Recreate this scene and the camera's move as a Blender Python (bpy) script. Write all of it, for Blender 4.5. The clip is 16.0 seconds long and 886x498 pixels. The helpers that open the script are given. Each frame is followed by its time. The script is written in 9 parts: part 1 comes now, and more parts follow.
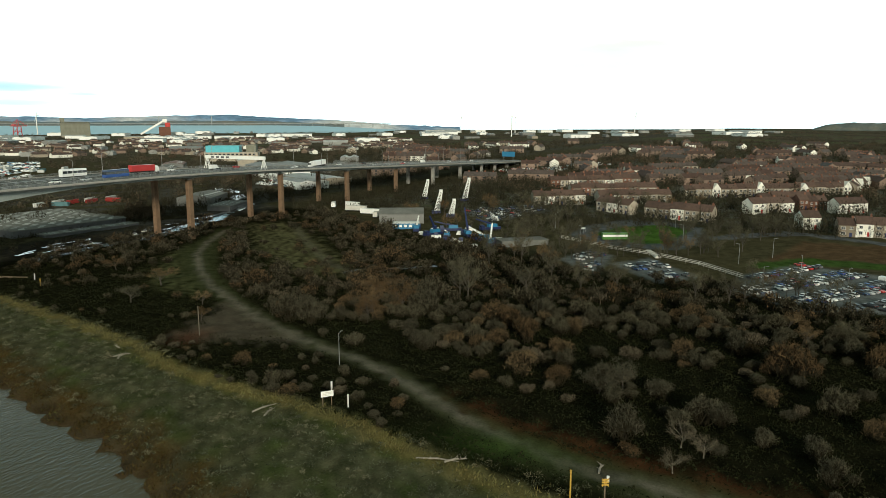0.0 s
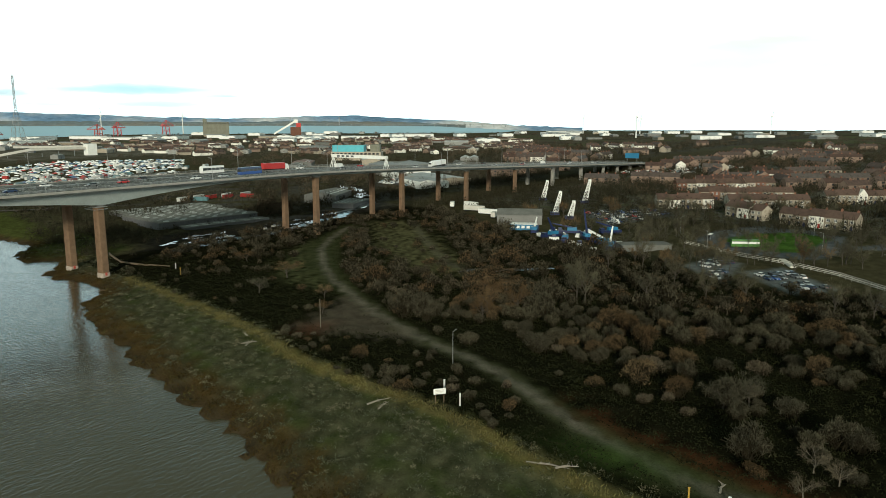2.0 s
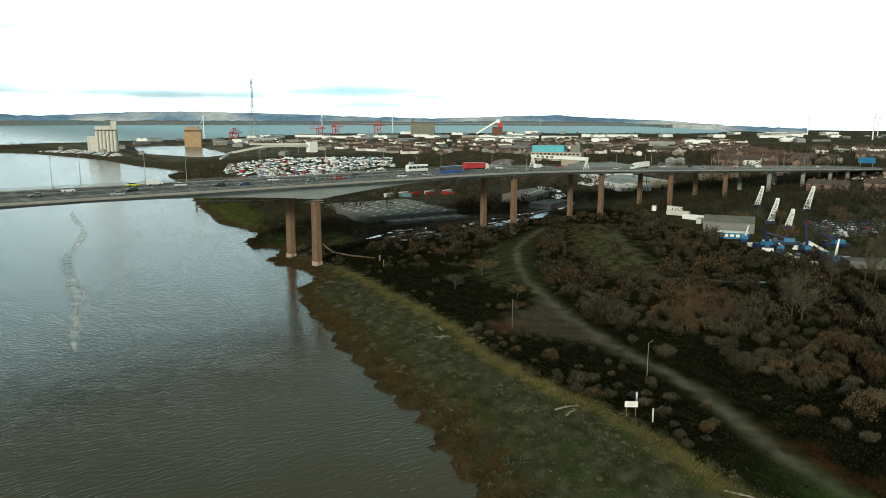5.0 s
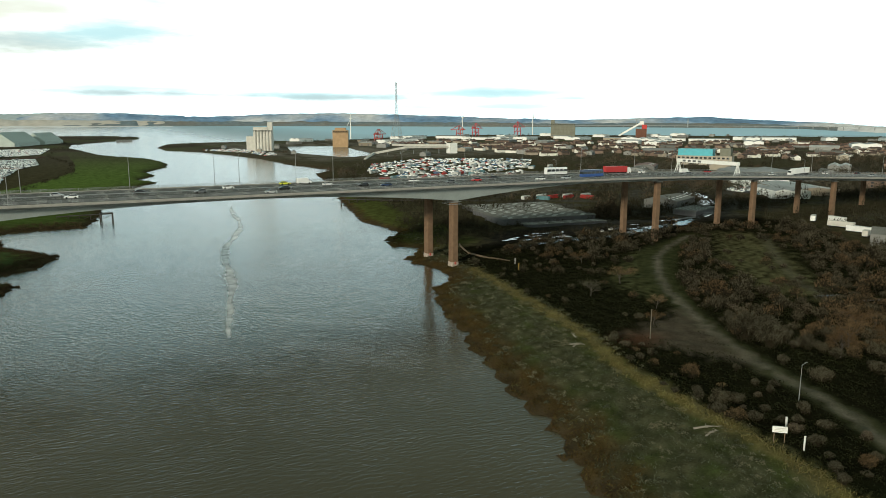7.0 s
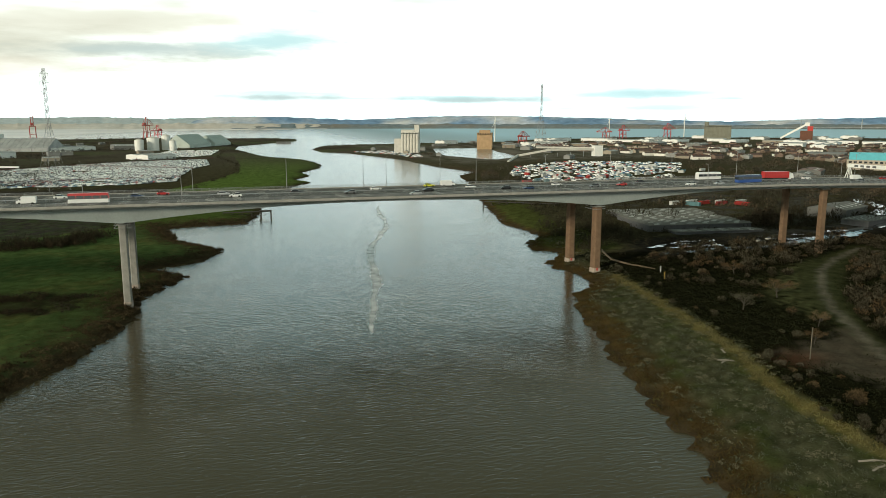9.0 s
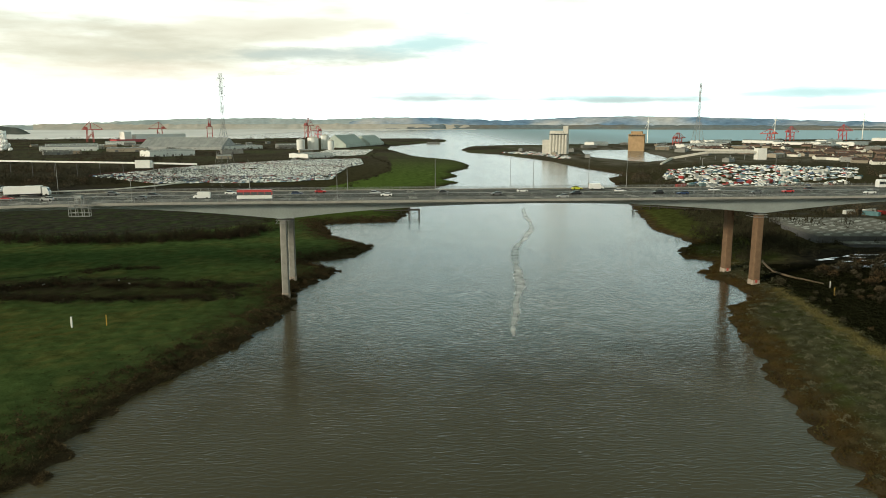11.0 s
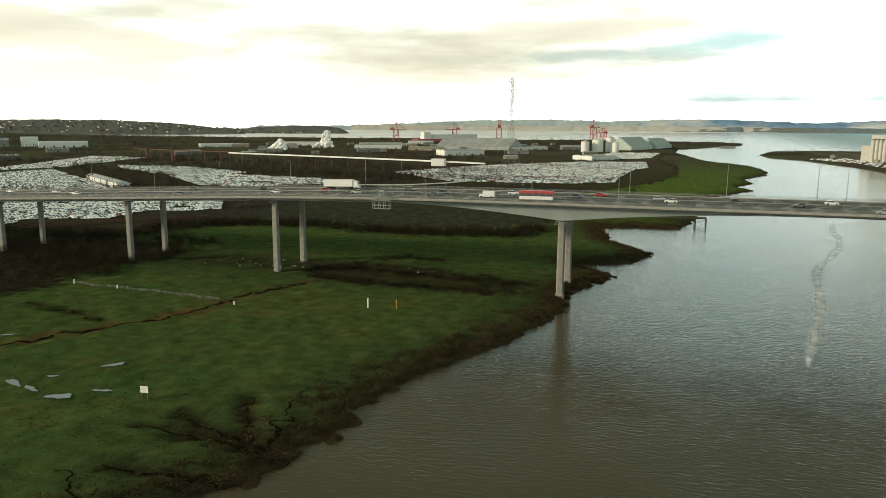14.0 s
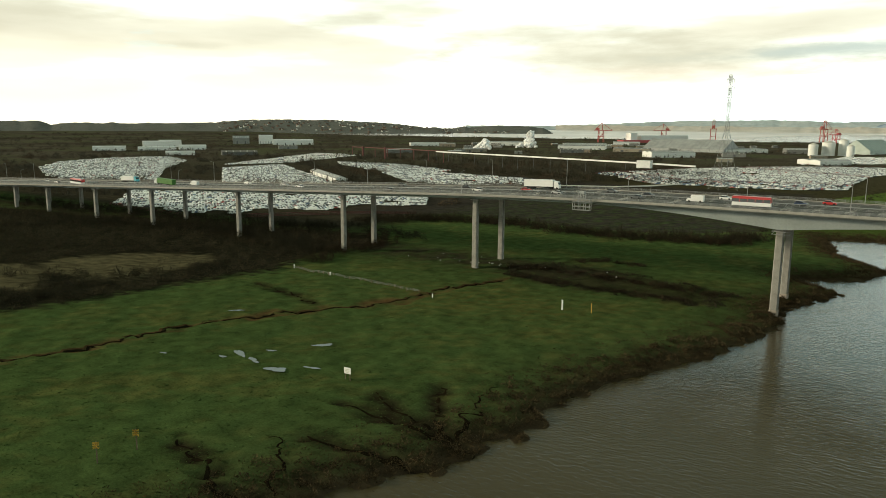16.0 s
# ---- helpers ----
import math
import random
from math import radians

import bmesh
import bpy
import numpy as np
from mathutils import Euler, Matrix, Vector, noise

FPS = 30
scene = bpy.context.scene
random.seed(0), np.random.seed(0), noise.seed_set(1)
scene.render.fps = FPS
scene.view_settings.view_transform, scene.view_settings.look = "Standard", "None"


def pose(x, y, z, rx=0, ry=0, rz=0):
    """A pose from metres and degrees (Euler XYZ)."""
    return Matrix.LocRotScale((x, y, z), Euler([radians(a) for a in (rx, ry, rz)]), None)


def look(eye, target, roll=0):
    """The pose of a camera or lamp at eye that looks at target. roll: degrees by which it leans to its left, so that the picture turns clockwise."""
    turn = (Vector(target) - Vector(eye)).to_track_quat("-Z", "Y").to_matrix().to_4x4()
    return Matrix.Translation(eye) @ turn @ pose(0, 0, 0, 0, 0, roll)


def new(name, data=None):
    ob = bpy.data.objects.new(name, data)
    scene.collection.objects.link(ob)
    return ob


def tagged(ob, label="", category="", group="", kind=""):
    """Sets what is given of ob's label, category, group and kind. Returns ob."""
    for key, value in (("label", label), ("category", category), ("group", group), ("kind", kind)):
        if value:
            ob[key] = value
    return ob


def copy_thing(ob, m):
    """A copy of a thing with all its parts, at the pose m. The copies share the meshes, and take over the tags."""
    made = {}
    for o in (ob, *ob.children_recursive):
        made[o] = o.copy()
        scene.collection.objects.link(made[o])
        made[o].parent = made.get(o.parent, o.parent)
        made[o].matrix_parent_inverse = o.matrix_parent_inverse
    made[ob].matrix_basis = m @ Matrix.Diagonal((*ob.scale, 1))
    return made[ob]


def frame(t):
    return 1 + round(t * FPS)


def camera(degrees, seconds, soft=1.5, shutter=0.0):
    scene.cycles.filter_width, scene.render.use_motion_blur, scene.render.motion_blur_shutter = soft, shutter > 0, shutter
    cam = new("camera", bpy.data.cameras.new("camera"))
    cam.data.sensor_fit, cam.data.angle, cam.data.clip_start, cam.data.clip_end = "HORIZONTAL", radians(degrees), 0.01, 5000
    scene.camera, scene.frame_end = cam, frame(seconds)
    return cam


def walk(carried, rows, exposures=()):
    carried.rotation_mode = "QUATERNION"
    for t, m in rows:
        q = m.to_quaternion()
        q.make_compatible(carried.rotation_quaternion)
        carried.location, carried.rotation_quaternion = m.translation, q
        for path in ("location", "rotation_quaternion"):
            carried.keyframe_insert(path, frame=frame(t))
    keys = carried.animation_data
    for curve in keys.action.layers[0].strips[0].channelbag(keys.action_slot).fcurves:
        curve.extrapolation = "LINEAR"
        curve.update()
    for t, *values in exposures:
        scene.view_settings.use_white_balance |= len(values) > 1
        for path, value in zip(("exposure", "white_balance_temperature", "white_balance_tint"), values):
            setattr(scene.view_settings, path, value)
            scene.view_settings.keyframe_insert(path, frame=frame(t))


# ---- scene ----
cam = camera(63.41, 16.0, soft=0.8)
# seconds, eye (x, y, z), pitch, yaw, roll in degrees: a drone that turns nearly where it hangs
ROWS = [
    (0.0, -56.67, -253.74, 60.07, -10.256, -64.608, 0.098),
    (0.5, -56.52, -253.72, 60.03, -10.269, -62.248, 0.108),
    (1.0, -56.36, -253.69, 59.99, -10.247, -59.881, 0.116),
    (1.5, -56.19, -253.65, 59.96, -10.243, -57.508, 0.109),
    (2.0, -56.02, -253.59, 59.94, -10.224, -55.109, 0.108),
    (2.5, -55.85, -253.51, 59.95, -10.228, -52.694, 0.098),
    (3.0, -55.70, -253.42, 59.98, -10.243, -50.275, 0.135),
    (3.5, -55.58, -253.31, 60.04, -10.247, -47.834, 0.175),
    (4.0, -55.50, -253.19, 60.12, -10.266, -45.005, 0.147),
    (6.5, -55.29, -252.60, 60.67, -10.215, -31.198, 0.172),
    (7.0, -55.23, -252.54, 60.77, -10.186, -28.421, 0.192),
    (7.5, -55.15, -252.51, 60.87, -10.136, -25.601, 0.167),
    (8.0, -55.08, -252.47, 60.96, -10.111, -22.758, 0.065),
    (8.5, -55.04, -252.40, 61.05, -10.074, -19.903, 0.024),
    (9.0, -55.02, -252.27, 61.14, -10.035, -17.055, -0.019),
    (11.5, -55.05, -251.38, 61.65, -9.944, -2.321, 0.046),
    (12.0, -55.04, -251.19, 61.74, -9.908, 0.987, 0.080),
    (12.5, -55.04, -251.00, 61.80, -9.901, 4.825, 0.146),
    (13.0, -55.03, -250.79, 61.84, -9.919, 8.826, 0.170),
    (13.5, -55.02, -250.55, 61.86, -9.914, 12.822, 0.209),
    (14.0, -55.02, -250.31, 61.85, -9.903, 16.775, 0.294),
    (14.5, -55.01, -250.06, 61.81, -9.881, 20.763, 0.355),
    (15.0, -55.01, -249.82, 61.76, -9.916, 24.776, 0.383),
    (15.5, -55.02, -249.58, 61.69, -9.921, 28.774, 0.412),
    (16.0, -55.02, -249.35, 61.62, -9.972, 32.741, 0.431),
]


def aimed(x, y, z, pitch, yaw, roll):
    p, w = radians(pitch), radians(yaw)
    ahead = Vector((-math.sin(w) * math.cos(p), math.cos(w) * math.cos(p), math.sin(p)))
    return look(Vector((x, y, z)), Vector((x, y, z)) + 10 * ahead, roll)


walk(cam, [(t, aimed(*row)) for t, *row in ROWS], [(0.0, 0.32, 6200, 0), (4.0, 0.29, 6000, -1), (9.0, 0.25, 6450, 2), (16.0, 0.33, 6950, 1)])

# ---- sky and sun ----
world = bpy.data.worlds.new("sky")
scene.world = world
world.use_nodes = True
SUN_DIR = Vector((-0.80, -0.52, 0.27)).normalized()
wn, wl = world.node_tree.nodes, world.node_tree.links
wn.clear()


def wnode(kind, **props):
    n = wn.new(kind)
    for key, value in props.items():
        if key == "blend_type":
            n.blend_type = value
        elif key == "operation":
            n.operation = value
        elif key == "data_type":
            n.data_type = value
    return n


def wramp(stops):
    n = wn.new("ShaderNodeValToRGB")
    e = n.color_ramp.elements
    while len(e) < len(stops):
        e.new(0.5)
    for el, (p, c) in zip(e, stops):
        el.position, el.color = p, (*c, 1) if len(c) == 3 else c
    return n


sky = wn.new("ShaderNodeTexSky")
sky.sky_type, sky.sun_disc = "NISHITA", False
sky.sun_elevation, sky.sun_rotation = math.asin(SUN_DIR.z), math.atan2(SUN_DIR.x, SUN_DIR.y)
coord = wn.new("ShaderNodeTexCoord")
split = wn.new("ShaderNodeSeparateXYZ")
wl.new(coord.outputs["Generated"], split.inputs[0])
# cloud sheet: banks that flatten towards the horizon
flat = wn.new("ShaderNodeMapping")
flat.inputs["Scale"].default_value = (1.6, 1.6, 9.0)
wl.new(coord.outputs["Generated"], flat.inputs["Vector"])
bank = wn.new("ShaderNodeTexNoise")
bank.inputs["Scale"].default_value, bank.inputs["Detail"].default_value = 1.9, 6.0
bank.inputs["Roughness"].default_value = 0.52
wl.new(flat.outputs[0], bank.inputs["Vector"])
gaps = wramp([(0.27, (0, 0, 0)), (0.37, (1, 1, 1))])
wl.new(bank.outputs["Fac"], gaps.inputs["Fac"])
shade_noise = wn.new("ShaderNodeTexNoise")
shade_noise.inputs["Scale"].default_value, shade_noise.inputs["Detail"].default_value = 1.3, 5.0
wl.new(flat.outputs[0], shade_noise.inputs["Vector"])
grey = wramp([(0.46, (13.6, 14.4, 14.0)), (0.55, (9.7, 9.4, 8.3)), (0.70, (7.6, 7.2, 6.1))])
# the haze near the horizon is bright, and warm towards the sun
low = wn.new("ShaderNodeMapRange")
low.inputs["From Min"].default_value, low.inputs["From Max"].default_value = 0.0, 0.11
low.inputs["To Min"].default_value, low.inputs["To Max"].default_value = 0.75, 0.0
wl.new(split.outputs["Z"], low.inputs["Value"])
haze = wn.new("ShaderNodeMix")
haze.data_type = "RGBA"
wl.new(low.outputs[0], haze.inputs["Factor"])
wl.new(grey.outputs["Color"], haze.inputs["A"])
toward = wn.new("ShaderNodeVectorMath")
toward.operation = "DOT_PRODUCT"
toward.inputs[1].default_value = (SUN_DIR.x, SUN_DIR.y, 0.0)
wl.new(coord.outputs["Generated"], toward.inputs[0])
side = wn.new("ShaderNodeMapRange")
side.interpolation_type = "SMOOTHSTEP"
side.inputs["From Min"].default_value, side.inputs["From Max"].default_value = -0.85, 0.35
wl.new(toward.outputs["Value"], side.inputs["Value"])
# heavier cloud on the side of the sun
heavy = wn.new("ShaderNodeMath")
heavy.operation = "MULTIPLY_ADD"
wl.new(side.outputs[0], heavy.inputs[0])
heavy.inputs[1].default_value = 0.16
wl.new(shade_noise.outputs["Fac"], heavy.inputs[2])
lighter = wn.new("ShaderNodeMath")
lighter.operation = "SUBTRACT"
wl.new(heavy.outputs[0], lighter.inputs[0])
lighter.inputs[1].default_value = 0.08
wl.new(lighter.outputs[0], grey.inputs["Fac"])
warm = wramp([(0.0, (13.2, 16.6, 17.6)), (1.0, (16.5, 15.2, 12.8))])
wl.new(side.outputs[0], warm.inputs["Fac"])
wl.new(warm.outputs["Color"], haze.inputs["B"])
# single clouds and gaps: bearing and height in degrees, half width, half height, slope, softness
def wmath(op, a, b=None, c=None):
    n_ = wn.new("ShaderNodeMath")
    n_.operation = op
    for k_, v_ in enumerate((a, b, c)):
        if v_ is None:
            continue
        if isinstance(v_, (int, float)):
            n_.inputs[k_].default_value = v_
        else:
            wl.new(v_, n_.inputs[k_])
    return n_.outputs[0]


bearing = wmath("MULTIPLY", wmath("ARCTAN2", wmath("MULTIPLY", split.outputs["X"], -1.0), split.outputs["Y"]), 57.2958)
height = wmath("MULTIPLY", wmath("ARCSINE", split.outputs["Z"]), 57.2958)
wisp_map = wn.new("ShaderNodeMapping")
wisp_map.inputs["Scale"].default_value = (5.0, 5.0, 26.0)
wl.new(coord.outputs["Generated"], wisp_map.inputs["Vector"])
wisp = wn.new("ShaderNodeTexNoise")
wisp.inputs["Scale"].default_value, wisp.inputs["Detail"].default_value, wisp.inputs["Roughness"].default_value = 1.6, 6.0, 0.58
wl.new(wisp_map.outputs[0], wisp.inputs["Vector"])
ragged = wmath("MULTIPLY", wmath("SUBTRACT", wisp.outputs["Fac"], 0.5), 3.6)


def cloud(below, colour, az0, el0, wide, high, slope=0.0, amount=1.0, edge=1.15):
    """Lays one soft-edged cloud over the sky below it."""
    u = wmath("DIVIDE", wmath("SUBTRACT", bearing, az0), wide)
    v = wmath("DIVIDE", wmath("SUBTRACT", wmath("SUBTRACT", height, el0), wmath("MULTIPLY", wmath("SUBTRACT", bearing, az0), slope)), high)
    r = wmath("SQRT", wmath("ADD", wmath("MULTIPLY", u, u), wmath("MULTIPLY", v, v)))
    fall = wn.new("ShaderNodeMapRange")
    fall.interpolation_type = "SMOOTHSTEP"
    fall.inputs["From Min"].default_value, fall.inputs["From Max"].default_value = 1.0 + edge * 0.5, 1.0 - edge
    fall.inputs["To Max"].default_value = amount
    wl.new(wmath("ADD", r, ragged), fall.inputs["Value"])
    m_ = wn.new("ShaderNodeMix")
    m_.data_type = "RGBA"
    wl.new(fall.outputs[0], m_.inputs["Factor"])
    wl.new(below, m_.inputs["A"])
    m_.inputs["B"].default_value = (*colour, 1)
    return m_.outputs["Result"]


TEAL, SLATE_, DUN, ROSE = (6.3, 8.7, 9.1), (5.6, 6.6, 6.7), (7.2, 6.9, 5.8), (9.8, 7.9, 6.4)
clouded = haze.outputs["Result"]
for spec in ((ROSE, 16, 3.9, 10, 0.7, -0.03, 0.55), (DUN, 13, 5.0, 17, 1.3, -0.01, 0.9), (DUN, 24, 6.6, 9, 0.9, 0.0, 0.7), (SLATE_, 4, 5.2, 9, 0.55, -0.04, 0.75), (TEAL, -3.5, 6.0, 4.8, 0.75, -0.02, 0.9),
             (DUN, 39, 7.4, 5, 0.7, 0.0, 0.8), (DUN, 61, 7.2, 6, 0.7, 0.0, 0.8), (DUN, 52, 5.5, 4, 0.3, 0.0, 0.6),
             (SLATE_, -10, 1.82, 12.5, 0.24, 0.012, 0.95), (TEAL, -19, 1.85, 7, 0.2, 0.0, 0.85), (SLATE_, -21, 1.7, 5, 0.2, 0.0, 0.8), (TEAL, -6, 2.2, 8, 0.16, 0.01, 0.6), (TEAL, -30.5, 2.05, 4.5, 0.2, 0.0, 0.85), (TEAL, -35.5, 2.15, 3.6, 0.3, 0.03, 0.85), (TEAL, -38.8, 1.7, 1.6, 0.14, 0.0, 0.8), (SLATE_, -27, 1.0, 5.0, 0.14, 0.0, 0.5), (TEAL, -33.5, 1.1, 3.5, 0.16, 0.0, 0.6)):
    clouded = cloud(clouded, *spec)
sheet = wn.new("ShaderNodeMix")
sheet.data_type = "RGBA"
wl.new(gaps.outputs["Color"], sheet.inputs["Factor"])
blue = wn.new("ShaderNodeMix")
blue.data_type, blue.blend_type = "RGBA", "ADD"
blue.inputs["Factor"].default_value = 1.0
blue.inputs["B"].default_value = (4.2, 5.4, 6.2, 1)
wl.new(sky.outputs["Color"], blue.inputs["A"])
wl.new(blue.outputs["Result"], sheet.inputs["A"])
wl.new(clouded, sheet.inputs["B"])
# cloud deck above the view is dimmed to darken ground and tint water
dome = wn.new("ShaderNodeMapRange")
dome.interpolation_type = "SMOOTHSTEP"
dome.inputs["From Min"].default_value, dome.inputs["From Max"].default_value = 0.12, 0.62
dome.inputs["To Min"].default_value, dome.inputs["To Max"].default_value = 0.0, 1.0
wl.new(split.outputs["Z"], dome.inputs["Value"])
depth = wramp([(0.0, (1.0, 1.0, 1.0)), (0.07, (0.52, 0.75, 0.86)), (0.22, (0.36, 0.50, 0.54)), (0.55, (0.27, 0.30, 0.275)), (1.0, (0.215, 0.245, 0.225))])
wl.new(dome.outputs[0], depth.inputs["Fac"])
thick = wn.new("ShaderNodeVectorMath")
thick.operation = "MULTIPLY"
wl.new(sheet.outputs["Result"], thick.inputs[0])
wl.new(depth.outputs["Color"], thick.inputs[1])
back = wn.new("ShaderNodeBackground")
back.inputs["Strength"].default_value = 0.085
wl.new(thick.outputs["Vector"], back.inputs["Color"])
out = wn.new("ShaderNodeOutputWorld")
wl.new(back.outputs[0], out.inputs["Surface"])

sun = new("sun", bpy.data.lights.new("sun", "SUN"))
sun.data.energy, sun.data.angle, sun.data.color = 2.6, radians(7), (1.0, 0.87, 0.70)
sun.matrix_world = look(SUN_DIR * 100, (0, 0, 0))
scene.view_settings.exposure = 0.0


# ---- materials ----
def material(name, colour, rough=0.85, scale=3.0, vary=0.25, fine=0.0, bump=0.0, metal=0.0, attribute="", spec=0.3, island=0.0, per_object=0.0, glow=0.0, second=None):
    """A surface with variation at two scales; scale is in metres, roughly the size of the larger blotches."""
    m = bpy.data.materials.new(name)
    m.use_nodes = True
    n, l = m.node_tree.nodes, m.node_tree.links
    b = n["Principled BSDF"]
    b.inputs["Roughness"].default_value, b.inputs["Metallic"].default_value = rough, metal
    b.inputs["Specular IOR Level"].default_value = spec
    tc = n.new("ShaderNodeNewGeometry")
    if attribute:
        src = n.new("ShaderNodeAttribute")
        src.attribute_name = attribute
        base = src.outputs["Color"]
    else:
        src = n.new("ShaderNodeRGB")
        src.outputs[0].default_value = (*colour, 1)
        base = src.outputs[0]
    big = n.new("ShaderNodeTexNoise")
    big.inputs["Scale"].default_value, big.inputs["Detail"].default_value = 1.0 / scale, 4.0
    l.new(tc.outputs["Position"], big.inputs["Vector"])
    small = n.new("ShaderNodeTexNoise")
    small.inputs["Scale"].default_value, small.inputs["Detail"].default_value = 9.0 / scale, 5.0
    small.inputs["Roughness"].default_value = 0.7
    l.new(tc.outputs["Position"], small.inputs["Vector"])
    both = n.new("ShaderNodeMath")
    both.operation = "ADD"
    l.new(big.outputs["Fac"], both.inputs[0])
    l.new(small.outputs["Fac"], both.inputs[1])
    gain = n.new("ShaderNodeMapRange")
    gain.inputs["From Min"].default_value, gain.inputs["From Max"].default_value = 0.7, 1.3
    gain.inputs["To Min"].default_value, gain.inputs["To Max"].default_value = 1.0 - vary, 1.0 + vary
    l.new(both.outputs[0], gain.inputs["Value"])
    value = gain.outputs[0]
    if island or per_object:
        if island:
            rnd = tc.outputs["Random Per Island"]
            amount = island
        else:
            info = n.new("ShaderNodeObjectInfo")
            rnd, amount = info.outputs["Random"], per_object
        rr = n.new("ShaderNodeMapRange")
        rr.inputs["To Min"].default_value, rr.inputs["To Max"].default_value = 1.0 - amount, 1.0 + amount
        l.new(rnd, rr.inputs["Value"])
        mul = n.new("ShaderNodeMath")
        mul.operation = "MULTIPLY"
        l.new(value, mul.inputs[0])
        l.new(rr.outputs[0], mul.inputs[1])
        value = mul.outputs[0]
    if second:
        # a second colour in patches, chosen by the island or the object where it varies, else by place
        mixc = n.new("ShaderNodeMix")
        mixc.data_type = "RGBA"
        pick = n.new("ShaderNodeMapRange")
        pick.inputs["From Min"].default_value, pick.inputs["From Max"].default_value = 0.42, 0.62
        l.new(big.outputs["Fac"], pick.inputs["Value"])
        chosen = pick.outputs[0]
        if island or per_object:
            chosen = rnd
        l.new(chosen, mixc.inputs["Factor"])
        l.new(base, mixc.inputs["A"])
        mixc.inputs["B"].default_value = (*second, 1)
        base = mixc.outputs["Result"]
    scaled = n.new("ShaderNodeVectorMath")
    scaled.operation = "SCALE"
    l.new(base, scaled.inputs[0])
    l.new(value, scaled.inputs["Scale"])
    l.new(scaled.outputs["Vector"], b.inputs["Base Color"])
    if bump:
        bp = n.new("ShaderNodeBump")
        bp.inputs["Strength"].default_value, bp.inputs["Distance"].default_value = bump, 0.02 * scale
        l.new(small.outputs["Fac"], bp.inputs["Height"])
        l.new(bp.outputs[0], b.inputs["Normal"])
    if glow:
        b.inputs["Emission Color"].default_value = (*colour, 1)
        b.inputs["Emission Strength"].default_value = glow
    return m


M = {}
M["ground"] = material("ground", (0, 0, 0), 1.0, 4.0, 0.42, bump=1.0, attribute="earth", spec=0.0)
M["concrete"] = material("weathered_concrete", (0.30, 0.29, 0.265), 0.9, 2.5, 0.22, bump=0.2)
M["pier_grey"] = material("grey_pier_concrete", (0.26, 0.25, 0.225), 0.9, 2.0, 0.25, bump=0.2)
# eastern piers: brown concrete, with warm sunlight put into the colour
M["pier_brown"] = material("warm_lit_brown_concrete", (0.165, 0.105, 0.064), 0.9, 2.0, 0.25, bump=0.2)
M["girder"] = material("grey_painted_steel_girder", (0.27, 0.30, 0.29), 0.6, 6.0, 0.14)
M["asphalt"] = material("asphalt", (0.085, 0.085, 0.08), 0.9, 5.0, 0.2, bump=0.1)
M["steel"] = material("galvanised_steel", (0.28, 0.29, 0.29), 0.5, 1.0, 0.15, metal=0.5)
M["white"] = material("white_paint", (0.78, 0.78, 0.75), 0.6, 1.5, 0.1)
M["line"] = material("road_marking_paint", (0.6, 0.6, 0.56), 0.8, 1.0, 0.2)

# water: brown silt below a rippled surface
wm = bpy.data.materials.new("river_water")
wm.use_nodes = True
n, l = wm.node_tree.nodes, wm.node_tree.links
b = n["Principled BSDF"]
b.inputs["IOR"].default_value = 1.33
tc = n.new("ShaderNodeNewGeometry")
silt = n.new("ShaderNodeTexNoise")
silt.inputs["Scale"].default_value, silt.inputs["Detail"].default_value = 0.012, 5.0
l.new(tc.outputs["Position"], silt.inputs["Vector"])
sr = n.new("ShaderNodeValToRGB")
sr.color_ramp.elements[0].position, sr.color_ramp.elements[0].color = 0.35, (0.051, 0.040, 0.015, 1)
sr.color_ramp.elements[1].position, sr.color_ramp.elements[1].color = 0.65, (0.066, 0.053, 0.024, 1)
l.new(silt.outputs["Fac"], sr.inputs["Fac"])
# open estuary water: rougher, with the sky's blue reflection put into its colour
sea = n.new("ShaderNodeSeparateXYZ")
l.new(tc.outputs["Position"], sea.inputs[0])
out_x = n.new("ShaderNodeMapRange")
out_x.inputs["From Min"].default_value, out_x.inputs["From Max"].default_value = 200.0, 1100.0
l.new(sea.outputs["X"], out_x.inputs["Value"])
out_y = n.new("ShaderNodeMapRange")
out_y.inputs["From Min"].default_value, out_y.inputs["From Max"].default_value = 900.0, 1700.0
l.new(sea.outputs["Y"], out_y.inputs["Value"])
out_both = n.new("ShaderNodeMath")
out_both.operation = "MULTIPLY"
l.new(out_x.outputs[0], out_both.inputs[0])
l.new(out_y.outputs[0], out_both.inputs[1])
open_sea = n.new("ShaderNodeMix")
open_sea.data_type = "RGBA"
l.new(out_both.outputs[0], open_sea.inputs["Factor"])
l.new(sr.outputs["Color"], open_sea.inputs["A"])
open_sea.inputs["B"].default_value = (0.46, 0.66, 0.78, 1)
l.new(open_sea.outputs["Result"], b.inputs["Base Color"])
chop = n.new("ShaderNodeMapRange")
chop.inputs["To Min"].default_value, chop.inputs["To Max"].default_value = 0.10, 0.75
l.new(out_both.outputs[0], chop.inputs["Value"])
l.new(chop.outputs[0], b.inputs["Roughness"])
gloss = n.new("ShaderNodeMapRange")
gloss.inputs["To Min"].default_value, gloss.inputs["To Max"].default_value = 0.5, 0.12
l.new(out_both.outputs[0], gloss.inputs["Value"])
l.new(gloss.outputs[0], b.inputs["Specular IOR Level"])
mp = n.new("ShaderNodeMapping")
mp.inputs["Rotation"].default_value, mp.inputs["Scale"].default_value = (0, 0, radians(24)), (0.5, 1.25, 1)
l.new(tc.outputs["Position"], mp.inputs["Vector"])
ripple = n.new("ShaderNodeTexNoise")
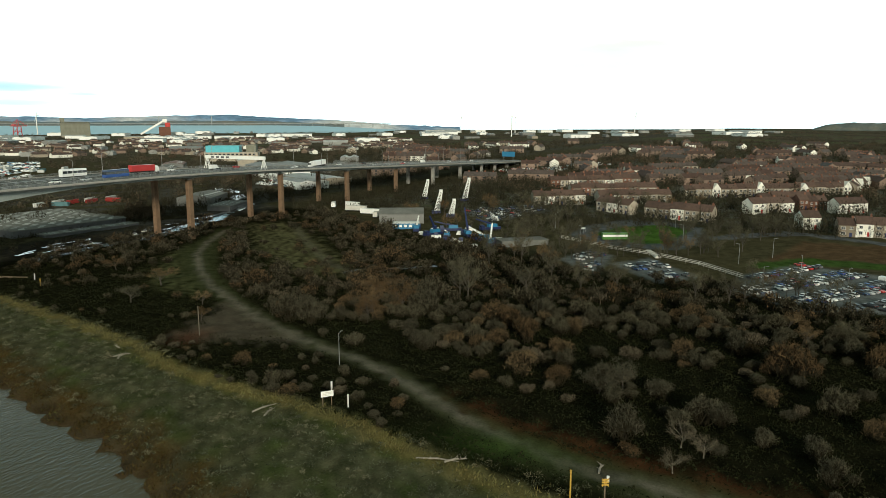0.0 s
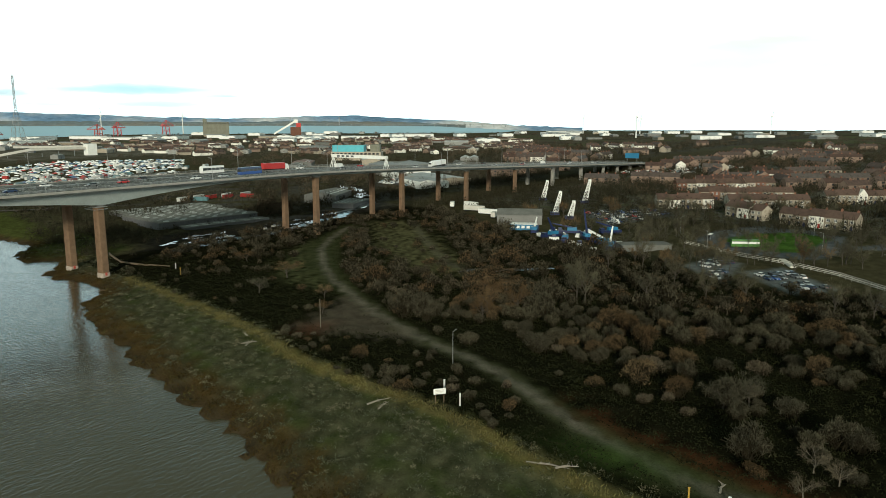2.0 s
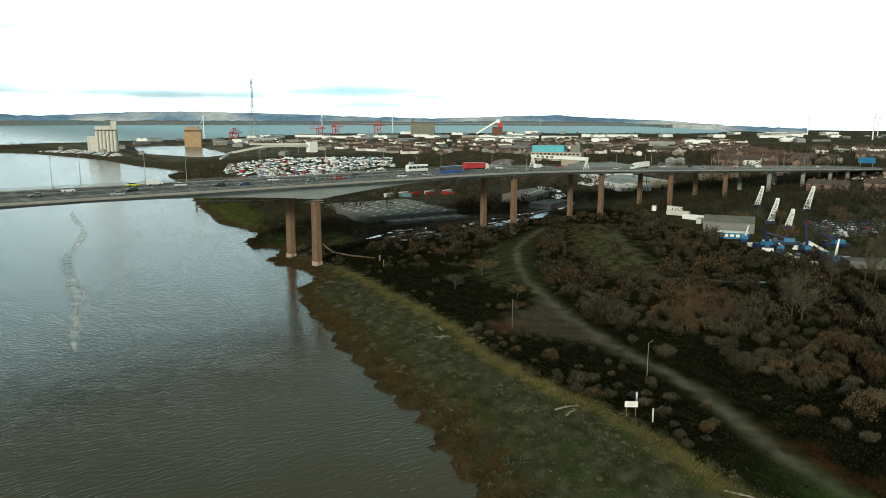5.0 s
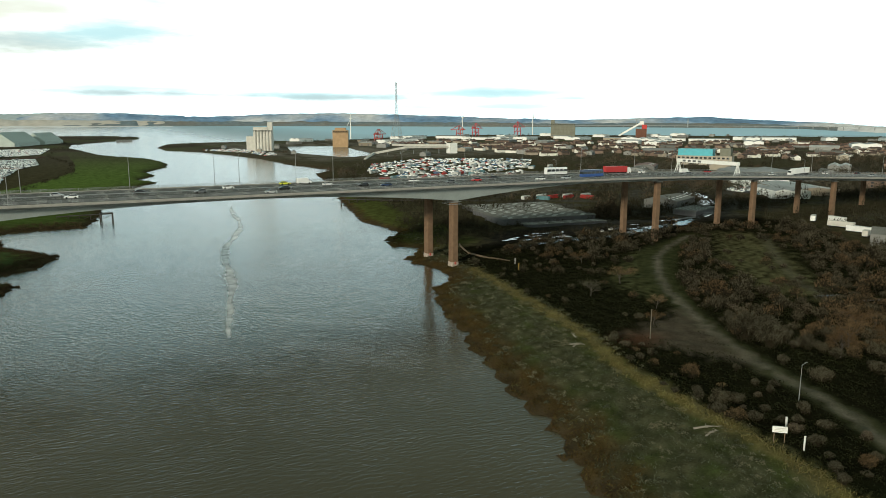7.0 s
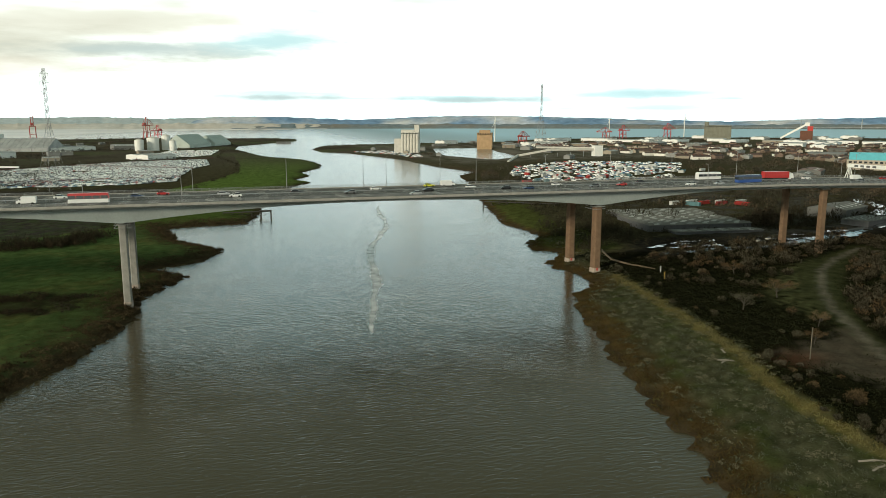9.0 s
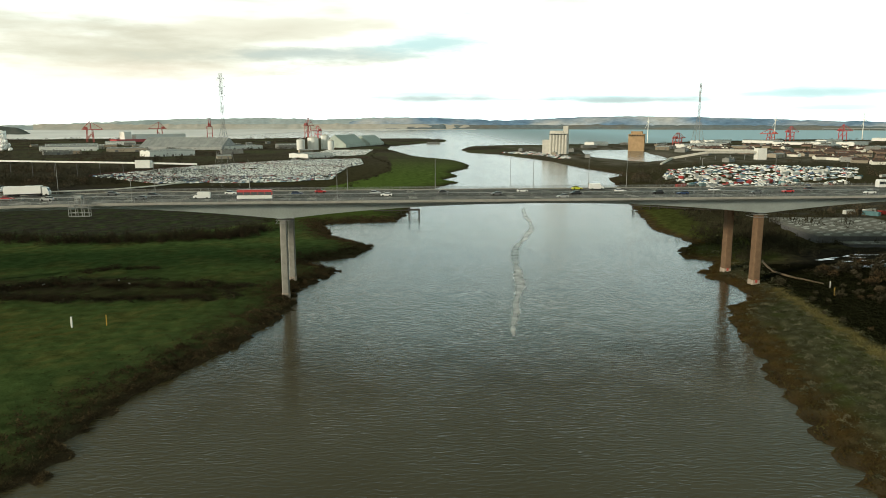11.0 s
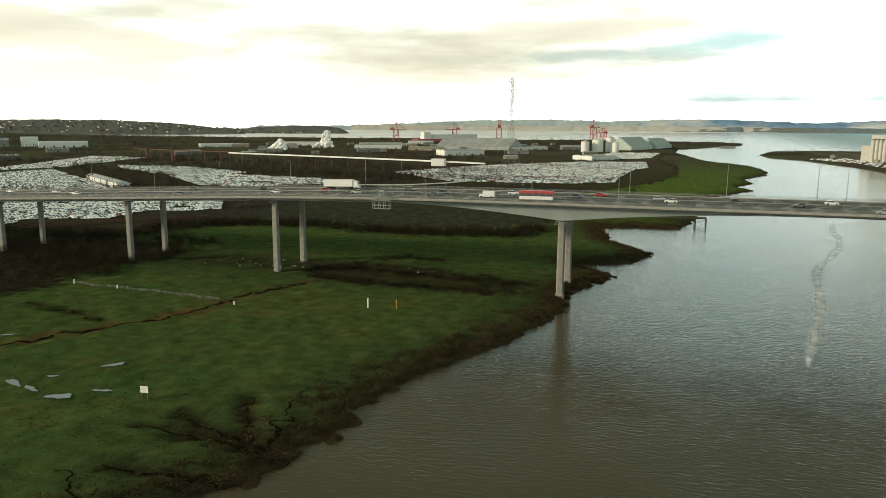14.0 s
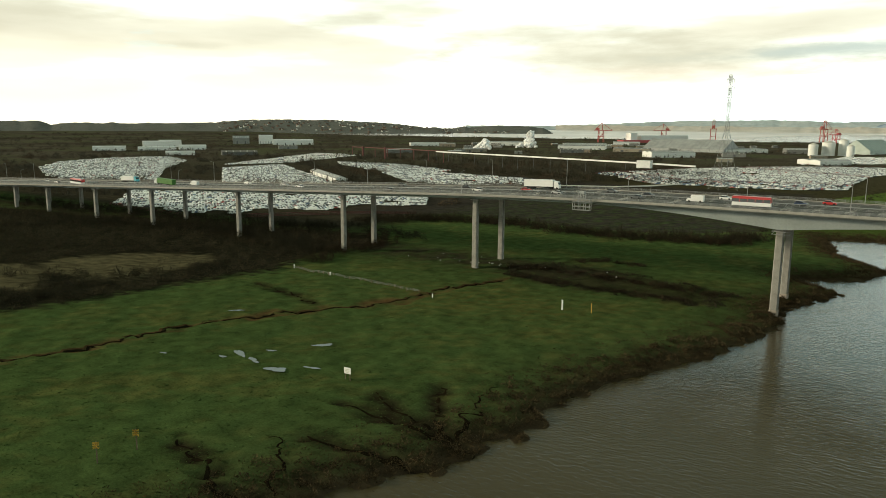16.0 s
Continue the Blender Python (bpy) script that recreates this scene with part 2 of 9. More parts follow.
ripple.inputs["Scale"].default_value, ripple.inputs["Detail"].default_value = 1.0, 4.0
ripple.inputs["Distortion"].default_value = 0.4
l.new(mp.outputs[0], ripple.inputs["Vector"])
swell = n.new("ShaderNodeTexNoise")
swell.inputs["Scale"].default_value, swell.inputs["Detail"].default_value = 0.05, 3.0
l.new(tc.outputs["Position"], swell.inputs["Vector"])
calm = n.new("ShaderNodeMapRange")
calm.inputs["From Min"].default_value, calm.inputs["From Max"].default_value = 0.35, 0.65
calm.inputs["To Min"].default_value, calm.inputs["To Max"].default_value = 0.5, 0.72
l.new(swell.outputs["Fac"], calm.inputs["Value"])
bp = n.new("ShaderNodeBump")
bp.inputs["Distance"].default_value = 0.19
l.new(calm.outputs[0], bp.inputs["Strength"])
l.new(ripple.outputs["Fac"], bp.inputs["Height"])
l.new(bp.outputs[0], b.inputs["Normal"])
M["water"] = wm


# ---- mesh helpers ----
def mesh_ob(name, verts, faces, mat, parent=None, label="", smooth=False):
    me = bpy.data.meshes.new(name)
    me.from_pydata([tuple(v) for v in verts], [], [tuple(int(i) for i in fc) for fc in faces])
    for m in (mat if isinstance(mat, (list, tuple)) else [mat]):
        me.materials.append(m)
    if smooth:
        me.polygons.foreach_set("use_smooth", [True] * len(me.polygons))
    ob = new(name, me)
    if parent is not None:
        ob.parent = parent
    if label:
        ob["label"] = label
    return ob


def part(name, bm, mat, parent=None, label="", smooth=False):
    me = bpy.data.meshes.new(name)
    bm.to_mesh(me)
    bm.free()
    for m in (mat if isinstance(mat, (list, tuple)) else [mat]):
        me.materials.append(m)
    if smooth:
        me.polygons.foreach_set("use_smooth", [True] * len(me.polygons))
    ob = new(name, me)
    if parent is not None:
        ob.parent = parent
    if label:
        ob["label"] = label
    return ob


class Shape:
    """Collects boxes, prisms, bars and tubes into one mesh."""

    def __init__(self):
        self.v, self.f, self.mi = [], [], []

    def add(self, verts, faces, mi=0):
        k = len(self.v)
        self.v += [tuple(p) for p in verts]
        self.f += [tuple(k + i for i in fc) for fc in faces]
        self.mi += [mi] * len(faces)
        return self

    def box(self, x0, x1, y0, y1, z0, z1, mi=0, inset=0.0, m=None):
        """A box; inset draws the top in, so that it tapers."""
        i = inset
        vs = [(x0, y0, z0), (x1, y0, z0), (x1, y1, z0), (x0, y1, z0), (x0 + i, y0 + i, z1), (x1 - i, y0 + i, z1), (x1 - i, y1 - i, z1), (x0 + i, y1 - i, z1)]
        if m is not None:
            vs = [m @ Vector(p) for p in vs]
        return self.add(vs, [(3, 2, 1, 0), (4, 5, 6, 7), (0, 1, 5, 4), (1, 2, 6, 5), (2, 3, 7, 6), (3, 0, 4, 7)], mi)

    def loft(self, rings, mi=0, closed=True, caps=True):
        n = len(rings[0])
        k = len(self.v)
        for r in rings:
            self.v += [tuple(p) for p in r]
        for a in range(len(rings) - 1):
            for i in range(n if closed else n - 1):
                j = (i + 1) % n
                self.f.append((k + a * n + i, k + a * n + j, k + (a + 1) * n + j, k + (a + 1) * n + i))
                self.mi.append(mi)
        if caps:
            self.f += [tuple(k + i for i in reversed(range(n))), tuple(k + (len(rings) - 1) * n + i for i in range(n))]
            self.mi += [mi, mi]
        return self

    def tube(self, x, y, z0, z1, r0, r1=None, sides=8, mi=0):
        r1 = r0 if r1 is None else r1
        ring = lambda r, z: [(x + r * math.cos(2 * math.pi * i / sides), y + r * math.sin(2 * math.pi * i / sides), z) for i in range(sides)]
        return self.loft([ring(r0, z0), ring(r1, z1)], mi)

    def bar(self, a, b, w, mi=0, w1=None, sides=4):
        """A straight bar from a to b, w thick."""
        a, b = Vector(a), Vector(b)
        d = (b - a).normalized()
        s = d.cross(Vector((0, 0, 1)))
        s = s.normalized() if s.length > 1e-4 else Vector((1, 0, 0))
        t = d.cross(s)
        w1 = w if w1 is None else w1
        ring = lambda p, ww: [p + (s * math.cos(math.pi / sides + 2 * math.pi * i / sides) + t * math.sin(math.pi / sides + 2 * math.pi * i / sides)) * ww * 0.7 for i in range(sides)]
        return self.loft([ring(a, w), ring(b, w1)], mi)

    def ob(self, name, mat, parent=None, label="", smooth=False, fix=True):
        me = bpy.data.meshes.new(name)
        me.from_pydata(self.v, [], self.f)
        for m in (mat if isinstance(mat, (list, tuple)) else [mat]):
            me.materials.append(m)
        if len(set(self.mi)) > 1:
            me.polygons.foreach_set("material_index", self.mi)
        if smooth:
            me.polygons.foreach_set("use_smooth", [True] * len(me.polygons))
        if fix and len(self.f) < 4000:
            bm = bmesh.new()
            bm.from_mesh(me)
            bmesh.ops.recalc_face_normals(bm, faces=bm.faces)
            bm.to_mesh(me)
            bm.free()
        ob = new(name, me)
        if parent is not None:
            ob.parent = parent
        if label:
            ob["label"] = label
        return ob


def thing(name, x, y, z, label, category, group="", turn=0.0):
    e = new(name)
    e.location, e.rotation_euler = (x, y, z), (0, 0, radians(turn))
    e.empty_display_size = 0.5
    return tagged(e, label, category, group)


# ---- lie of the land ----
EAST_SHORE = [(-30, -1500), (-12, -420), (4, -230), (12, -190), (18, -170), (23, -157), (28, -146), (31, -132), (35, -113), (39, -99), (46, -78), (55, -42), (64, -25), (72, -21), (79, -12), (81, 8), (79, 14), (79, 30), (92, 44), (98, 52), (87, 64), (94, 86), (101, 92), (110, 100), (107, 150), (119, 197), (133, 255), (160, 350), (186, 447), (208, 541), (246, 575), (240, 631), (228, 720), (232, 891), (187, 1160), (141, 1250), (142, 1397)]
EAST_COAST = [(192, 1631), (360, 1720), (700, 1800), (1000, 2050), (1400, 2210), (1850, 1990), (2250, 1640), (2500, 1400), (3000, 1520), (5600, 2700)]
WEST_SHORE = [(-230, -1500), (-185, -420), (-158, -240), (-132, -168), (-125, -155), (-119, -147), (-118, -135), (-113, -126), (-115, -112), (-111, -94), (-106, -81), (-101, -68), (-94, -53), (-88, -33), (-83, -12), (-85, 9), (-81, 21), (-70, 49), (-88, 66), (-66, 78), (-56, 105), (-78, 139), (-88, 190), (-67, 197), (-42, 198), (-33, 237), (-28, 300), (-18, 408), (2, 431), (33, 495), (20, 529), (43, 590), (38, 640), (70, 719), (84, 803), (78, 939), (20, 1077), (-25, 1491), (-16, 1651), (78, 1884), (171, 2097), (205, 2320)]
WEST_COAST = [(120, 2500), (-300, 2560), (-900, 2500), (-1500, 2350), (-2200, 2150), (-3000, 2200), (-5600, 2600)]
WATER = EAST_SHORE + EAST_COAST + [(5600, 5600), (-5600, 5600)] + WEST_COAST[::-1] + WEST_SHORE[::-1]
DOCK = [(345, 790), (420, 850), (470, 1000), (495, 1140), (560, 1380), (415, 1360), (350, 1120), (325, 960)]
INLET = [(120, 30), (165, 34), (210, 36), (243, 30), (290, 36), (350, 84), (390, 150), (370, 158), (330, 105), (280, 62), (235, 60), (176, 66), (140, 62)]
MEADOW = [(-340, -104), (-352, -92), (-358, -80), (-341, -56), (-312, -42), (-298, -50), (-297, -74), (-293, -96), (-310, -101)]
MEADOW_B = [(-372, -112), (-357, -97), (-330, -107), (-306, -122), (-320, -130), (-352, -128)]
HEATH = [(-292, -150), (-285, -141), (-281, -127), (-276, -110), (-274, -90), (-269, -68), (-264, -49), (-268, -33), (-277, -14), (-274, 6), (-262, 30), (-290, 48), (-330, 40), (-420, 20), (-640, -20), (-640, -260), (-330, -260)]
DITCH = [(-189, 16), (-172, 27), (-137, 21), (-104, 14), (-105, -10), (-157, -9), (-182, 0)]
CREST = [(90, -10), (85, -32), (76, -75), (70, -104), (61, -127), (57, -149), (56, -162), (55, -172), (51.5, -186), (47, -197), (44, -209), (40, -225), (35, -247), (30, -300)]
TRACK = [(51, -270), (51, -251), (52, -241), (54, -224), (58, -213), (61, -206), (66, -197), (73, -186), (80, -174), (85, -162), (89, -148), (96, -133), (104, -116), (119, -92), (129, -76), (145, -56), (171, -29), (195, -12), (228, 6)]
SIDE_PATH = [(260, -13), (228, -42), (200, -70), (178, -92), (167, -114), (163, -135)]
APRON = [(76, -109), (82, -126), (88, -146), (98, -126), (117, -95), (99, -103)]
CREEK = [(-330, -205), (-250, -176), (-238, -166), (-233, -155), (-230, -141), (-227, -126), (-223, -109), (-214, -94), (-204, -80), (-194, -62), (-190, -35), (-180, -12)]
RUNNELS = [[(-139, -119), (-137, -124), (-133, -130), (-130, -135), (-123, -140), (-113, -142)], [(-150, -139), (-138, -140), (-131, -140), (-123, -140.5)], [(-165, -170), (-161, -171), (-153, -173), (-146, -177), (-141, -179), (-133, -184)], [(-147, -155), (-141, -154), (-134, -153), (-128, -152), (-119, -153)], [(-253, -69), (-229, -74), (-215, -80)], [(-148, -132), (-139, -135), (-129, -138)]]


def inside(poly, X, Y):
    r = np.zeros(X.shape, bool)
    px, py = np.array(poly, float).T
    for i in range(len(poly)):
        x0, y0, x1, y1 = px[i - 1], py[i - 1], px[i], py[i]
        if y0 != y1:
            r ^= ((y0 > Y) != (y1 > Y)) & (X < (x1 - x0) * (Y - y0) / (y1 - y0) + x0)
    return r


def off_line(line, X, Y, closed=False):
    best = np.full(X.shape, 1e18)
    pts = np.array(line, float)
    for i in range(0 if closed else 1, len(pts)):
        (x0, y0), (x1, y1) = pts[i - 1], pts[i]
        dx, dy = x1 - x0, y1 - y0
        t = np.clip(((X - x0) * dx + (Y - y0) * dy) / (dx * dx + dy * dy + 1e-9), 0, 1)
        best = np.minimum(best, (X - x0 - t * dx) ** 2 + (Y - y0 - t * dy) ** 2)
    return np.sqrt(best)


def signed(poly, X, Y):
    """Metres outside (plus) or inside (minus) a closed outline."""
    return np.where(inside(poly, X, Y), -1, 1) * off_line(poly, X, Y, True)


WAVES = np.random.RandomState(5).rand(5, 14, 3)


def rough(X, Y, size, k=0):
    """Smooth noise of about -1 to 1, made of waves of about the given length."""
    s = np.zeros(np.shape(X))
    for a, p, q in WAVES[k]:
        ang, w = a * 6.283, 6.283 / size * (0.6 + 1.2 * q)
        s = s + np.sin((X * math.cos(ang) + Y * math.sin(ang)) * w + p * 6.283 * 7)
    return s / 3.2


def ease(a, b, x):
    t = np.clip((x - a) / (b - a), 0, 1)
    return t * t * (3 - 2 * t)


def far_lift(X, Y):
    """Raises far land and water, and sinks the east, to fit the camera's view."""
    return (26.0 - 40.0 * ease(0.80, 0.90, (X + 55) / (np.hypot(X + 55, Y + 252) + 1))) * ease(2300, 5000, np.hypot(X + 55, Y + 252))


def land(X, Y):
    """Ground height and the distance from the shore."""
    X, Y = np.asarray(X, float), np.asarray(Y, float)
    d = signed(WATER, X, Y)
    d = d + np.clip(1.5 * rough(X, Y, 9.0, 0) + 0.8 * rough(X, Y, 3.5, 3), -2.2, 2.2) * np.clip(1.4 - abs(d) / 25, 0.15, 1)
    d = np.minimum(d, signed(DOCK, X, Y))
    east = ease(0, 60, X) * ease(1600, 500, Y)
    z = np.where(d > 0, 3.0 * (1 - np.exp(-np.maximum(d, 0) / 9.0)), np.maximum(d * 0.35, -3.0))
    z = z + (d > 0) * east * (5.0 * ease(190, 420, X) + 9.0 * ease(420, 900, X) * ease(500, 0, Y))
    z = z + np.where(d > 6, 0.18 * rough(X, Y, 17.0, 1) + 0.1 * rough(X, Y, 6.0, 2), 0)
    ck = off_line(CREEK, X + 2.5 * rough(X, Y, 14, 4), Y + 2.0 * rough(X, Y, 11, 3))
    for line in RUNNELS:
        ck = np.minimum(ck, off_line(line, X + 1.0 * rough(X, Y, 9, 4), Y + 1.0 * rough(X, Y, 7, 3)) * 1.1)
    z = z - 0.8 * np.exp(-((ck / 1.4) ** 2)) * (d > 1)
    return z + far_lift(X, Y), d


def graded(lo, hi, a, b, step, grow):
    """Grid lines: even from a to b, wider and wider out to lo and hi."""
    mid = list(np.arange(a, b + step, step))
    up, s, v = [], step, mid[-1]
    while v < hi:
        s *= grow
        v += s
        up.append(min(v, hi))
    dn, s, v = [], step, a
    while v > lo:
        s *= grow
        v -= s
        dn.append(max(v, lo))
    return np.array(dn[::-1] + mid + up)


gx, gy = graded(-5200, 5200, -300, 300, 2.0, 1.05), graded(-900, 5200, -262, 290, 2.0, 1.05)
GX, GY = np.meshgrid(gx, gy)
GZ, GD = land(GX, GY)


def lay(X, Y):
    """Ground height and distance from the shore, read off the ground's own grid."""
    X, Y = np.clip(np.asarray(X, float), -5190, 5190), np.clip(np.asarray(Y, float), -890, 5190)
    i, j = np.clip(np.searchsorted(gx, X) - 1, 0, len(gx) - 2), np.clip(np.searchsorted(gy, Y) - 1, 0, len(gy) - 2)
    u, v = (X - gx[i]) / (gx[i + 1] - gx[i]), (Y - gy[j]) / (gy[j + 1] - gy[j])
    return tuple(A[j, i] * (1 - u) * (1 - v) + A[j, i + 1] * u * (1 - v) + A[j + 1, i] * (1 - u) * v + A[j + 1, i + 1] * u * v for A in (GZ, GD))


def ground_z(x, y):
    return float(lay(np.array([x]), np.array([y]))[0][0])


def mixc(c, w, new_c):
    w = w[..., None]
    return c * (1 - w) + np.array(new_c) * w


def earth_colour(X, Y, d):
    """Base colours of soil, grass, mud, yards and tracks by place."""
    r1, r2, r3 = rough(X, Y, 40, 1), rough(X, Y, 12, 2), rough(X, Y, 5, 3)
    col = np.zeros(X.shape + (3,)) + np.array((0.060, 0.054, 0.030))
    west = ease(10, -40, X)
    # western saltmarsh: deep green turf with straw-coloured patches
    col = mixc(col, west * (Y < 330), (0.060, 0.094, 0.031))
    col = mixc(col, west * (Y < 330) * np.clip(0.25 * r1 + 0.18 * r2 + 0.2 * r3, 0, 0.6), (0.110, 0.108, 0.036))
    col = mixc(col, west * np.exp(-((X + 165) / 45) ** 2 - ((Y + 45) / 22) ** 2) * np.clip(0.5 + 0.5 * r3, 0, 1) * 0.7, (0.11, 0.095, 0.03))
    # downstream spit, green
    col = mixc(col, inside([(-112, 262), (-100, 420), (-62, 520), (-36, 640), (-30, 800), (-34, 1000), (-24, 1250), (95, 1250), (95, 262)], X, Y) * 1.0, (0.098, 0.145, 0.036))
    col = mixc(col, west * ease(170, 200, Y) * ease(290, 262, Y) * ease(-150, -110, X), (0.064, 0.095, 0.024))
    # heath beyond the marsh
    he = signed(HEATH, X + 3 * r3, Y + 3 * r2)
    col = mixc(col, ease(3, -3, he), (0.026, 0.024, 0.015))
    for field in (MEADOW, MEADOW_B):
        col = mixc(col, ease(2, -2, signed(field, X + 3 * r3, Y + 2 * r2)) * np.clip(0.8 + 0.25 * r3, 0, 1), (0.115, 0.102, 0.058))
    col = mixc(col, west * ease(5, -3, signed(DITCH, X + 4 * r3, Y + 2 * r2)) * 0.8, (0.036, 0.034, 0.018))
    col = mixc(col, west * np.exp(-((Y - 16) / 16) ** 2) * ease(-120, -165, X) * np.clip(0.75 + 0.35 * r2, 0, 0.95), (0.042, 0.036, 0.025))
    # eastern foreshore: grey-green tussocks
    fore = (X > 0) * (Y < 60) * (off_line(CREST, X, Y) < 60) * (X < 95)
    col = mixc(col, fore * ease(2, 10, d) * 1.0, (0.055, 0.058, 0.030))
    col = mixc(col, fore * ease(2, 10, d) * np.clip(0.5 * r3 + 0.2, 0, 0.8), (0.115, 0.108, 0.062))
    col = mixc(col, fore * ease(4, 10, d) * np.clip(0.55 * r2, 0, 0.7), (0.045, 0.062, 0.016))
    # mud and rust-brown saltings along the water
    edge = np.exp(-np.maximum(d, 0) / np.where(X < 0, 8.0, 5.5))
    col = mixc(col, np.clip(edge * 1.3, 0, 1), (0.054, 0.041, 0.025))
    col = mixc(col, ((X > 0) & (Y < 330) & (Y > -320)) * np.exp(-((d - 5.0) / 4.0) ** 2) * np.clip(0.6 + 0.5 * r2, 0, 1), (0.076, 0.049, 0.018))
    # dry yellow grass on the flood bank
    cr = off_line(CREST, X + 0.8 * r3, Y)
    col = mixc(col, np.exp(-(cr / 2.6) ** 2) * np.clip(0.75 + 0.4 * r2, 0, 1), (0.165, 0.135, 0.050))
    # grassy eastern bank downstream of the bridge
    nb = (X > 60) * ease(30, 50, Y) * ease(330, 280, Y) * ease(34, 20, d) * ease(2, 7, d)
    col = mixc(col, nb, (0.066, 0.074, 0.022))
    # scrubland floor, shade between bushes put into its near-black colour, and the cinder track
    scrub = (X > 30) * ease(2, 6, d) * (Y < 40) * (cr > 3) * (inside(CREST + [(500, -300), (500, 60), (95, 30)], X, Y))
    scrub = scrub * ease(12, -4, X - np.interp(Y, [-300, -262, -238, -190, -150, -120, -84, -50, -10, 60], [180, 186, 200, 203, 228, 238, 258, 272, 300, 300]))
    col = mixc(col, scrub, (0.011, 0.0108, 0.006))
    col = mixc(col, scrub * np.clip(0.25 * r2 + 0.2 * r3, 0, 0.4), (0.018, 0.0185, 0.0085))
    cd = signed([(246, 7), (263, -3), (244, -34), (205, -74), (176, -104), (160, -112), (158, -92), (176, -66), (193, -42)], X + 4 * r3, Y + 4 * r2)
    col = mixc(col, ease(6, -6, cd) * np.clip(0.75 + 0.3 * r3 + 0.2 * r2, 0, 1), (0.105, 0.098, 0.048))
    gd = signed([(112, -84), (128, -84), (152, -56), (178, -34), (196, -16), (182, -8), (150, -28), (118, -58)], X + 4 * r3, Y + 3 * r2)
    col = mixc(col, ease(5, -6, gd) * np.clip(0.7 + 0.35 * r3, 0, 1), (0.078, 0.080, 0.036))
    tk = off_line(TRACK, X + 0.5 * r3, Y)
    verge = np.interp(Y, [-270, -225, -190, -170, -100, -60, 0], [7.0, 6.0, 3.6, 3.0, 4.0, 7.0, 8.0])
    col = mixc(col, np.exp(-(tk / verge) ** 4), (0.046, 0.050, 0.022))
    col = mixc(col, ease(2, -2, signed(APRON, X + 2 * r3, Y + 2 * r2)) * 0.9, (0.088, 0.073, 0.053))
    col = mixc(col, np.exp(-(tk / 1.6) ** 2) * np.clip(0.9 + 0.2 * r3, 0, 1), (0.140, 0.124, 0.096))
    sp_ = off_line(SIDE_PATH, X + 0.8 * r3, Y)
    col = mixc(col, np.exp(-(sp_ / 2.0) ** 2) * 0.7, (0.105, 0.096, 0.066))
    rd = off_line([(73, -196), (66, -210), (63, -221), (60, -233), (58, -246), (57, -262)], X + 1.0 * r3, Y)
    col = mixc(col, np.exp(-(rd / 3.2) ** 2) * np.clip(0.6 + 0.4 * r2, 0, 0.9), (0.070, 0.030, 0.014))
    col = mixc(col, np.exp(-((X - 55) / 5) ** 2 - ((Y + 212) / 12) ** 2) * 0.8, (0.045, 0.072, 0.018))
    col = mixc(col, np.exp(-((X - 80) / 7) ** 2 - ((Y + 114) / 5) ** 2) * 0.8, (0.10, 0.044, 0.026))
    ck = off_line(CREEK, X + 2.5 * rough(X, Y, 14, 4), Y + 2.0 * rough(X, Y, 11, 3))
    col = mixc(col, np.exp(-(ck / 1.7) ** 2) * west, (0.105, 0.066, 0.030))
    for line in RUNNELS:
        rk = off_line(line, X + 1.0 * rough(X, Y, 9, 4), Y + 1.0 * rough(X, Y, 7, 3))
        col = mixc(col, np.exp(-(rk / 2.0) ** 2) * west, (0.024, 0.018, 0.011))
    col = mixc(col, west * ease(-290, -330, X) * ease(36, 60, Y), (0.050, 0.044, 0.030))
    # far country: brown-green fields and yards
    away = np.hypot(X + 55, Y + 252)
    col = mixc(col, ease(700, 1500, away), (0.092, 0.082, 0.062))
    fields = np.clip(0.9 * rough(X, Y, 330, 1) + 0.6 * rough(X, Y, 120, 2), -1, 1)
    col = mixc(col, ease(900, 1600, away) * np.clip(fields, 0, 0.8), (0.058, 0.050, 0.036))
    col = mixc(col, ease(900, 1600, away) * np.clip(-fields - 0.35, 0, 0.5), (0.085, 0.105, 0.045))
    dockside = ease(240, 280, X) * ease(900, 700, X) * ease(650, 760, Y) * ease(1650, 1450, Y)
    col = mixc(col, dockside * np.clip(0.6 + 0.5 * r1, 0, 0.9), (0.17, 0.155, 0.13))
    # dark made ground under the western approach
    lot = ease(-4, 4, Y - np.interp(X, [-330, -304, -264, -219, -185, -145, -118], [118, 146, 150, 137, 134, 156, 182])) * ease(455, 430, Y) * ease(-110, -126, X) * ease(-390, -350, X)
    col = mixc(col, lot * np.clip(0.8 + 0.2 * r2, 0, 1), (0.046, 0.041, 0.036))
    col = mixc(col, ease(6, -6, signed(INLET, X + 3 * r3, Y)), (0.022, 0.021, 0.017))
    # gardens and streets of the suburb
    town_ = ease(325, 350, X) * ease(10, -25, Y) * ease(1300, 1000, X)
    col = mixc(col, town_, (0.095, 0.088, 0.066))
    col = mixc(col, town_ * np.clip(0.5 * r2 + 0.3 * r3, 0, 0.7), (0.055, 0.072, 0.028))
    col = mixc(col, town_ * np.clip(-0.6 * r2, 0, 0.7), (0.13, 0.13, 0.125))
    # yards, roads and lawns on the eastern shore
    yard = ease(170, 215, X) * ease(300, 240, Y) * ease(20, 60, Y)
    col = mixc(col, yard * np.clip(0.55 + 0.6 * r1, 0, 0.9), (0.070, 0.066, 0.058))
    ring_ = [(281, -161), (311, -163), (333, -176), (337, -199), (324, -218), (294, -224), (265, -215), (261, -196), (266, -177)]
    lawn_ = [(288, -172), (311, -178), (326, -199), (316, -214), (276, -208), (272, -194)]
    col = mixc(col, ease(1.5, -1.5, signed(ring_, X, Y)), (0.105, 0.112, 0.118))
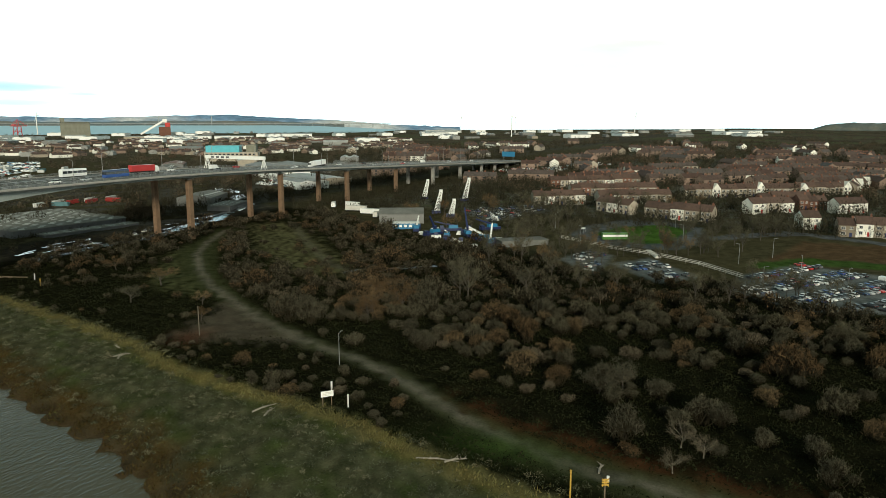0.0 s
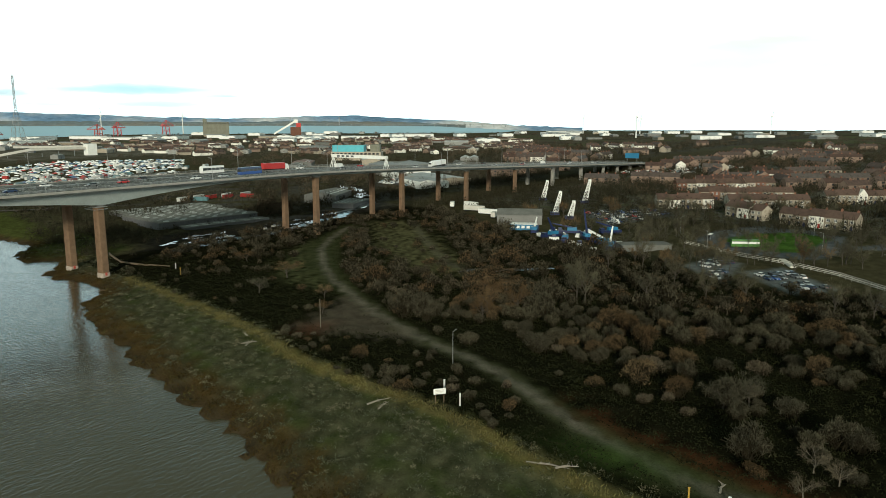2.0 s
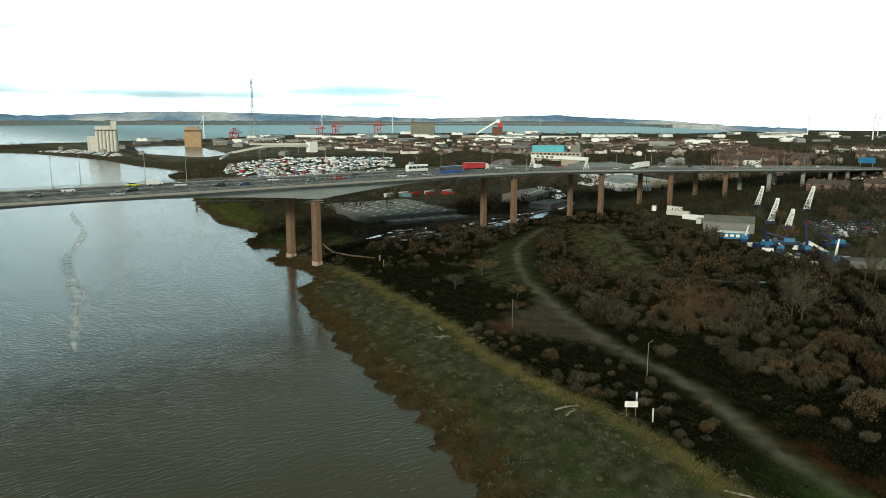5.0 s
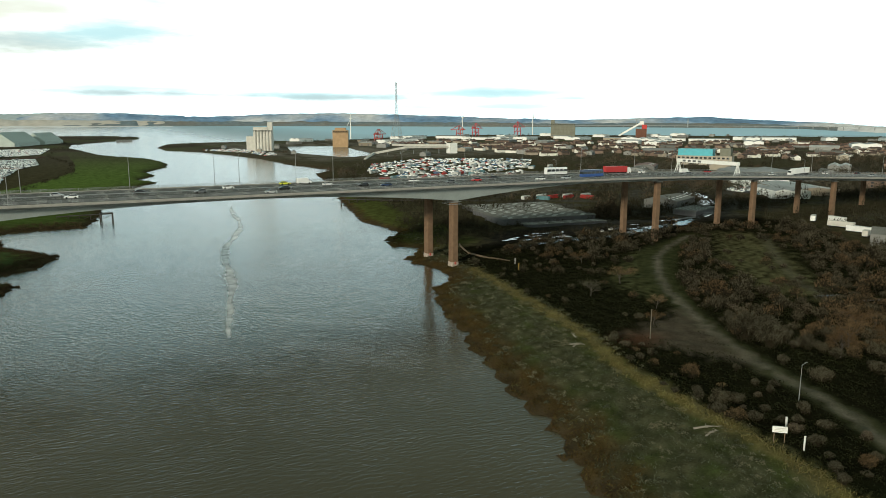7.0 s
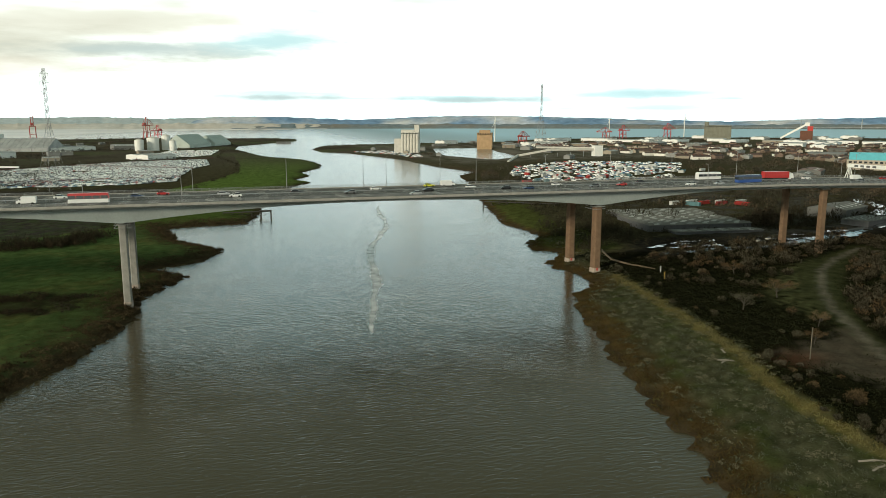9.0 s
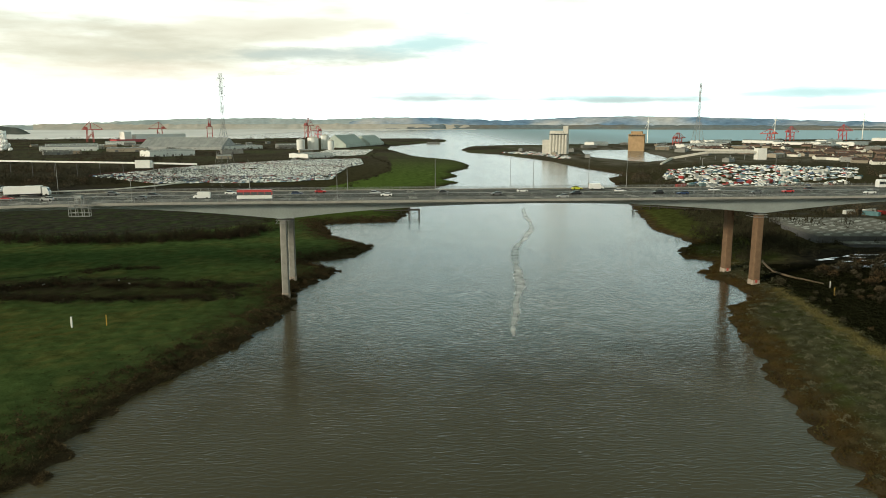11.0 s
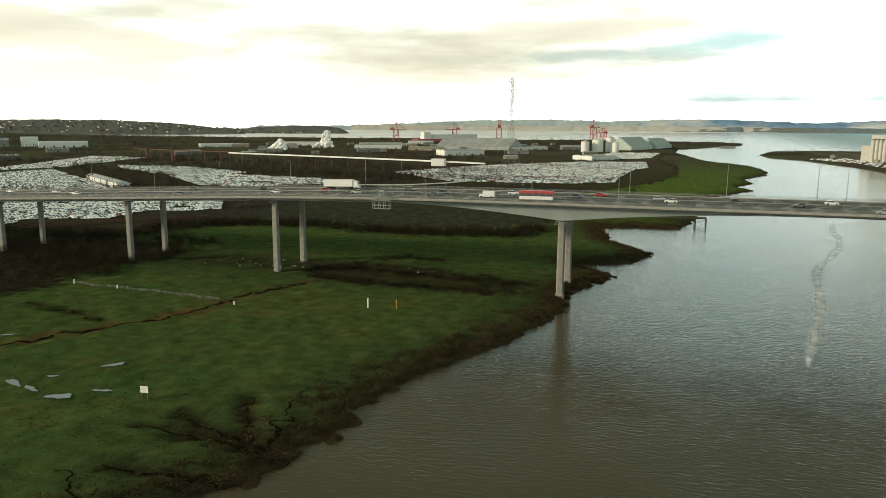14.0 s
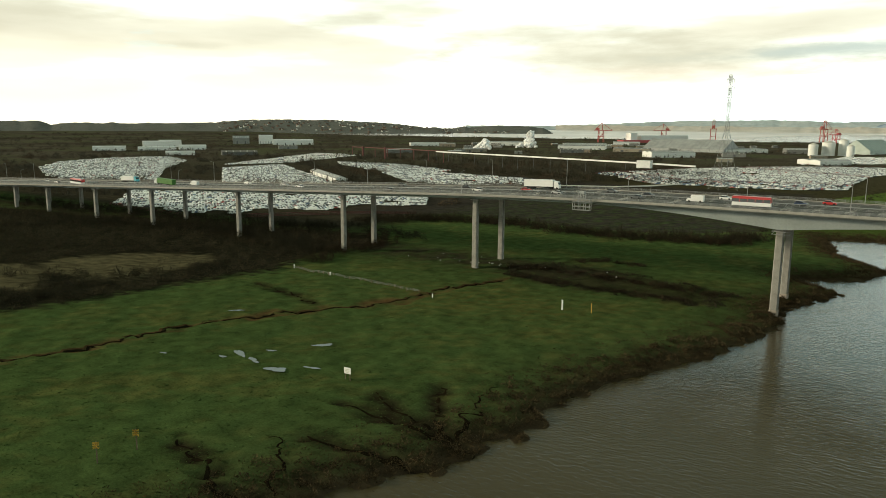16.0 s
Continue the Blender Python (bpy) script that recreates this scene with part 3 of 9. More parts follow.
    col = mixc(col, ease(1.5, -1.5, signed(lawn_, X, Y)), (0.058, 0.110, 0.022))
    col = mixc(col, (X > 0) * ease(5, 4, off_line([(292, -221), (308, -236), (324, -259), (320, -278), (309, -300), (300, -330)], X, Y)), (0.105, 0.110, 0.115))
    col = mixc(col, (X > 0) * ease(2, -2, signed([(255, -249), (286, -259), (305, -263), (304, -300), (271, -297), (266, -269)], X + 2 * r3, Y + r2)), (0.085, 0.056, 0.032))
    col = mixc(col, (X > 0) * ease(7, 5, off_line([(246, -250), (262, -266), (261, -300)], X, Y)), (0.046, 0.078, 0.020))
    for lot in ([(199, -240), (226, -243), (255, -263), (240, -296), (189, -291), (180, -260)], [(226, -172), (249, -179), (243, -191), (204, -193)], [(226, -194), (243, -206), (216, -229), (201, -216)], [(330, -83), (376, -110), (350, -131), (296, -112)]):
        col = mixc(col, (X > 0) * ease(2, -2, signed(lot, X, Y)), (0.14, 0.15, 0.15))
    return np.clip(col * 0.92, 0, 1)


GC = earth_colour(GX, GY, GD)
ny, nx = GX.shape
idx = np.arange(ny * nx).reshape(ny, nx)
quads = np.stack([idx[:-1, :-1], idx[:-1, 1:], idx[1:, 1:], idx[1:, :-1]], -1).reshape(-1, 4)
gm = bpy.data.meshes.new("ground")
gm.vertices.add(ny * nx)
gm.vertices.foreach_set("co", np.stack([GX, GY, GZ], -1).astype(np.float32).ravel())
gm.loops.add(quads.size)
gm.loops.foreach_set("vertex_index", quads.astype(np.int32).ravel())
gm.polygons.add(len(quads))
gm.polygons.foreach_set("loop_start", np.arange(0, quads.size, 4, dtype=np.int32))
gm.polygons.foreach_set("use_smooth", np.ones(len(quads), bool))
ca = gm.color_attributes.new("earth", "FLOAT_COLOR", "POINT")
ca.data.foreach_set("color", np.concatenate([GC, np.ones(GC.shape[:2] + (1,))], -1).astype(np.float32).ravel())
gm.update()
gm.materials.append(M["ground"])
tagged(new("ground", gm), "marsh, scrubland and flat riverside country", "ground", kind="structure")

wx, wy = graded(-5200, 5200, -600, 600, 100.0, 1.15), graded(-900, 5200, -600, 600, 100.0, 1.15)
WX, WY = np.meshgrid(wx, wy)
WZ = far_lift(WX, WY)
wi = np.arange(WX.size).reshape(WX.shape)
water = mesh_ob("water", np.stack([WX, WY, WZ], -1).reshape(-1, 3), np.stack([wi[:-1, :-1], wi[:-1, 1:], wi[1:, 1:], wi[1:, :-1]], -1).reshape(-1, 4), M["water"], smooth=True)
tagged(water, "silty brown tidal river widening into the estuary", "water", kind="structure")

# ---- the motorway bridge ----
M["silo_pale"] = material("pale_stained_plinth", (0.38, 0.32, 0.27), 0.9, 1.5, 0.3, bump=0.2)
M["red_mark"] = material("red_gauge_paint", (0.42, 0.08, 0.06), 0.7, 0.5, 0.3)
NEAR, FAR = -5.0, 36.5          # edges of the deck
PIERS_W, PIERS_E = [-87.3, -201, -271.5, -342, -413.5, -468.5, -522, -562, -605, -650], [87.5, 200, 269, 337, 402, 463, 517, 566, 600, 634, 664]


def deck_z(x):
    """Top of the carriageway."""
    e, w = max(0.0, x - 150), max(0.0, -115 - x)
    fall = lambda s: 0.04 * (s * s / 220 if s < 110 else s - 55)
    return 35.0 - fall(e) - fall(w)


def girder_z(x):
    """Underside of the girders, haunched over the river piers."""
    a = abs(x)
    if a <= 87:
        h = 1.7 + 4.6 * (a / 87) ** 2.2
    elif a < 150:
        h = 1.9 + 4.4 * (1 - (a - 87) / 63) ** 1.6
    else:
        h = 1.9
    return deck_z(x) - h


bridge = thing("bridge", 0, 0, 0, "long grey motorway bridge on tall concrete piers", "bridge")
xs = sorted(set(list(range(-720, 721, 12)) + PIERS_W + PIERS_E))


def along(name, section, mat, label="", span=None):
    rings = [[(x, y, z) for y, z in section(x)] for x in xs if span is None or span[0] <= x <= span[1]]
    s = Shape().loft(rings)
    return s.ob(name, mat, bridge, label)


along("carriageway", lambda x: [(NEAR + 0.35, deck_z(x) - 0.5), (FAR - 0.35, deck_z(x) - 0.5), (FAR - 0.35, deck_z(x)), (NEAR + 0.35, deck_z(x))], M["asphalt"], "worn grey asphalt carriageway")
for y0, y1 in ((NEAR, NEAR + 0.33), (FAR - 0.33, FAR)):
    along("edge_beam", lambda x: [(y0, deck_z(x) - 0.55), (y1, deck_z(x) - 0.55), (y1, deck_z(x) + 0.35), (y0, deck_z(x) + 0.35)], M["concrete"])
for y0, y1 in ((-1.6, 9.0), (22.0, 33.0)):
    along("box_girder", lambda x: [(y0 + 0.5, girder_z(x)), (y1 - 0.5, girder_z(x)), (y1, deck_z(x) - 0.52), (y0, deck_z(x) - 0.52)], M["girder"], "grey painted steel box girder")
for k, x in enumerate(PIERS_W + PIERS_E):
    river = abs(x) < 90
    for y in (2.2, 24.6):
        zt = girder_z(x) - 0.9
        zb = min(ground_z(x + a, y + b_) for a in (-2, 2) for b_ in (-1, 1)) - 0.6
        hw, hd = ((1.4, 1.7) if x > 0 else (1.2, 1.2)) if river else ((1.5, 1.1) if x > 0 else (1.15, 0.95))
        s = Shape()
        c = 0.35
        ring = lambda w, d, z: [(x - w + c, y - d, z), (x + w - c, y - d, z), (x + w, y - d + c, z), (x + w, y + d - c, z), (x + w - c, y + d, z), (x - w + c, y + d, z), (x - w, y + d - c, z), (x - w, y - d + c, z)]
        s.loft([ring(hw * 1.06, hd * 1.06, zb), ring(hw, hd, zt)])
        s.ob("pier", M["pier_brown"] if 0 < x < 410 else M["pier_grey"], bridge, "tall brown concrete pier" if 0 < x < 410 else "tall grey concrete pier")
        s = Shape()
        s.box(x - hw - 0.6, x + hw + 0.6, y - hd - 0.4, y + hd + 0.4, zt + 0.004, zt + 0.45)
        s.box(x - hw + 0.5, x + hw - 0.5, y - hd + 0.3, y + hd - 0.3, zt + 0.45, zt + 0.9)
        s.ob("bearing", M["concrete"], bridge)
        if river:
            zf = ground_z(x, y)
            Shape().loft([ring(hw * 1.18, hd * 1.14, zb), ring(hw * 1.16, hd * 1.12, max(zf, 0) + 1.5)]).ob("plinth", M["silo_pale"], bridge, "pale painted pier plinth")
            if x > 0:
                Shape().box(x - 0.5, x + 0.3, y - hd * 1.14 - 0.12, y - hd * 1.1, max(zf, 0) + 0.6, max(zf, 0) + 1.7).ob("gauge_board", M["red_mark"], bridge, "small red and white gauge board")


# ---- plants ----
def tri_mesh(name, V, mat, mi=None):
    """A mesh of loose triangles from an array of 3n points."""
    n = len(V) // 3
    me = bpy.data.meshes.new(name)
    me.vertices.add(3 * n)
    me.vertices.foreach_set("co", np.asarray(V, np.float32).ravel())
    me.loops.add(3 * n)
    me.loops.foreach_set("vertex_index", np.arange(3 * n, dtype=np.int32))
    me.polygons.add(n)
    me.polygons.foreach_set("loop_start", np.arange(0, 3 * n, 3, dtype=np.int32))
    for m in (mat if isinstance(mat, (list, tuple)) else [mat]):
        me.materials.append(m)
    if mi is not None:
        me.polygons.foreach_set("material_index", np.asarray(mi, np.int32))
    me.update()
    return me


def blades(rs, base, tip, width):
    """Tapering blades or twigs from base to tip."""
    d = tip - base
    side = np.cross(d, rs.normal(size=d.shape))
    side /= np.linalg.norm(side, axis=1, keepdims=True) + 1e-9
    w = np.asarray(width).reshape(-1, 1) * 0.5
    return np.stack([base - side * w, base + side * w, tip], 1).reshape(-1, 3)


def flakes(rs, centre, size):
    """Small leaf-like triangles turned every way."""
    n = len(centre)
    a, b_ = rs.normal(size=(n, 3)), rs.normal(size=(n, 3))
    a /= np.linalg.norm(a, axis=1, keepdims=True)
    b_ /= np.linalg.norm(b_, axis=1, keepdims=True)
    s = np.asarray(size).reshape(-1, 1)
    return np.stack([centre - a * s * 0.5, centre + a * s * 0.5, centre + b_ * s], 1).reshape(-1, 3)


def upper(rs, n, low=0.0):
    u = rs.normal(size=(n, 3))
    u[:, 2] = np.abs(u[:, 2]) + low
    return u / np.linalg.norm(u, axis=1, keepdims=True)


M["twig_grey"] = material("grey_bare_twigs", (0.090, 0.084, 0.058), 0.95, 1.6, 0.5, per_object=0.35, second=(0.068, 0.062, 0.040), spec=0.0)
M["twig_rust"] = material("rust_brown_twigs", (0.120, 0.078, 0.040), 0.95, 1.6, 0.5, per_object=0.3, second=(0.110, 0.080, 0.044), spec=0.0)
M["twig_pale"] = material("pale_straw_twigs", (0.135, 0.112, 0.076), 0.95, 1.6, 0.4, per_object=0.3, second=(0.098, 0.082, 0.058), spec=0.0)
M["bark"] = material("grey_bark", (0.060, 0.052, 0.041), 0.95, 0.8, 0.3, bump=0.4)
M["bark_silver"] = material("silvery_bark", (0.15, 0.13, 0.10), 0.9, 0.8, 0.3, bump=0.4)
M["bark_pale"] = material("pale_bark", (0.26, 0.23, 0.19), 0.9, 0.8, 0.3, bump=0.4)
M["bramble"] = material("shade_dark_bramble_leaves", (0.0120, 0.0142, 0.0062), 0.9, 5.0, 0.6, island=0.3, second=(0.0215, 0.0222, 0.0105), spec=0.0)
M["tussock"] = material("grey_green_tussock_grass", (0.037, 0.041, 0.021), 0.9, 5.0, 0.5, island=0.5, second=(0.088, 0.090, 0.058), spec=0.0)
M["straw"] = material("dry_yellow_grass", (0.190, 0.152, 0.060), 0.9, 6.0, 0.5, island=0.3, second=(0.095, 0.094, 0.034), spec=0.0)
M["rushes"] = material("brown_saltmarsh_rushes", (0.047, 0.036, 0.021), 0.9, 6.0, 0.5, island=0.3, second=(0.062, 0.044, 0.021), spec=0.0)
M["rust_reed"] = material("rust_orange_saltings", (0.0760, 0.0440, 0.0145), 0.9, 5.0, 0.5, island=0.45, second=(0.0400, 0.0390, 0.0150), spec=0.0)
M["turf"] = material("green_marsh_turf", (0.047, 0.074, 0.022), 0.9, 9.0, 0.4, island=0.25, second=(0.066, 0.098, 0.034), spec=0.0)
M["hedge"] = material("dark_bare_hedge", (0.044, 0.037, 0.025), 0.95, 12.0, 0.35, island=0.45, second=(0.028, 0.028, 0.017), spec=0.0)
M["wood_dark"] = material("far_bare_woodland", (0.082, 0.070, 0.052), 0.95, 12.0, 0.35, island=0.4, second=(0.050, 0.048, 0.034), spec=0.0)


# bark of the stems, used also as painted shade on inner twigs
M["stem"] = material("shade_dark_inner_twigs", (0.026, 0.022, 0.014), 0.95, 1.6, 0.4, spec=0.0)


def shrub_mesh(seed, r, h, n, mat, lobes=9):
    """A bare shrub: short fine twigs, thick towards the skin of several rounded heads that stand on a few stems."""
    rs = np.random.RandomState(seed)
    out, which = [], []
    ang, far = rs.rand(lobes) * 6.283, rs.uniform(0.25, 0.68, lobes) * r
    cx = np.stack([np.cos(ang) * far, np.sin(ang) * far], 1)
    cr = rs.uniform(0.30, 0.48, lobes) * r
    cz = (rs.uniform(0.42, 0.72, lobes) - 0.28 * far / r) * h
    cx[0], cr[0], cz[0] = 0, 0.52 * r, 0.62 * h
    for k in range(lobes):
        m = int(n * cr[k] ** 2 / (cr ** 2).sum())
        u = rs.normal(size=(m, 3))
        u[:, 2] = np.where(u[:, 2] < -0.2, -u[:, 2], u[:, 2])
        u /= np.linalg.norm(u, axis=1, keepdims=True)
        p = rs.rand(3) * 6.28
        az = np.arctan2(u[:, 1], u[:, 0])
        swell = (1 + 0.10 * np.sin(3 * az + p[0]) + 0.10 * np.sin(6 * az + 5 * u[:, 2] + p[1]))[:, None]
        f = rs.uniform(0.08, 1.0, (m, 1)) ** 0.4 * np.where(rs.rand(m, 1) < 0.25, rs.uniform(0.95, 1.3, (m, 1)), 1.0)
        shell = np.array((cx[k, 0], cx[k, 1], cz[k])) + u * f * swell * np.array((cr[k], cr[k], min(cr[k] * 1.05, h - cz[k])))
        d = u * 0.8 + np.array((0, 0, 0.45)) + rs.normal(size=(m, 3)) * 0.55
        d /= np.linalg.norm(d, axis=1, keepdims=True)
        size = np.where(rs.rand(m, 1) < 0.3, rs.uniform(0.6, 1.1, (m, 1)), rs.uniform(0.25, 0.6, (m, 1))) * (0.6 + h / 7.0)
        out.append(blades(rs, shell - d * size * 0.75, shell + d * size * 0.25, rs.uniform(0.05, 0.125, m)))
        # low and inner twigs take the dark material: shade put into the colour
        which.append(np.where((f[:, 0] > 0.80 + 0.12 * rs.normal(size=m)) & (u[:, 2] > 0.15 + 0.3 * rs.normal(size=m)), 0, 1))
        q = max(4, m // 40)
        foot = np.stack([rs.normal(size=q) * 0.15 * r, rs.normal(size=q) * 0.15 * r, np.full(q, -0.1)], 1)
        out.append(blades(rs, foot, shell[:q], rs.uniform(0.09, 0.16, q)))
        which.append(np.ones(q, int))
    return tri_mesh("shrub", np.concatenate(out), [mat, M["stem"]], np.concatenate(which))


def tree_parts(seed, h, spread, mat, bark, n=900):
    """Trunk and limbs as one mesh, and a twiggy crown with gaps."""
    rs = np.random.RandomState(seed)
    s = Shape()
    ends = []
    lean = rs.uniform(-0.06, 0.06, 2) * h
    top = Vector((lean[0], lean[1], h * 0.5))
    s.bar((0, 0, -0.4), top * 0.5, 0.022 * h + 0.12, w1=0.018 * h + 0.08, sides=6)
    s.bar(top * 0.5, top, 0.018 * h + 0.08, w1=0.012 * h + 0.05, sides=6)
    for k in range(9):
        f = rs.uniform(0.35, 1.0)
        p = top * f
        ang = k * 2.4 + rs.uniform(-0.4, 0.4)
        q = p + Vector((math.cos(ang) * spread * rs.uniform(0.4, 0.8), math.sin(ang) * spread * rs.uniform(0.4, 0.8), h * rs.uniform(0.16, 0.42)))
        s.bar(p, q, 0.01 * h + 0.03, w1=0.05, sides=5)
        ends.append(q)
        for j in range(2):
            q2 = q + Vector((rs.uniform(-1, 1) * spread * 0.35, rs.uniform(-1, 1) * spread * 0.35, rs.uniform(0.02, 0.18) * h))
            s.bar(p.lerp(q, 0.6), q2, 0.05, w1=0.03, sides=4)
            ends.append(q2)
    e = np.array([tuple(q) for q in ends])
    pick = e[rs.randint(len(e), size=n)]
    base = pick + rs.normal(size=(n, 3)) * spread * 0.12
    u = rs.normal(size=(n, 3)) + np.array((0, 0, 0.5)) + (pick - np.array((0, 0, h * 0.5))) / spread * 0.8
    u /= np.linalg.norm(u, axis=1, keepdims=True)
    tip = base + u * rs.uniform(0.12, 0.34, (n, 1)) * spread
    return s, tri_mesh("crown", blades(rs, base, tip, rs.uniform(0.05, 0.12, n)), mat)


SCRUB = [(90, -4), (86, -32), (79, -75), (73, -104), (64, -127), (58, -151), (55, -170), (49, -196), (44, -219), (40, -250), (60, -290), (180, -300), (186, -262), (200, -238), (203, -190), (222, -172), (228, -150), (238, -120), (258, -84), (272, -50), (300, -10), (270, 18), (205, 26), (150, 26), (112, 10)]


def scatter(rs, poly, n):
    px, py = np.array(poly, float).T
    X, Y = rs.uniform(px.min(), px.max(), n), rs.uniform(py.min(), py.max(), n)
    k = inside(poly, X, Y)
    return X[k], Y[k]


rs = np.random.RandomState(11)
shrubs = []
for k in range(8):
    r, h = [(2.2, 2.4), (2.8, 3.2), (3.4, 3.6), (2.0, 2.0), (3.0, 4.2), (2.5, 2.6), (1.6, 1.9), (2.6, 3.0)][k]
    mat = M[["twig_grey", "twig_grey", "twig_rust", "twig_pale", "twig_grey", "twig_rust", "twig_pale", "twig_grey"][k]]
    shrubs.append((shrub_mesh(40 + k, r, h, 2400, mat), r))
SHRUB_LABELS = ["grey bare winter shrub with a domed crown", "large grey bare shrub among dark brambles", "rust-brown bare shrub in dark scrub", "pale straw-coloured bushy shrub", "tall grey bare shrub in the scrub", "rust-brown rounded bush beside brambles", "small pale bush on rough ground", "grey leafless bush in the scrubland"]
X, Y = scatter(rs, SCRUB, 9500)
CLEARINGS = ([(246, 7), (263, -3), (244, -34), (205, -74), (176, -104), (160, -112), (158, -92), (176, -66), (193, -42)], [(112, -84), (128, -84), (152, -56), (178, -34), (196, -16), (182, -8), (150, -28), (118, -58)], APRON)
tk, cl = off_line(TRACK, X, Y), np.minimum.reduce([signed(q, X, Y) for q in CLEARINGS])
dens = 0.5 + 0.42 * rough(X, Y, 36, 2)
away = np.hypot(X + 55, Y + 252)
board = off_line([(57, -174), (48, -181), (38, -190)], X, Y)
keep = (tk > 5.0) & ((cl > 2.5) | (rs.rand(len(X)) < 0.06)) & (board > 5.5) & (rs.rand(len(X)) < 0.07 + 1.3 * np.clip(dens - 0.36 + 0.75 * np.clip((X - 100) / 50, 0, 0.9), 0, 1))
west_verge = X < np.interp(Y, [-270, -251, -224, -206, -186, -162, -133, -92], [51, 51, 54, 61, 73, 85, 96, 119])
keep &= ~((Y < -190) & west_verge)
keep &= ~((X < 175) & (Y > -78) & (rs.rand(len(X)) < 0.6))
keep &= ~((X < 128) & (Y < -203) & (rs.rand(len(X)) < 0.72))
keep &= ~((X < 110) & (Y > -110) & (rs.rand(len(X)) < 0.8))
X, Y = X[keep], Y[keep]
# the bushes that stand out: place, kind and size
MARKED = [(88, -222, 4, 1.55), (84, -226, 1, 1.3), (81, -243, 1, 1.6), (77, -240, 7, 1.2), (81, -208, 3, 1.0), (84, -212, 6, 1.1), (69, -247, 0, 1.1), (75, -254, 1, 1.2), (61, -233, 5, 1.0), (80, -217, 3, 0.9), (129, -138, 2, 1.7), (133, -142, 2, 1.3), (127, -151, 5, 1.3), (105, -180, 5, 1.3), (104, -168, 1, 1.2), (124, -111, 3, 1.3), (127, -114, 1, 1.3), (112, -133, 1, 1.3), (74, -262, 1, 1.4), (65, -265, 4, 1.2), (73, -157, 6, 0.7), (126, -202, 1, 1.6), (136, -210, 4, 1.3), (128, -206, 2, 1.2), (131, -224, 1, 1.3), (116, -230, 0, 1.3), (120, -242, 0, 1.2), (72, -181, 6, 0.9), (60, -182, 7, 0.5), (112, -190, 2, 1.1), (118, -186, 1, 1.4), (70, -150, 5, 0.5), (66, -140, 0, 0.5), (68, -132, 2, 0.5), (71, -122, 5, 0.5)]
placed = [q[:2] for q in MARKED]
marked = {q[:2]: q[2:] for q in MARKED}
for x, y in zip(X, Y):
    if all((x - a) ** 2 + (y - b_) ** 2 > 3.4 ** 2 for a, b_ in placed):
        placed.append((x, y))
placed.sort(key=lambda p: math.hypot(p[0] + 55, p[1] + 252))
PX, PY = np.array(placed).T
PZ, PD = lay(PX, PY)
rest = []
for i, (x, y, z) in enumerate(zip(PX, PY, PZ)):
    k = int(rs.choice([0, 1, 2, 3, 4, 5, 6, 7], p=[0.2, 0.22, 0.07, 0.08, 0.17, 0.07, 0.05, 0.14]))
    if rough(x, y, 45, 1) > 0.55 and rs.rand() < 0.4:
        k = [2, 5][int(rs.randint(2))]
    sc = rs.choice([0.7, 0.9, 1.1, 1.5, 1.9], p=[0.25, 0.3, 0.25, 0.14, 0.06]) * rs.uniform(0.85, 1.15) * (0.75 if x < 100 and y > -150 else 1.0)
    if x < np.interp(y, [-270, -251, -224, -206, -186, -162, -133, -92], [51, 51, 54, 61, 73, 85, 96, 119]):
        sc = min(sc, 1.1) * 0.8
    if (x, y) in marked:
        k, sc = marked[(x, y)]
    if i < 320:
        ob = new("shrub", shrubs[k][0])
        ob.matrix_world = pose(x, y, z - 0.1, 0, 0, rs.uniform(0, 360)) @ Matrix.Diagonal((sc, sc, sc * rs.uniform(0.85, 1.2), 1))
        tagged(ob, SHRUB_LABELS[k], "shrub", "shrubs of the scrubland")
    else:
        rest.append((x, y, z, shrubs[k][1] * sc, k))


def clumps(name, spots, mat, n, label, seed, width=(0.12, 0.3), leaf=0.3):
    """Many bare domed bushes or far trees, one object; spots of x, y, z, radius, height."""
    r_ = np.random.RandomState(seed)
    S = np.array(spots, float)
    m = len(S)
    c = np.repeat(S[:, :3], n, 0)
    sc = np.repeat(S[:, [3, 3, 4]], n, 0)
    u = upper(r_, m * n, 0.1)
    f = r_.uniform(0.25, 0.95, (m * n, 1)) ** 0.7
    base = c + u * sc * f
    tip = c + (u * (f + 0.22) + r_.normal(size=(m * n, 3)) * 0.2) * sc
    V = [blades(r_, base, tip, r_.uniform(*width, m * n) * sc[:, 0] / 3.0)]
    if leaf:
        q = max(2, n // 4)
        c2, s2 = np.repeat(S[:, :3], q, 0), np.repeat(S[:, [3, 3, 4]], q, 0)
        V.append(flakes(r_, c2 + upper(r_, m * q) * s2 * r_.uniform(0.2, 0.8, (m * q, 1)), leaf * s2[:, 0]))
    ob = new(name, tri_mesh(name, np.concatenate(V), mat))
    return tagged(ob, label, "vegetation", kind="stuff")


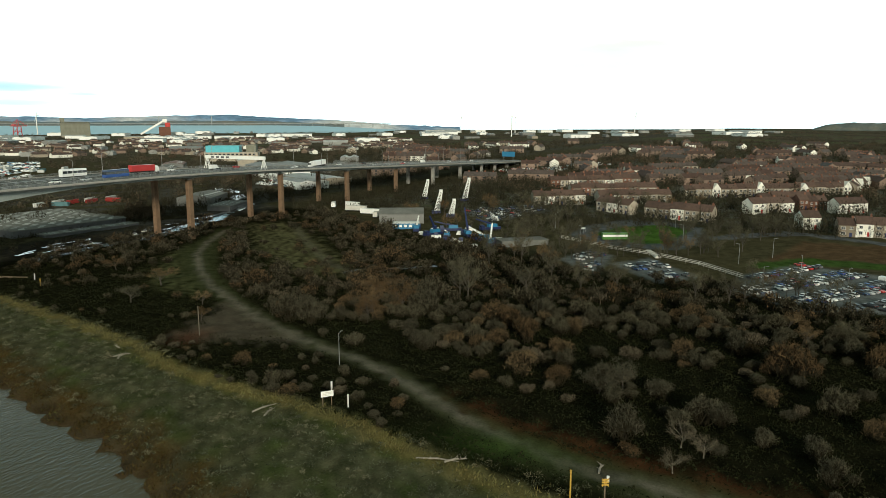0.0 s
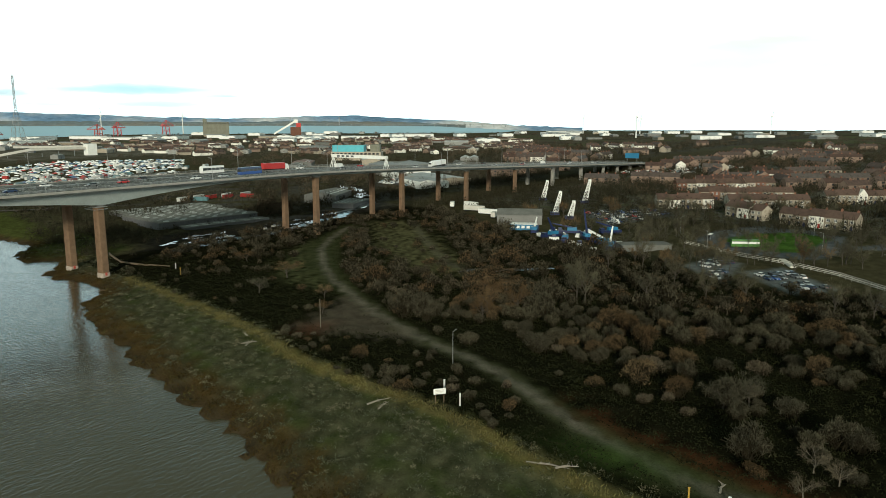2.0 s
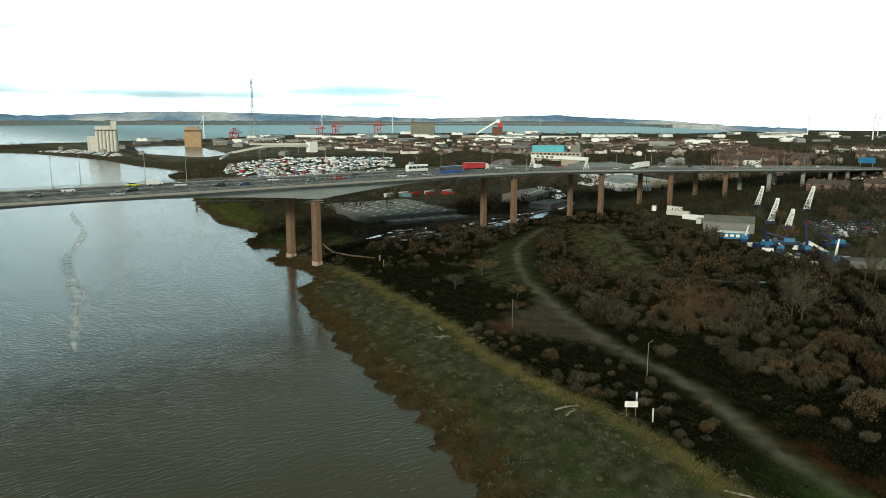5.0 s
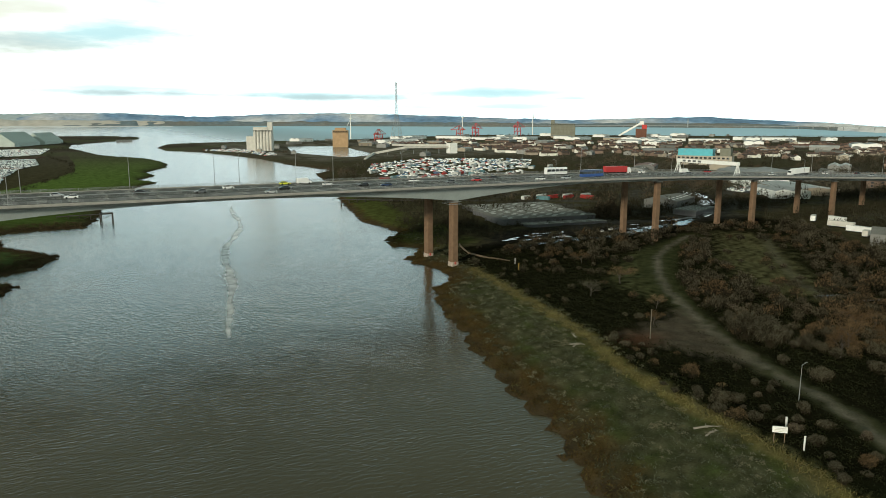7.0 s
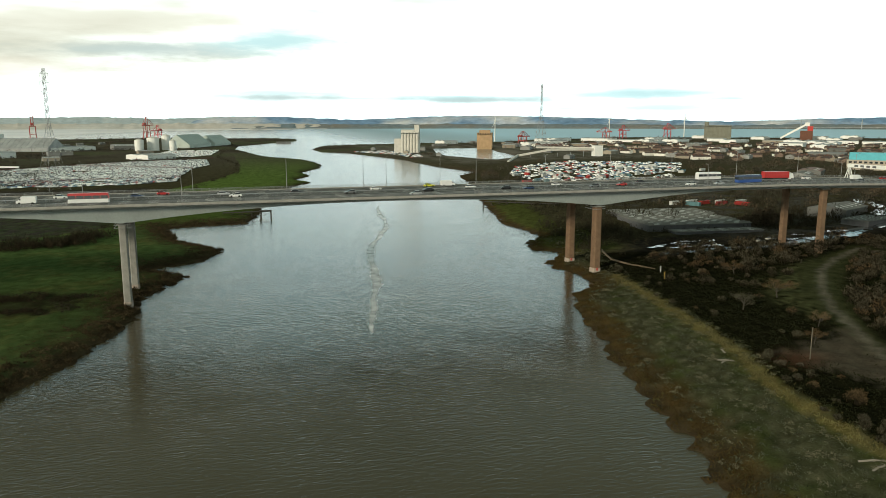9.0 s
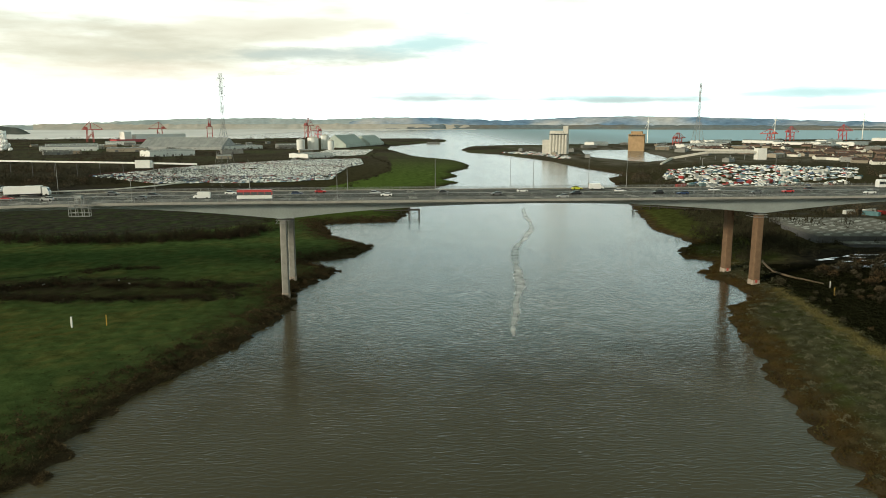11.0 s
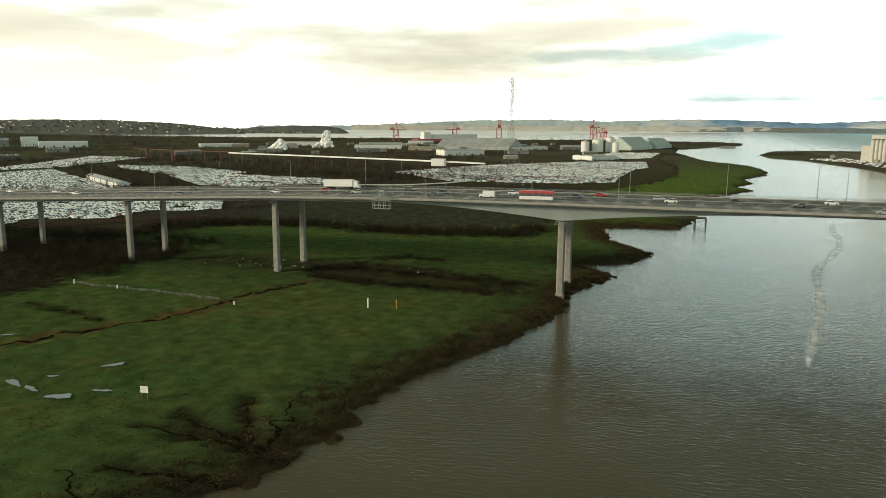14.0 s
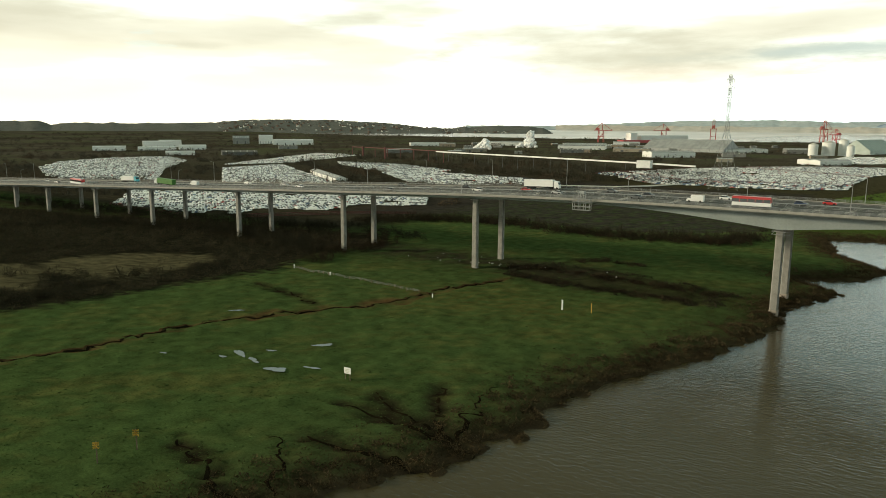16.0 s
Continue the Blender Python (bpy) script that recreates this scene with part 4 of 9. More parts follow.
def thicket(name, spots, label, seed, n=320):
    """Farther bushes of the same kinds, their twigs thinned out and thickened; one object."""
    r_ = np.random.RandomState(seed)
    V, W = [], []
    for x, y, z, r, k in spots:
        me = shrubs[k][0]
        if k not in twigs:
            co = np.empty(len(me.vertices) * 3, np.float32)
            me.vertices.foreach_get("co", co)
            mi = np.empty(len(me.polygons), np.int32)
            me.polygons.foreach_get("material_index", mi)
            twigs[k] = (co.reshape(-1, 3, 3), mi)
        co, mi = twigs[k]
        pick = r_.randint(len(co), size=n)
        t = co[pick]
        mid = t[:, :2].mean(1, keepdims=True)
        t = np.concatenate([mid + (t[:, :2] - mid) * 2.2, t[:, 2:]], 1)
        a, g_ = r_.uniform(0, 6.28), r / shrubs[k][1]
        c, s_ = math.cos(a) * g_, math.sin(a) * g_
        V.append(np.stack([x + t[..., 0] * c - t[..., 1] * s_, y + t[..., 0] * s_ + t[..., 1] * c, z - 0.1 + t[..., 2] * g_ * r_.uniform(0.85, 1.2)], -1).reshape(-1, 3))
        # the dark low and inner twigs keep their painted shade
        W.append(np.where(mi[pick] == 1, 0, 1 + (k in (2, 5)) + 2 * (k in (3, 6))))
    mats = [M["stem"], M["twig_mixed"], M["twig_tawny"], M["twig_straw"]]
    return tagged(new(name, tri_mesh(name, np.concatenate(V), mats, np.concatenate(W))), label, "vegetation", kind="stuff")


twigs = {}
M["twig_mixed"] = material("mixed_bare_scrub", (0.086, 0.078, 0.053), 0.95, 5.0, 0.5, island=0.25, second=(0.064, 0.056, 0.037), spec=0.0)
M["twig_tawny"] = material("tawny_bare_scrub", (0.115, 0.076, 0.040), 0.95, 5.0, 0.5, island=0.25, second=(0.090, 0.062, 0.034), spec=0.0)
M["twig_straw"] = material("pale_bare_scrub", (0.125, 0.105, 0.072), 0.95, 5.0, 0.4, island=0.25, second=(0.095, 0.080, 0.054), spec=0.0)
thicket("scrub", rest, "grey and rust-brown bare winter scrub", 3)

# trees that stand out of the scrub
TREES = [(141, -133, 6.5, 4.6, 1), (137, -138, 6, 4.2, 1), (144, -139, 6, 4.0, 1), (94, -105, 4.5, 2.6, 1), (121, -61, 6, 5.0, 1), (132, -26, 5, 4.0, 1), (149, -165, 12, 5.0, 0), (154, -160, 11, 4.5, 0), (120, -147, 9, 4.6, 1), (127, -153, 9, 4.2, 1), (112, -150, 7, 3.6, 1), (143, -262, 5.5, 3.2, 1), (156, -258, 6, 3.2, 1), (150, -272, 6, 3.4, 0), (134, -280, 5, 2.6, 1), (175, -195, 10, 4.0, 0), (185, -205, 10, 4.2, 0), (190, -180, 10, 4.0, 0), (163, -180, 9, 4.0, 0), (175, -150, 9, 4.2, 0), (205, -150, 10, 4.2, 0), (215, -160, 11, 4.0, 0), (87, -222, 6, 4.2, 0), (92, -226, 6, 4.0, 0), (58, -241, 3.6, 2.6, 2), (66, -245, 4.2, 2.4, 2), (68, -241, 4.0, 2.6, 2), (107, -93, 5.0, 2.6, 1), (100, -70, 6, 4.0, 0), (230, -140, 9, 3.6, 0), (243, -150, 10, 3.8, 0), (252, -165, 10, 3.6, 0), (262, -178, 9, 3.4, 0), (256, -200, 9, 3.2, 0), (249, -216, 9, 3.2, 0), (262, -225, 9, 3.2, 0), (270, -240, 10, 3.4, 0), (283, -236, 9, 3.2, 0), (292, -228, 10, 3.2, 0), (300, -246, 10, 3.2, 0), (310, -232, 9, 3.4, 0), (318, -252, 10, 3.4, 0), (306, -216, 9, 3.2, 0), (330, -246, 9, 3.4, 0), (214, -246, 8, 3.0, 0), (228, -212, 8, 3.0, 0), (318, -150, 9, 3.6, 0), (330, -138, 9, 3.6, 0), (345, -120, 10, 4.0, 0), (310, -130, 9, 3.6, 0), (360, -110, 9, 4.0, 0), (300, -110, 8, 3.4, 0)]
r3_ = np.random.RandomState(12)
for x0, y0, x1, y1, wide, count in ((252, -140, 318, -262, 9, 26), (238, -180, 262, -232, 6, 16), (262, -100, 292, -160, 8, 14), (340, -95, 366, -215, 8, 20), (300, -60, 340, -130, 7, 10), (205, -150, 240, -200, 9, 16), (178, -225, 200, -275, 7, 12), (380, -130, 410, -230, 7, 12)):
    for _ in range(count):
        f = r3_.rand()
        TREES.append((x0 + (x1 - x0) * f + r3_.normal() * wide * 0.5, y0 + (y1 - y0) * f + r3_.normal() * wide * 0.5, r3_.uniform(6.5, 10.5), r3_.uniform(2.4, 3.8), int(r3_.choice([0, 0, 0, 1]))))
kinds = {}
for i, (x, y, h, sp, k) in enumerate(TREES):
    key = (k, i % 3)
    if key not in kinds:
        s, crown = tree_parts(70 + i, 9.0, 4.0, M[["twig_grey", "twig_rust", "twig_pale"][k]], M["bark"], 950)
        e = thing("tree", 0, 0, 0, ["grey leafless tree with a twiggy crown", "rust-brown leafless tree in the scrub", "pale leafless tree beside the track"][k], "tree", "bare trees")
        s.ob("trunk", M["bark"] if k != 2 else M["bark_silver"], e)
        new("crown", crown).parent = e
        kinds[key] = e
        e.matrix_basis = pose(x, y, ground_z(x, y), 0, 0, i * 77) @ Matrix.Diagonal((sp / 4.0, sp / 4.0, h / 9.0, 1))
    else:
        c = copy_thing(kinds[key], Matrix.Identity(4))
        c.matrix_basis = pose(x, y, ground_z(x, y), 0, 0, i * 77) @ Matrix.Diagonal((sp / 4.0, sp / 4.0, h / 9.0, 1))

# bramble floor; shade among the bushes is put into its near-black colour
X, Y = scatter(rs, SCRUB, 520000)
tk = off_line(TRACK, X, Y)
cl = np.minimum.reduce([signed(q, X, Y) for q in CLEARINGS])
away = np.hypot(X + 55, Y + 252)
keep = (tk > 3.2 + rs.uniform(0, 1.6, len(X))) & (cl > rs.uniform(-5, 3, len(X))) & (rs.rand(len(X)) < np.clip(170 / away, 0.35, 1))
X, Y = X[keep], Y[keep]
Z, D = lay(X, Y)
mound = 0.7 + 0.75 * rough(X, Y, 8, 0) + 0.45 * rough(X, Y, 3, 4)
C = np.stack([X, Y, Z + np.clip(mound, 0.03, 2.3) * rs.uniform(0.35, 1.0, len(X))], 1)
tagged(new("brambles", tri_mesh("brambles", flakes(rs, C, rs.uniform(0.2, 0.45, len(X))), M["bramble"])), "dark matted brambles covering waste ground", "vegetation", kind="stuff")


def sward(name, poly, n, mat, high, label, seed, test=None, lean=0.5, width=0.12):
    r_ = np.random.RandomState(seed)
    X, Y = scatter(r_, poly, n)
    Z, D = lay(X, Y)
    ok = D > 0.2
    if test is not None:
        ok &= test(X, Y, D, r_)
    X, Y, Z = X[ok], Y[ok], Z[ok]
    base = np.stack([X, Y, Z - 0.05], 1)
    hh = r_.uniform(*high, (len(X), 1))
    tip = base + np.concatenate([r_.normal(size=(len(X), 2)) * lean * hh + np.array((0.25, 0.1)) * hh, hh], 1)
    return tagged(new(name, tri_mesh(name, blades(r_, base, tip, r_.uniform(0.5, 1.4, len(X)) * width), mat)), label, "grass", kind="stuff")


EASTBANK = [(0, -300), (60, -300), (48, -240), (52, -196), (60, -160), (66, -127), (76, -100), (84, -60), (92, -20), (112, 40), (135, 110), (112, 110), (85, 60), (70, 0), (40, -60), (20, -150)]
sward("tussock_grass", EASTBANK, 150000, M["tussock"], (0.2, 0.5), "grey-green tussock grass on the foreshore", 21, lambda X, Y, D, r: (D > 4) & (rough(X, Y, 4, 3) + 0.5 * rough(X, Y, 14, 2) > r.uniform(-0.9, 0.7, len(X))), 0.9, 0.16)
sward("straw_grass", EASTBANK, 420000, M["straw"], (0.25, 0.8), "dry yellow grass along the flood bank", 22, lambda X, Y, D, r: (off_line(CREST, X, Y) < np.abs(r.normal(size=len(X))) * (1.5 + 0.7 * rough(X, Y, 12, 1) + 0.5 * rough(X, Y, 4, 2))) & (D > 3), 0.6, 0.17)
sward("rust_saltings", EASTBANK, 330000, M["rust_reed"], (0.2, 0.65), "rust-orange salt-marsh plants at the water's edge", 23, lambda X, Y, D, r: D < 3 + 7 * r.rand(len(X)), 0.9, 0.22)
WESTBANK = [(-175, -262), (-110, -200), (-100, -100), (-70, -20), (-70, 20), (-60, 50), (-80, 70), (-40, 105), (-70, 150), (-30, 200), (-60, 215), (-130, 205), (-130, 60), (-115, -20), (-130, -60), (-150, -120), (-190, -200)]
sward("marsh_rushes", WESTBANK, 300000, M["rushes"], (0.2, 0.6), "dark brown rushes along the muddy bank", 24, lambda X, Y, D, r: D < 5 + 15 * r.rand(len(X)) ** 1.2 + 2.5 * rough(X, Y, 9, 1), 0.9, 0.2)
MARSH = [(-300, -262), (-110, -262), (-100, -100), (-80, -20), (-80, 30), (-100, 160), (-200, 180), (-250, 60), (-262, -20), (-262, -76), (-285, -120), (-300, -150)]
sward("marsh_turf", MARSH, 150000, M["turf"], (0.05, 0.16), "short green salt-marsh turf", 25, lambda X, Y, D, r: (D > 7) & (off_line(CREEK, X + 2.5 * rough(X, Y, 14, 4), Y + 2.0 * rough(X, Y, 11, 3)) > 2.6) & (r.rand(len(X)) < np.clip(170 / np.hypot(X + 55, Y + 252), 0.2, 1)), 2.4, 0.3)

# western heath, hedges and far woods
M["heath"] = material("brown_heath_scrub", (0.050, 0.046, 0.031), 0.95, 14.0, 0.5, island=0.3, second=(0.056, 0.044, 0.025), spec=0.0)
r4 = np.random.RandomState(31)
X, Y = scatter(r4, HEATH, 7500)
ok = (np.minimum(signed(MEADOW, X, Y), signed(MEADOW_B, X, Y)) > 1.5) | (r4.rand(len(X)) < 0.03)
X, Y = X[ok], Y[ok]
Z, D = lay(X, Y)
clumps("heath_scrub", [(x, y, z - 0.2, r4.uniform(1.5, 3.4), r4.uniform(1.2, 3.0) * (1.25 + 0.5 * rough(x, y, 22, 1))) for x, y, z in zip(X, Y, Z)], M["heath"], 44, "dark bare scrub and gorse on the heath", 32, (0.10, 0.24), 0.16)
hedge = []
for line, n, wide, hgt in (([(-330, 86), (-305, 112), (-271, 126), (-246, 128), (-206, 119), (-175, 118), (-148, 128), (-126, 134), (-118, 160)], 760, 15, 4.6), (DITCH + DITCH[:1], 160, 5, 1.3), ([(-260, 52), (-300, 60), (-345, 48), (-420, 60)], 160, 12, 3.0), ([(-118, 180), (-120, 260), (-95, 330), (-70, 480), (-40, 600), (-35, 800), (-60, 1000), (-50, 1300)], 240, 7, 2.6), ([(105, 40), (125, 70), (150, 120), (170, 190), (190, 260)], 240, 14, 4.0), ([(130, 66), (176, 74), (235, 66), (280, 66)], 130, 8, 3.2), ([(245, 105), (262, 90), (275, 100), (262, 120)], 60, 10, 6.5), ([(115, 10), (140, 22), (180, 22)], 60, 6, 2.0), ([(-760, 560), (-450, 505), (-330, 480), (-225, 492)], 420, 34, 8.5), ([(-900, 700), (-600, 690), (-360, 640), (-230, 600)], 380, 50, 9.0), ([(-330, 720), (-210, 850), (-110, 1000)], 160, 24, 5.5), ([(-600, 30), (-447, 34), (-378, 30), (-330, 50), (-307, 90), (-290, 140)], 300, 9, 4.0), ([(-480, -50), (-420, 0), (-362, 20), (-300, 40)], 160, 12, 3.5), ([(112, 72), (125, 124), (147, 85), (134, 45)], 190, 12, 5.5), ([(150, 92), (160, 130), (190, 150), (240, 160)], 120, 9, 5.0), ([(150, 48), (200, 44), (235, 40)], 70, 5, 3.0), ([(297, 150), (306, 160)], 40, 14, 9.0), ([(250, 60), (285, 90), (310, 70)], 60, 9, 5.0), ([(190, 300), (215, 330), (330, 350), (430, 330)], 120, 12, 4.5), ([(130, 260), (165, 370), (195, 460)], 130, 8, 3.0), ([(300, 12), (380, -4), (480, -12), (640, -14)], 300, 22, 7.0), ([(330, -20), (420, -70), (520, -70), (640, -60)], 260, 26, 7.0), ([(330, -150), (352, -236), (330, -296)], 150, 18, 5.5), ([(420, -110), (450, -210), (470, -300)], 160, 26, 6.0), ([(240, 60), (300, 118), (360, 60), (330, 44)], 170, 22, 6.0), ([(400, 40), (460, 50), (560, 60), (680, 60)], 200, 24, 7.0), ([(-640, 30), (-480, 26), (-400, 22), (-330, 56)], 200, 10, 3.5), ([(250, 330), (210, 440), (260, 560)], 90, 24, 3.0), ([(300, -118), (318, -180), (324, -240), (332, -304)], 240, 20, 8.5), ([(380, -120), (400, -200), (430, -260)], 120, 16, 6.5), ([(520, -200), (560, -250), (600, -290)], 120, 26, 7.5), ([(670, -60), (700, 0), (690, 60), (760, 40)], 220, 22, 11.0)):
    seg = np.array(line, float)
    for i in range(n):
        k = r4.randint(len(seg) - 1)
        p = seg[k] + (seg[k + 1] - seg[k]) * r4.rand() + r4.normal(size=2) * wide * 0.35
        z, d = lay(p[:1], p[1:])
        if d[0] > 3:
            hedge.append((p[0], p[1], z[0] - 0.2, r4.uniform(1.4, 2.8), hgt * r4.uniform(0.6, 1.15)))
for i in range(1900):
    az, rg = radians(r4.uniform(-64, -22)), math.exp(r4.uniform(math.log(430), math.log(1500)))
    x, y = -55 - math.sin(az) * rg, -252 + math.cos(az) * rg
    z, d = lay(np.array([x]), np.array([y]))
    if d[0] > 25 and abs(y - 16) > 30 and not (190 < x < 700 and 320 < y < 1550) and rough(x, y, 160, 2) > -0.5:
        hedge.append((x, y, z[0] - 0.3, r4.uniform(2.0, 4.5) * (1 + rg / 2000), r4.uniform(4.0, 9.0)))
for i in range(1700):
    x, y = r4.uniform(330, 1000), r4.uniform(-430, -30)
    if not (abs(x - 510) < 14 and y < -180):
        hedge.append((x, y, ground_z(x, y) - 0.3, r4.uniform(1.8, 4.0), r4.uniform(3.5, 9.5)))
for i in range(2300):
    az, rg = radians(r4.uniform(-97, -61)), math.exp(r4.uniform(math.log(385), math.log(1500)))
    x, y = -55 - math.sin(az) * rg, -252 + math.cos(az) * rg
    if abs(y - 16) > 34:
        hedge.append((x, y, ground_z(x, y) - 0.3, r4.uniform(1.6, 3.4), r4.uniform(3.0, 7.5)))
clumps("hedges", hedge, M["hedge"], 27, "dark leafless hedges and thickets", 33, (0.18, 0.46))

belt = []
for line, count, hgt in (([(-470, -20), (-400, 0), (-345, 10), (-300, 0), (-284, -20)], 150, 5.2), ([(-420, -150), (-352, -122), (-300, -96), (-286, -60)], 70, 3.6), ([(-300, -100), (-290, -128), (-310, -150)], 40, 3.4), ([(-560, 10), (-480, 22), (-390, 34), (-320, 50)], 110, 5.0)):
    seg = np.array(line, float)
    for i in range(count):
        k = r4.randint(len(seg) - 1)
        q = seg[k] + (seg[k + 1] - seg[k]) * r4.rand() + r4.normal(size=2) * 5.0
        belt.append((q[0], q[1], ground_z(q[0], q[1]) - 0.3, r4.uniform(1.8, 3.6), hgt * r4.uniform(0.6, 1.25)))
clumps("heath_thicket", belt, M["hedge"], 140, "dark bare thicket along the heath's edge", 34, (0.08, 0.18), 0.14)

rows_h = []
for line, count, wide, hgt in (([(-330, 80), (-305, 106), (-271, 121), (-246, 124), (-206, 114), (-175, 113), (-148, 122), (-126, 124), (-118, 150)], 420, 4.5, 4.2), ([(-189, 10), (-172, 16), (-137, 12), (-106, 8)], 150, 2.0, 1.6), ([(-182, -2), (-157, -7), (-112, -6)], 120, 2.0, 1.5), ([(-172, 36), (-160, 47), (-145, 43)], 40, 2.0, 2.0), ([(-262, -30), (-270, -8), (-262, 24), (-300, 60)], 110, 4.0, 4.0)):
    seg = np.array(line, float)
    for i in range(count):
        k = r4.randint(len(seg) - 1)
        q = seg[k] + (seg[k + 1] - seg[k]) * r4.rand() + r4.normal(size=2) * wide
        rows_h.append((q[0], q[1], ground_z(q[0], q[1]) - 0.2, r4.uniform(1.2, 2.4), hgt * r4.uniform(0.55, 1.1)))
M["hedge_deep"] = material("blackish_bramble_hedge", (0.027, 0.022, 0.014), 0.95, 9.0, 0.5, island=0.4, second=(0.040, 0.031, 0.019), spec=0.0)
clumps("hedgerow", rows_h, M["hedge_deep"], 110, "dark thorn hedge between the marsh and the yard", 35, (0.08, 0.2), 0.14)

# tussocks of the foreshore and clumps of rush along the western bank
r6_ = np.random.RandomState(36)
X, Y = scatter(r6_, EASTBANK, 24000)
Z, D = lay(X, Y)
ok = (D > 4) & (off_line(CREST, X, Y) > 2) & (r6_.rand(len(X)) < np.clip(0.45 + 0.5 * rough(X, Y, 11, 2), 0.05, 1))
tuss = [(x, y, z - 0.05, r6_.uniform(0.4, 0.95), r6_.uniform(0.35, 0.8)) for x, y, z in zip(X[ok], Y[ok], Z[ok])]
M["pale_tussock"] = material("pale_bleached_grass", (0.165, 0.152, 0.100), 0.9, 5.0, 0.35, island=0.15, second=(0.130, 0.122, 0.076), spec=0.0)
light = [rough(q[0], q[1], 9, 1) + r6_.normal() * 0.6 > 0.35 for q in tuss]
clumps("tussocks", [q for q, w in zip(tuss, light) if not w], M["tussock"], 44, "rough tussocks of grey-green grass", 37, (0.3, 0.55), 0)
clumps("pale_tussocks", [q for q, w in zip(tuss, light) if w], M["pale_tussock"], 40, "bleached pale tussocks of dry grass", 39, (0.3, 0.55), 0)
X, Y = scatter(r6_, WESTBANK, 42000)
Z, D = lay(X, Y)
ok = (D > 0.8) & (D < 3 + 10 * r6_.rand(len(X)) + 2 * rough(X, Y, 9, 1))
M["rush_clump"] = material("dark_rush_clumps", (0.040, 0.032, 0.020), 0.95, 5.0, 0.6, island=0.3, second=(0.082, 0.060, 0.032), spec=0.0)
clumps("rush_clumps", [(x, y, z - 0.1, r6_.uniform(0.6, 1.4), r6_.uniform(0.6, 1.5)) for x, y, z in zip(X[ok], Y[ok], Z[ok])], M["rush_clump"], 34, "rounded clumps of dark brown rush on the bank", 38, (0.3, 0.6), 0.2)


def runnel(line, w0, w1, mat, label, name="marsh_runnel", shift=0.0):
    """A narrow winding cut in the marsh, w0 wide at its head and w1 at its mouth."""
    seg = np.array(line, float)
    n = 14 * (len(seg) - 1)
    t = np.linspace(0, len(seg) - 1.001, n)
    k = t.astype(int)
    p = seg[k] + (seg[k + 1] - seg[k]) * (t - k)[:, None]
    p = p + np.stack([0.9 * rough(p[:, 0], p[:, 1], 7, 1) + 0.4 * rough(p[:, 0], p[:, 1], 3, 2), 0.7 * rough(p[:, 0], p[:, 1], 6, 3)], 1)
    d = np.gradient(p, axis=0)
    nrm = np.stack([-d[:, 1], d[:, 0]], 1) / (np.linalg.norm(d, axis=1, keepdims=True) + 1e-9)
    w = (w0 + (w1 - w0) * np.linspace(0, 1, n)) * (1 + 0.35 * rough(p[:, 0], p[:, 1], 5, 4))
    V = []
    for off in (-0.5, 0.0, 0.5):
        q = p + nrm * (off * w + shift)[:, None]
        V.append(np.concatenate([q, lay(q[:, 0], q[:, 1])[0][:, None] + 0.05 + 0.05 * (off == 0)], 1))
    V = np.stack(V, 1).reshape(-1, 3)
    F = [(3 * i + j, 3 * i + j + 1, 3 * i + j + 4, 3 * i + j + 3) for i in range(n - 1) for j in (0, 1)]
    tagged(mesh_ob(name, V, F, mat), label, "creek", kind="structure")


M["wet_mud"] = material("dark_wet_mud", (0.014, 0.011, 0.006), 1.0, 2.0, 0.4, spec=0.0)
M["mud_bank"] = material("brown_eroded_bank", (0.060, 0.040, 0.019), 0.95, 2.0, 0.5, spec=0.0)
for line in RUNNELS[:4]:
    runnel(line, 0.3, 1.5, M["wet_mud"], "dark muddy runnel cut into the marsh turf")
runnel(RUNNELS[4], 0.3, 0.7, M["wet_mud"], "dark muddy runnel cut into the marsh turf")
for line in ([(-152, -158), (-146, -162), (-140, -168), (-136, -178)], [(-129, -112), (-127, -122), (-125, -132), (-123, -140)]):
    runnel(line, 0.2, 0.9, M["wet_mud"], "dark muddy runnel cut into the marsh turf")
runnel(RUNNELS[5], 0.2, 0.8, M["wet_mud"], "dark muddy runnel cut into the marsh turf")
runnel(CREEK, 1.2, 0.9, M["wet_mud"], "dark winding creek through the marsh", "marsh_creek")
runnel(CREEK, 0.7, 1.0, M["mud_bank"], "brown eroded bank of the marsh creek", "creek_bank", 0.95)
M["stream"] = material("dark_stream_water", (0.030, 0.034, 0.034), 0.12, 4.0, 0.3, spec=0.5, bump=0.3)
runnel([(128, 22), (136, 20), (166, 26), (193, 22), (228, 34), (251, 36), (296, 59), (334, 89)], 3.5, 9.0, M["stream"], "dark shallow stream winding below the viaduct", "stream")


# ---- buildings ----
M["brick"] = material("red_brick", (0.175, 0.082, 0.055), 0.9, 3.0, 0.2, per_object=0.2)
M["render_white"] = material("white_rendered_wall", (0.74, 0.72, 0.65), 0.85, 3.0, 0.12, per_object=0.12)
M["render_cream"] = material("cream_rendered_wall", (0.24, 0.20, 0.15), 0.85, 3.0, 0.15, per_object=0.2, second=(0.36, 0.32, 0.26))
M["roof_tile"] = material("red_brown_roof_tiles", (0.088, 0.056, 0.044), 0.85, 2.0, 0.25, bump=0.3, per_object=0.2)
M["slate"] = material("grey_slate", (0.11, 0.11, 0.115), 0.7, 2.0, 0.2, bump=0.2)
M["glass_dark"] = material("dark_window_glass", (0.03, 0.035, 0.04), 0.08, 1.0, 0.1, spec=0.6)
M["metal_roof"] = material("pale_metal_sheet_roof", (0.42, 0.43, 0.42), 0.6, 14.0, 0.3, per_object=0.6, second=(0.20, 0.21, 0.21))
